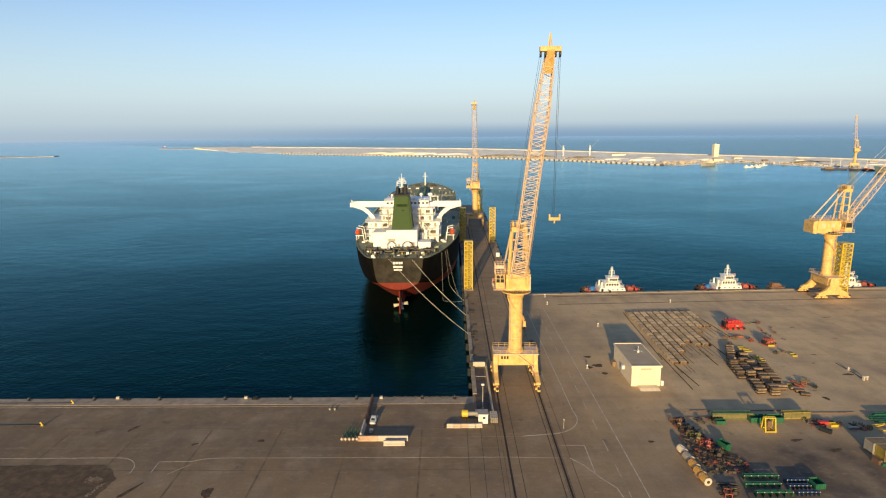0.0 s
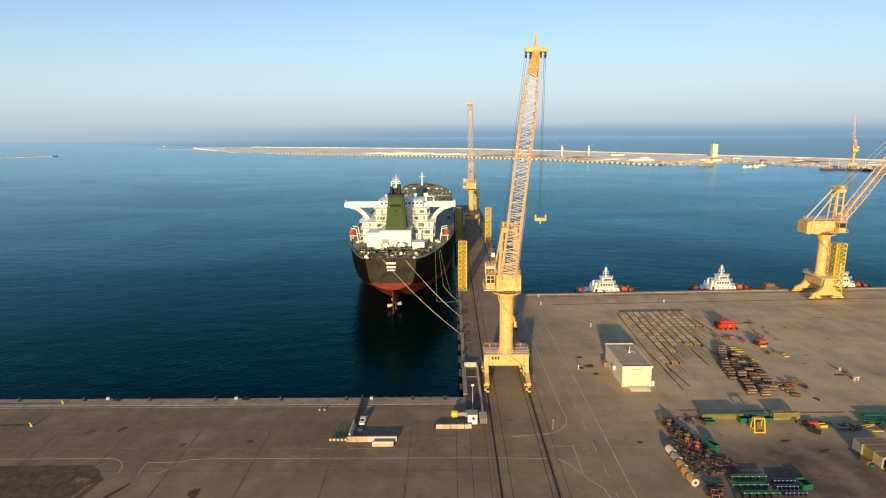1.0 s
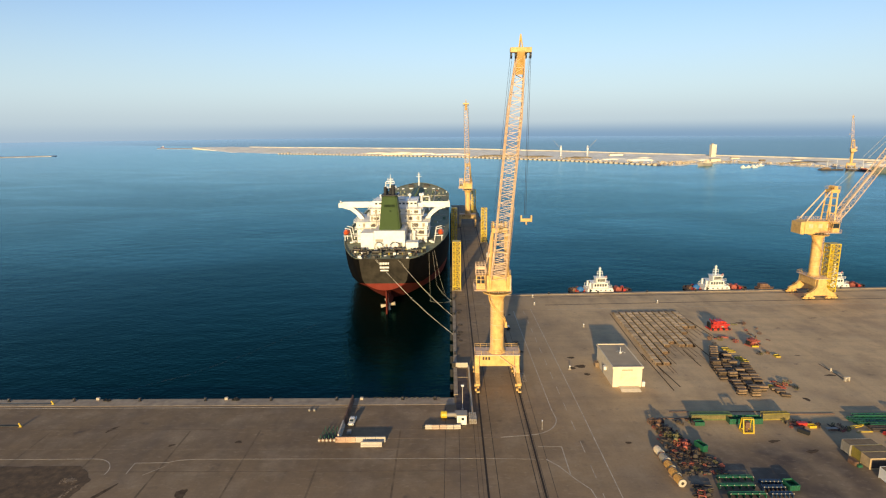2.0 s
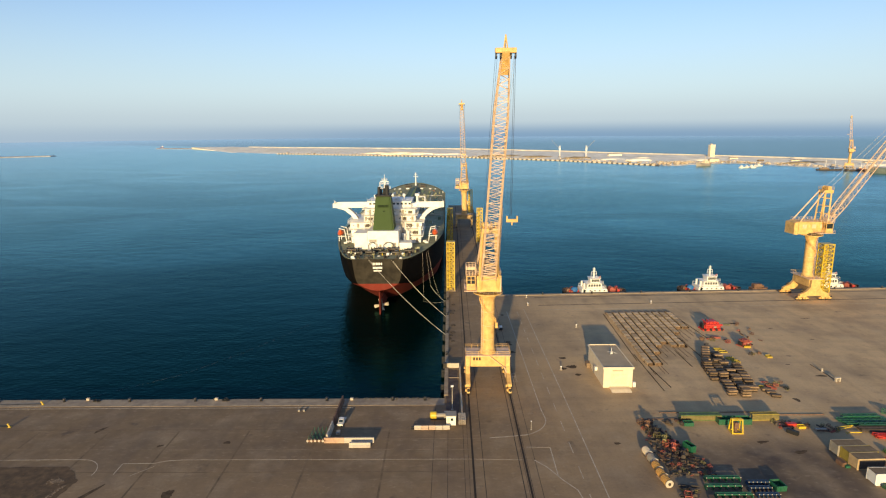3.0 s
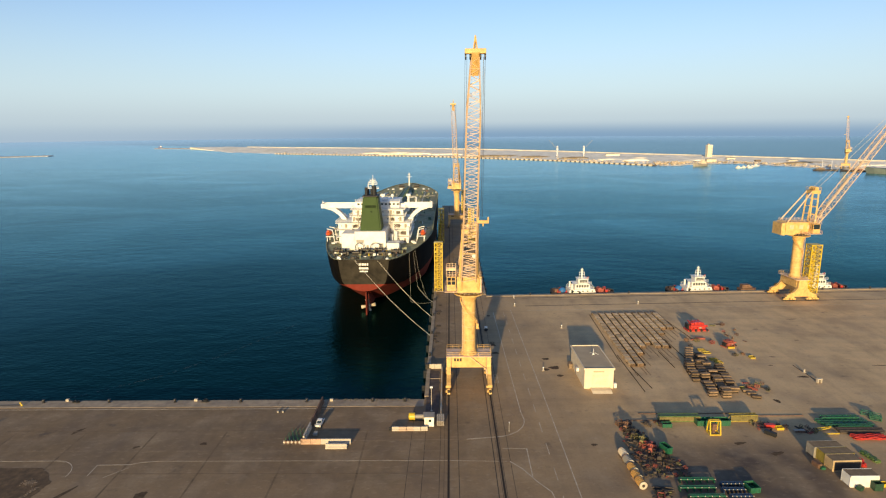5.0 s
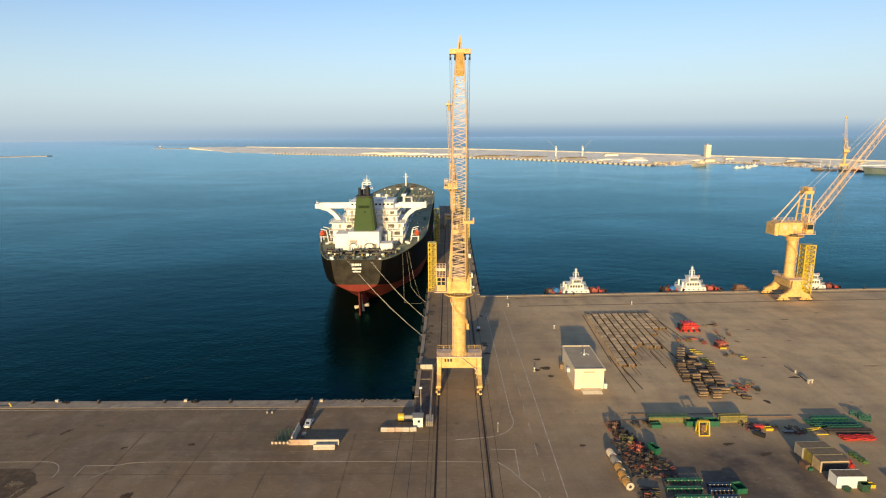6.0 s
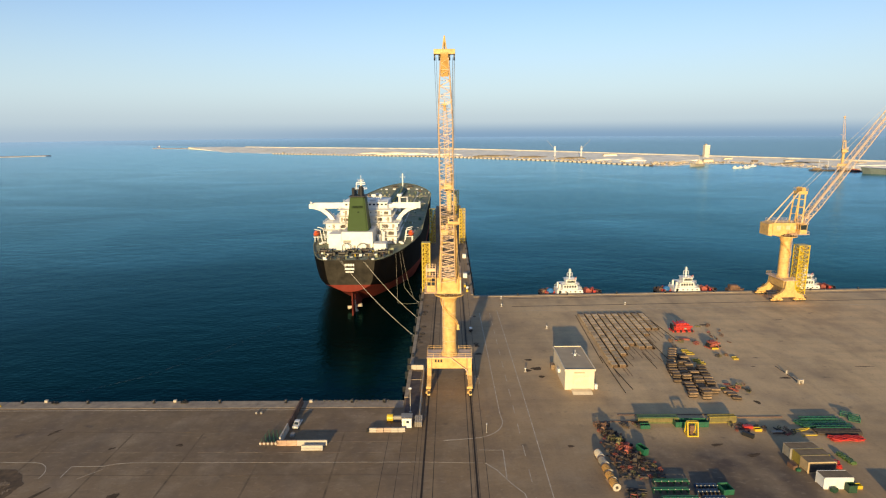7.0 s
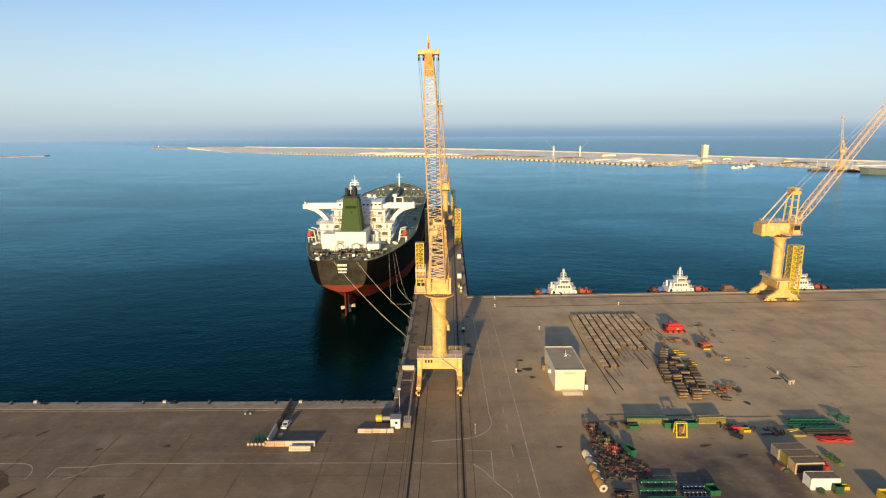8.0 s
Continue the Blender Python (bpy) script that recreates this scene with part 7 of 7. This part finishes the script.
red_machine(pose(97.92, 189.80, 0, 0, 0, 3), 1.2)
small = red_machine(pose(101.69, 174.71, 0, 0, 0, 25), 0.78, RUST_RED)
crate(pose(101.55, 172.82, 0), 2.0, 0.9, 0.4, YELLOW, "yellow timber skid under the red machine")
crate(pose(95.43, 180.93, 0, 0, 0, 80), 0.7, 3.0, 0.5, RUST_RED, "red rusty beam on the yard")
for i in range(4):
    x, y = ((108.13, 193.25), (110.52, 188.96), (105.82, 180.56), (108.76, 178.41))[i]
    o = copy_thing(kinds[i % len(kinds)], pose(x, y, 0, 0, 0, 40 * i))
    o.scale = (0.45, 0.45, 0.45)


# ---- old tyres and cleats at the edge of the near quay ----
def old_tyre(m):
    t = thing("tyre", m, "worn black tyre lying at the quay edge", "tyre", "loose tyres")
    b = B()
    n = 14
    for i in range(n):
        a0, a1 = 2 * math.pi * i / n, 2 * math.pi * (i + 1) / n
        tube(b, (0.42 * math.cos(a0), 0.42 * math.sin(a0), 0.16), (0.42 * math.cos(a1), 0.42 * math.sin(a1), 0.16), 0.16, seg=8)
    part("casing", b, TYRE, t, smooth=True)
    return t


tyre = old_tyre(pose(-81.3, 138.7, 0.06))
for x, y, z in ((-80.3, 138.5, 0.06), (-48.4, 138.5, 0.06), (-47.5, 138.4, 0.06), (-47.9, 138.45, 0.38)):
    copy_thing(tyre, pose(x, y, z, 0, 0, 20 * x))
cleat = None
for k in range(13):
    x = -12.6 + 1.35 * k
    m = pose(x, near_y(x) - 0.35, 0.06)
    if cleat is None:
        b = tube(B(), (0, 0, 0), (0, 0, 0.3), 0.12, seg=8)
        tube(b, (-0.32, 0, 0.3), (0.32, 0, 0.3), 0.1, seg=8)
        cleat = solid("cleat", b, STEEL, "small dark steel cleat on the quay edge", "cleat", "", "quay cleats", False, m)
    else:
        copy_thing(cleat, m)

# ---- a trestle, a stub post and a float left standing on the open paving ----
t = thing("trestle", pose(112.95, 147.37, 0, 0, 0, 12), "small white concrete trestle on the open yard", "trestle")
for x in (-0.55, 0.55):
    part("leg", box(B(), x - 0.16, x + 0.16, -0.3, 0.3, 0, 0.9, 0.03), PALE, t)
part("cap", box(B(), -0.75, 0.75, -0.34, 0.34, 0.902, 1.2, 0.04), PALE, t)
b = tube(B(), (0, 0, 0), (0, 0, 1.0), 0.24, 0.2, 10)
box(b, -0.35, 0.35, -0.35, 0.35, 0, 0.15, 0.02)
solid("stub_post", b, PALE, "short white stub post on the open yard", "post", m=pose(112.92, 153.92, 0))
solid("steel_pole", tube(B(), (112.7, 159.0, 0.09), (113.0, 148.4, 0.09), 0.09, seg=8), RUST_DARK, "dark steel pole lying on the open yard", "pole")
b = ball(B(), (0, 0, 0.5), 0.5, 1.3, 1.0, 1.0, 12)
tube(b, (-0.75, 0, 0.5), (0.75, 0, 0.5), 0.12, seg=8)
solid("rubber_float", b, TYRE, "black rubber float lying on the quay paving", "float", smooth=True, m=pose(26.78, 189.86, 0, 0, 0, 20))

# ---- harbour tugs ----
def tug(m):
    t = thing("tug_boat", m, "white harbour tug with red deck moored behind the quay", "tug boat", "harbour tugs")
    b = B()
    outline_t = [(-13, -2.2), (-12, -3.8), (-9, -4.6), (8, -4.6), (11, -3.6), (13, -1.2), (13.4, 0), (13, 1.2), (11, 3.6), (8, 4.6), (-9, 4.6), (-12, 3.8), (-13, 2.2)]
    prism(b, outline_t, "z", -1.2, 1.7)
    bmesh.ops.bevel(b, geom=[e for e in b.edges if abs(e.verts[0].co.z - e.verts[1].co.z) < 0.01], offset=0.15, segments=1, affect="EDGES")
    part("hull", b, HULL, t)
    b = B()
    prism(b, [(x * 0.95, y * 0.93) for x, y in outline_t], "z", 1.702, 1.85)
    part("deck", b, RUST_RED, t)
    b = B()
    for (ax, ay), (bx, by) in zip(outline_t, outline_t[1:] + outline_t[:1]):
        beam(b, (ax, ay, 2.1), (bx, by, 2.1), 0.3, 0.8)
    part("bulwark", b, RUST_DARK, t)
    r = random.Random(3)
    for k in range(16):                       # ropes, lockers and drums on the open decks
        x = r.uniform(5.6, 11.6) if k % 2 else r.uniform(-11.6, -7.0)
        y, s = r.uniform(-2.6, 2.6), r.uniform(0.25, 0.6)
        part("deck_gear", box(B(), x - s, x + s, y - s * 0.7, y + s * 0.7, 1.852, 2.2 + r.uniform(0.2, 1.3), 0.06), (RED, RUST_RED, RED, RUST_DARK, RUST)[k % 5], t)
    for k in range(9):
        x = -9 + 2.2 * k
        part("tyre_fender", tube(B(), (x, -4.75, 1.2), (x, -4.95, 1.2), 0.55, seg=12), TYRE, t)
    b = B()
    prism(b, [(-6.3, 1.852), (-6.1, 3.7), (4.4, 3.7), (5.0, 1.852)], "y", -3.2, 3.2)
    house = part("deck_house", b, WHITE, t)
    pieces("porthole", [(-4.9 + 2.0 * k, -4.3 + 2.0 * k, -3.24, -3.18, 2.7, 3.2) for k in range(5)], GLASS, house)
    b = B()
    prism(b, [(-3.8, 3.72), (-3.5, 5.9), (2.3, 5.9), (2.7, 3.72)], "y", -2.4, 2.4)
    upper = part("upper_house", b, WHITE, t)
    pieces("window", [(-3.2 + 1.1 * k, -2.45 + 1.1 * k, -2.45, -2.38, 4.35, 5.45) for k in range(5)], GLASS, upper)
    part("house_band", box(B(), -6.2, 4.7, -3.24, -3.21, 1.9, 2.3), HULL, t)
    b = B()
    prism(b, [(-2.1, 5.93), (-2.4, 7.7), (1.8, 7.7), (1.5, 5.93)], "y", -1.9, 1.9)
    wheel = part("wheelhouse", b, WHITE, t)
    pieces("window", [(-1.75 + 0.64 * k, -1.2 + 0.64 * k, -1.95, -1.88, 6.35, 7.45) for k in range(5)], GLASS, wheel)
    b = B()
    handrail(b, [(-5.9, -3.0, 3.7), (4.2, -3.0, 3.7), (4.2, 3.0, 3.7), (-5.9, 3.0, 3.7)], 1.0, 1.5)
    handrail(b, [(-4.1, -2.8, 5.92), (2.9, -2.8, 5.92)], 1.0, 1.4)
    handrail(b, [(-2.5, -2.2, 7.84), (1.9, -2.2, 7.84)], 0.8, 1.2)
    part("railing", b, WHITE, t)
    part("wheelhouse_roof", box(B(), -2.6, 2.0, -2.3, 2.3, 7.702, 7.84), WHITE, t)
    part("bridge_deck", box(B(), -4.4, 3.2, -2.9, 2.9, 5.902, 5.92), WHITE, t)
    part("doorway", box(B(), -5.5, -4.7, -3.25, -3.21, 1.95, 3.5), GLASS, house)
    part("fire_monitor", tube(B(), (1.2, -1.6, 7.84), (2.0, -1.6, 8.8), 0.16, seg=8), RED, t)
    b = B()
    tube(b, (-0.4, 0, 7.84), (-0.4, 0, 12.2), 0.4, 0.16, 8)
    box(b, -1.3, 0.5, -0.3, 0.3, 10.3, 10.5)
    box(b, -1.0, 0.2, -0.2, 0.2, 11.4, 11.6)
    box(b, -1.6, 0.8, -0.2, 0.2, 9.3, 9.42)
    for x in (-1.5, 0.7):
        tube(b, (x, 0, 7.84), (x, 0, 10.4), 0.07, seg=6)
    ball(b, (-0.4, 0, 10.8), 0.45)
    part("mast", b, WHITE, t)
    for y in (-1.9, 1.9):
        b = B()
        tube(b, (-4.9, y, 3.7), (-4.9, y, 6.0), 0.42, seg=12)
        part("funnel", b, WHITE, t, smooth=True)
    b = B()
    ball(b, (-8.6, -0.6, 2.8), 1.3, 1.2, 1, 1)
    part("tarpaulin", b, BLUE, t, "blue tarpaulin cover", smooth=True)
    b = B()
    tube(b, (-11.2, -1.2, 2.7), (-11.2, 1.2, 2.7), 0.8, seg=12)
    box(b, -12.3, -10.4, -1.6, 1.6, 1.86, 2.3)
    part("bow_winch", b, RUST, t)
    b = B()
    tube(b, (7.2, -1.4, 2.9), (7.2, 1.4, 2.9), 0.9, seg=12)
    box(b, 6.2, 8.4, -1.8, 1.8, 1.86, 2.4)
    beam(b, (9.4, -1.5, 1.9), (9.4, -1.5, 3.4), 0.3), beam(b, (9.4, 1.5, 1.9), (9.4, 1.5, 3.4), 0.3), beam(b, (9.4, -1.5, 3.4), (9.4, 1.5, 3.4), 0.3)
    box(b, 10.2, 11.6, -1.2, 1.2, 1.86, 2.6, 0.1)
    part("towing_gear", b, RUST_RED, t)
    return t


t0 = tug(pose(71.0, quay_y(71) + 5.5, SEA - 0.5, 0, 0, 2.4))
copy_thing(t0, pose(120.6, quay_y(120) + 5.5, SEA - 0.5, 0, 0, 2.4))
copy_thing(t0, pose(172.3, quay_y(172) + 5.5, SEA - 0.5, 0, 0, 2.4))
b = B()
prism(b, [(-3.4, -1.6), (2.6, -1.6), (4.0, 0), (2.6, 1.6), (-3.4, 1.6)], "z", -3.6, -0.6)
box(b, -2.6, 0.8, -1.2, 1.2, -0.6, 1.0, 0.1)
box(b, 1.2, 2.0, -0.5, 0.5, -0.6, 0.2, 0.05)
solid("work_boat", b, RUST, "small rusty brown work boat behind the quay", "boat", "", "", False, pose(140.8, quay_y(140) + 3.2, SEA + 3.0, 0, 0, 2.4))

# ---- the far spit with its breakwater ----
def shore(name, front, back, z_front, z_back, mat, label, rough=1.2, seed=2, steps=6, category="land", shape=2.0):
    """A low strip of land between two shore lines, with an uneven top."""
    r = random.Random(seed)
    b = B()
    def dense(line):
        out = []
        for (ax, ay), (bx, by) in zip(line, line[1:]):
            n = max(1, int(math.hypot(bx - ax, by - ay) / 14))
            out += [(ax + (bx - ax) * i / n, ay + (by - ay) * i / n) for i in range(n)]
        return out + [line[-1]]
    f = dense(front)
    # resample the back line to the same count
    bl = dense(back)
    bk = [bl[round(i * (len(bl) - 1) / (len(f) - 1))] for i in range(len(f))]
    grid = []
    for (fx, fy), (bx, by) in zip(f, bk):
        row = [b.verts.new((fx + r.uniform(-1, 1), fy - 3, SEA - 2)), b.verts.new((fx, fy, z_front + r.uniform(-.3, .3)))]
        for j in range(1, steps):
            k = j / steps
            row.append(b.verts.new((fx + (bx - fx) * k, fy + (by - fy) * k, z_front + (z_back - z_front) * k ** shape + noise.noise((fx * 0.03, fy * 0.03, k * 21)) * rough)))
        row.append(b.verts.new((bx, by, z_back + r.uniform(-.4, .4))))
        row.append(b.verts.new((bx, by + 10, SEA - 2)))
        grid.append(row)
    for r0, r1 in zip(grid, grid[1:]):
        for i in range(len(r0) - 1):
            b.faces.new((r0[i], r0[i + 1], r1[i + 1], r1[i]))
    for row in (grid[0], grid[-1]):
        b.faces.new(row)
    bmesh.ops.recalc_face_normals(b, faces=b.faces)
    return solid(name, b, mat, label, category, "structure", smooth=True)


FRONT = [(-785, 2038), (-669, 1870), (-472, 1729), (17, 1456), (249, 1257), (397, 1070), (429, 1062), (456, 1087), (501, 1109), (563, 1111), (593, 1065), (624, 1002), (665, 909), (771, 833), (950, 700), (1414, 399)]
BACK = [(-943, 2242), (-842, 2268), (-713, 2208), (-571, 2117), (-273, 1988), (83, 1820), (325, 1595), (434, 1454), (558, 1323), (689, 1182), (779, 1067), (894, 944), (1056, 774), (1478, 446)]
shore("ground_spit", FRONT, BACK, -2.1, 4.2, SAND, "low pale sandy spit across the harbour", 2.2, 2, 30, "land", 0.75)
shore("ground_mole", [(-1094, 2276), (-902, 2223), (-662, 2081)], [(-1099, 2302), (-907, 2253), (-658, 2113)], -0.9, 0.6, ROCK, "thin pale rock mole at the tip of the spit", 0.4, 3, 2)
shore("ground_breakwater", [(-2063, 959), (-1199, 1597), (-1098, 1668)], [(-2080, 998), (-1216, 1629), (-1095, 1684)], -0.6, 0.5, ROCK, "low grey rock breakwater", 0.6, 4, 3)
# crest wall along the seaward side
b = B()
for p, q in zip(BACK[2:], BACK[3:]):
    d = Vector((q[0] - p[0], q[1] - p[1], 0))
    n = max(1, int(d.length / 25))
    for i in range(n):
        a, c = Vector((*p, 4)) + d * (i / n), Vector((*p, 4)) + d * ((i + 1.0) / n)
        beam(b, a + Vector((0, -4, 0)), c + Vector((0, -4, 0)), 3.8, 4.6)
solid("wall_crest", b, material("crest_wall_concrete", (0.62, 0.55, 0.43), 0.9, var=0.2, scale=0.1, grime=(0.40, 0.31, 0.2), grime_amount=0.5, grime_scale=0.03), "pale concrete crest wall of the outer breakwater", "wall", "structure")
# pale caisson blocks along the inner shore
blk = None
line = [(-470, 1712), (17, 1451), (249, 1252), (396, 1065)]
for p, q in zip(line, line[1:]):
    d = math.hypot(q[0] - p[0], q[1] - p[1])
    n = int(d / 11.6)
    for i in range(n):
        x, y = p[0] + (q[0] - p[0]) * i / n, p[1] + (q[1] - p[1]) * i / n
        a = math.degrees(math.atan2(q[1] - p[1], q[0] - p[0]))
        if blk is None:
            b = B()
            box(b, -2.9, 2.9, -2.5, 1.9, -1.5, 2.3, 0.35)
            blk = solid("caisson_block", b, CREAM, "pale concrete quay block along the far shore", "quay block", "", "far quay blocks", False, pose(x, y, SEA, 0, 0, a))
        else:
            copy_thing(blk, pose(x, y, SEA, 0, 0, a))
# dark strip behind the blocks stands in for the shade in their gaps
b = B()
for p, q in zip(line, line[1:]):
    beam(b, (p[0], p[1] + 2.2, SEA + 1.0), (q[0], q[1] + 2.2, SEA + 1.0), 2.4, 2.0)
solid("shade_strip_shore", b, material("block_gap_shade", (0.10, 0.085, 0.07), 0.9, var=0.3, scale=0.3), "dark strip standing in for the shade between the pale blocks", "wall", "structure")
# heaps of sand and dark scrub
def mound(m, sx, sy, h, mat, label, seed):
    r = random.Random(seed)
    b = B()
    bmesh.ops.create_icosphere(b, subdivisions=3, radius=1.0)
    for v in b.verts:
        k = 1 + 0.25 * noise.noise(v.co * 2.2 + Vector((seed, 0, 0)))
        v.co = Vector((v.co.x * sx * k, v.co.y * sy * k, v.co.z * h * k))
    return solid("mound", b, mat, label, "mound", "", "mounds on the spit", True, m)


SPIT_SCRUB = material("spit_scrub", (0.30, 0.23, 0.135), 0.95, var=0.4, scale=0.2, grime=(0.16, 0.12, 0.07), grime_amount=0.6, grime_scale=0.08)
SAND_PALE = material("bright_sand", (0.88, 0.76, 0.57), 0.9, var=0.1, scale=0.05)
for i, (x, y, sx, sy, h, mat) in enumerate(((-111, 1606, 42, 14, 5.5, SAND_PALE), (-55, 1578, 30, 12, 5.0, SAND_PALE), (-176, 1645, 30, 12, 3.5, SAND_PALE), (399, 1194, 22, 12, 4.5, SAND), (429, 1259, 14, 8, 4.0, SAND_PALE),
                                            (-290, 1887, 24, 10, 2.4, SPIT_SCRUB), (-229, 1882, 16, 8, 2.2, SPIT_SCRUB), (140, 1427, 40, 8, 3.2, SPIT_SCRUB), (223, 1371, 30, 8, 3.0, SPIT_SCRUB), (302, 1308, 26, 9, 3.0, SPIT_SCRUB), (360, 1241, 22, 8, 2.6, SAND),
                                            (-464, 1961, 30, 10, 2.0, SPIT_SCRUB), (524, 1181, 26, 8, 3.0, SAND), (672, 1069, 40, 8, 3.0, SPIT_SCRUB), (21, 1548, 36, 10, 3.0, SAND), (738, 986, 40, 9, 3.0, SAND))):
    mound(pose(x, y, 0.3), sx * 1.25, sy * 1.25, h * 1.15, mat, "low mound of pale sand on the spit" if mat is not SPIT_SCRUB else "dark scrubby mound on the spit", i)


rnd = random.Random(77)
b = B()
for i in range(620):                     # rubble, tracks and small dark things across the spit
    k = rnd.random()
    a = rnd.choice(list(zip(FRONT[2:12], FRONT[3:13])))
    fx, fy = a[0][0] + (a[1][0] - a[0][0]) * k, a[0][1] + (a[1][1] - a[0][1]) * k
    d = 8 + 90 * rnd.random() ** 1.4
    s = rnd.uniform(0.3, 0.9)
    x, y = fx + d * 0.25, fy + d
    box(b, x - s * rnd.uniform(1, 4), x + s * rnd.uniform(1, 4), y - s, y + s, -0.6, 0.6 + s * rnd.uniform(0.3, 1.0))
solid("rubble", b, material("spit_rubble", (0.42, 0.33, 0.22), 0.9, var=0.3, scale=0.2, island=0.6), "scattered rubble and low heaps on the spit", "rubble", "stuff")


def white_tower(m):
    t = thing("control_tower", m, "tall plain cream block tower on the spit", "tower")
    b = B()
    box(b, -4.4, 4.4, -4.4, 4.4, -2, 22.5, 0.2)
    part("shaft", b, CREAM, t)
    b = B()
    box(b, -4.6, 4.6, -4.6, 4.6, 22.55, 23.4)
    part("roof", b, WHITE, t)
    b = B()
    box(b, -4.2, -1.0, -4, 0, 23.45, 25.4, 0.2)
    part("roof_hut", b, ROOF, t)
    pieces("window", [(2.6, 3.4, -4.46, -4.38, z, z + 1.6) for z in (6.0, 11.0, 16.0)], GLASS, t)
    return t


white_tower(pose(576, 1262, 2.0, 0, 0, 3)).scale = (1.17, 1.17, 1.15)
for x, y, sx, sy, sz, mat, lab in ((592, 1198, 16, 8, 4.5, CREAM, "low cream shed on the spit"), (533, 1155, 18, 9, 4.5, CREAM, "low cream shed near the far berth"), (401, 1367, 30, 12, 6, SAND_PALE, "pale walled block on the spit"), (666, 1109, 20, 8, 4, CREAM, "low cream shed on the spit"),
                                   (792, 981, 26, 9, 4.5, WHITE, "low white shed on the spit"), (745, 1031, 14, 8, 4, CREAM, "low cream shed on the spit"), (612, 1131, 10, 6, 3.2, TIMBER, "small dark hut on the spit"), (834, 912, 18, 8, 4, WHITE, "low white shed on the spit")):
    t = thing("shed", pose(x, y, 0.0), lab, "shed", "far sheds")
    b = B()
    box(b, -sx / 2, sx / 2, -sy / 2, sy / 2, -1, sz)
    part("wall", b, mat, t)
    b = B()
    prism(b, [(-sy / 2 - 0.4, sz), (sy / 2 + 0.4, sz), (0, sz + 1.0)], "x", -sx / 2 - 0.4, sx / 2 + 0.4)
    part("roof", b, ROOF, t)


def mast_crane(m, jib):
    t = thing("mast_crane", m, "slim white lattice crane far away on the spit", "crane", "far cranes")
    chords, lace = [B() for _ in range(4)], B()
    lattice(chords, lace, (0, 0, 0), (0, 0, 21), 1.8, 1.8, 1.8, 1.8, 9, (1, 0, 0), (0, 1, 0), 0.35, 0.2)
    for c in chords:
        part("chord", c, WHITE, t)
    part("lacing", lace, WHITE, t)
    b = B()
    beam(b, (0, 0, 15), (jib * 16, 0, 32), 0.4)
    part("jib", b, GREY, t)
    b = B()
    box(b, -1.6, 1.6, -1.6, 1.6, 13.5, 16.5, 0.2)
    part("cab", b, WHITE, t)
    b = B()
    box(b, -2.5, 2.5, -2.5, 2.5, -1, 1.4, 0.1)
    part("base", b, GREY, t)
    return t


mast_crane(pose(274, 1365, 0.6), -1).scale = (1.2, 1.2, 1.2)
mast_crane(pose(333, 1357, 0.6), 1).scale = (1.2, 1.2, 1.2)
copy_thing(crane_a, pose(644, 930, 0.0, 0, 0, 152)).scale = (1.02, 1.0, 1.02)


def vessel(m, length, beam_w, hull_h, hull_mat, house_mat, label, masts=1, house=0.11, mast_mat=None):
    t = thing("moored_vessel", m, label, "boat", "far boats")
    b = B()
    L, W = length / 2, beam_w / 2
    ol = [(-L, -W * 0.7), (-L * 0.8, -W), (L * 0.45, -W), (L * 0.8, -W * 0.55), (L, 0), (L * 0.8, W * 0.55), (L * 0.45, W), (-L * 0.8, W), (-L, W * 0.7)]
    lo = [b.verts.new((x * 0.93, y * 0.85, -0.8)) for x, y in ol]
    hi = [b.verts.new((x, y, hull_h + max(0, x / L) ** 2 * hull_h * 0.5)) for x, y in ol]
    b.faces.new(hi), b.faces.new(lo)
    for k in range(len(ol)):
        b.faces.new((lo[k], lo[(k + 1) % len(ol)], hi[(k + 1) % len(ol)], hi[k]))
    bmesh.ops.recalc_face_normals(b, faces=b.faces)
    part("hull", b, hull_mat, t)
    b = B()
    box(b, -L * 0.75, -L * 0.05, -W * 0.7, W * 0.7, hull_h, hull_h + length * house, 0.15)
    part("deck_house", b, house_mat, t)
    b = B()
    box(b, -L * 0.55, -L * 0.2, -W * 0.5, W * 0.5, hull_h + length * house + 0.02, hull_h + length * house * 1.75, 0.1)
    part("wheelhouse", b, house_mat, t)
    for k in range(masts):
        b = B()
        x = -L * 0.3 + L * 0.7 * k
        tube(b, (x, 0, hull_h), (x, 0, hull_h + length * 0.42), length * 0.008, seg=6)
        part("mast", b, mast_mat or house_mat, t)
    return t


vessel(pose(468, 1052, SEA, 0, 0, 205), 34, 9, 4.2, GREY, CREAM, "grey coaster with cream deckhouse at the far berth", 1)
for i, (x, y, l, a) in enumerate(((510, 994, 14, 10), (522, 1001, 12, 25), (535, 1010, 14, 15), (547, 1022, 11, 30), (562, 1038, 14, 20), (528, 994, 10, 5))):
    vessel(pose(x, y, SEA, 0, 0, a), l, 4.2, 1.6, WHITE, WHITE, "small white motor boat in the far basin", 0)
vessel(pose(612, 927, SEA, 0, 0, -20), 36, 8, 1.7, RUST_DARK, RUST_BROWN, "dark fishing dhow with masts at the far quay", 2, 0.045, WHITE)
vessel(pose(642, 908, SEA, 0, 0, 150), 34, 10, 1.8, RUST_DARK, RUST_RED, "dark barge at the far quay", 1, 0.04, WHITE)
vessel(pose(676, 838, SEA, 0, 0, 146), 110, 20, 6.5, HULLGREY, HULLGREY, "long grey-green ship at the far quay", 1, 0.06)
vessel(pose(-1173, 2494, SEA, 0, 0, 180), 17, 5, 1.6, RUST_RED, WHITE, "small white and orange ship beyond the mole", 1)
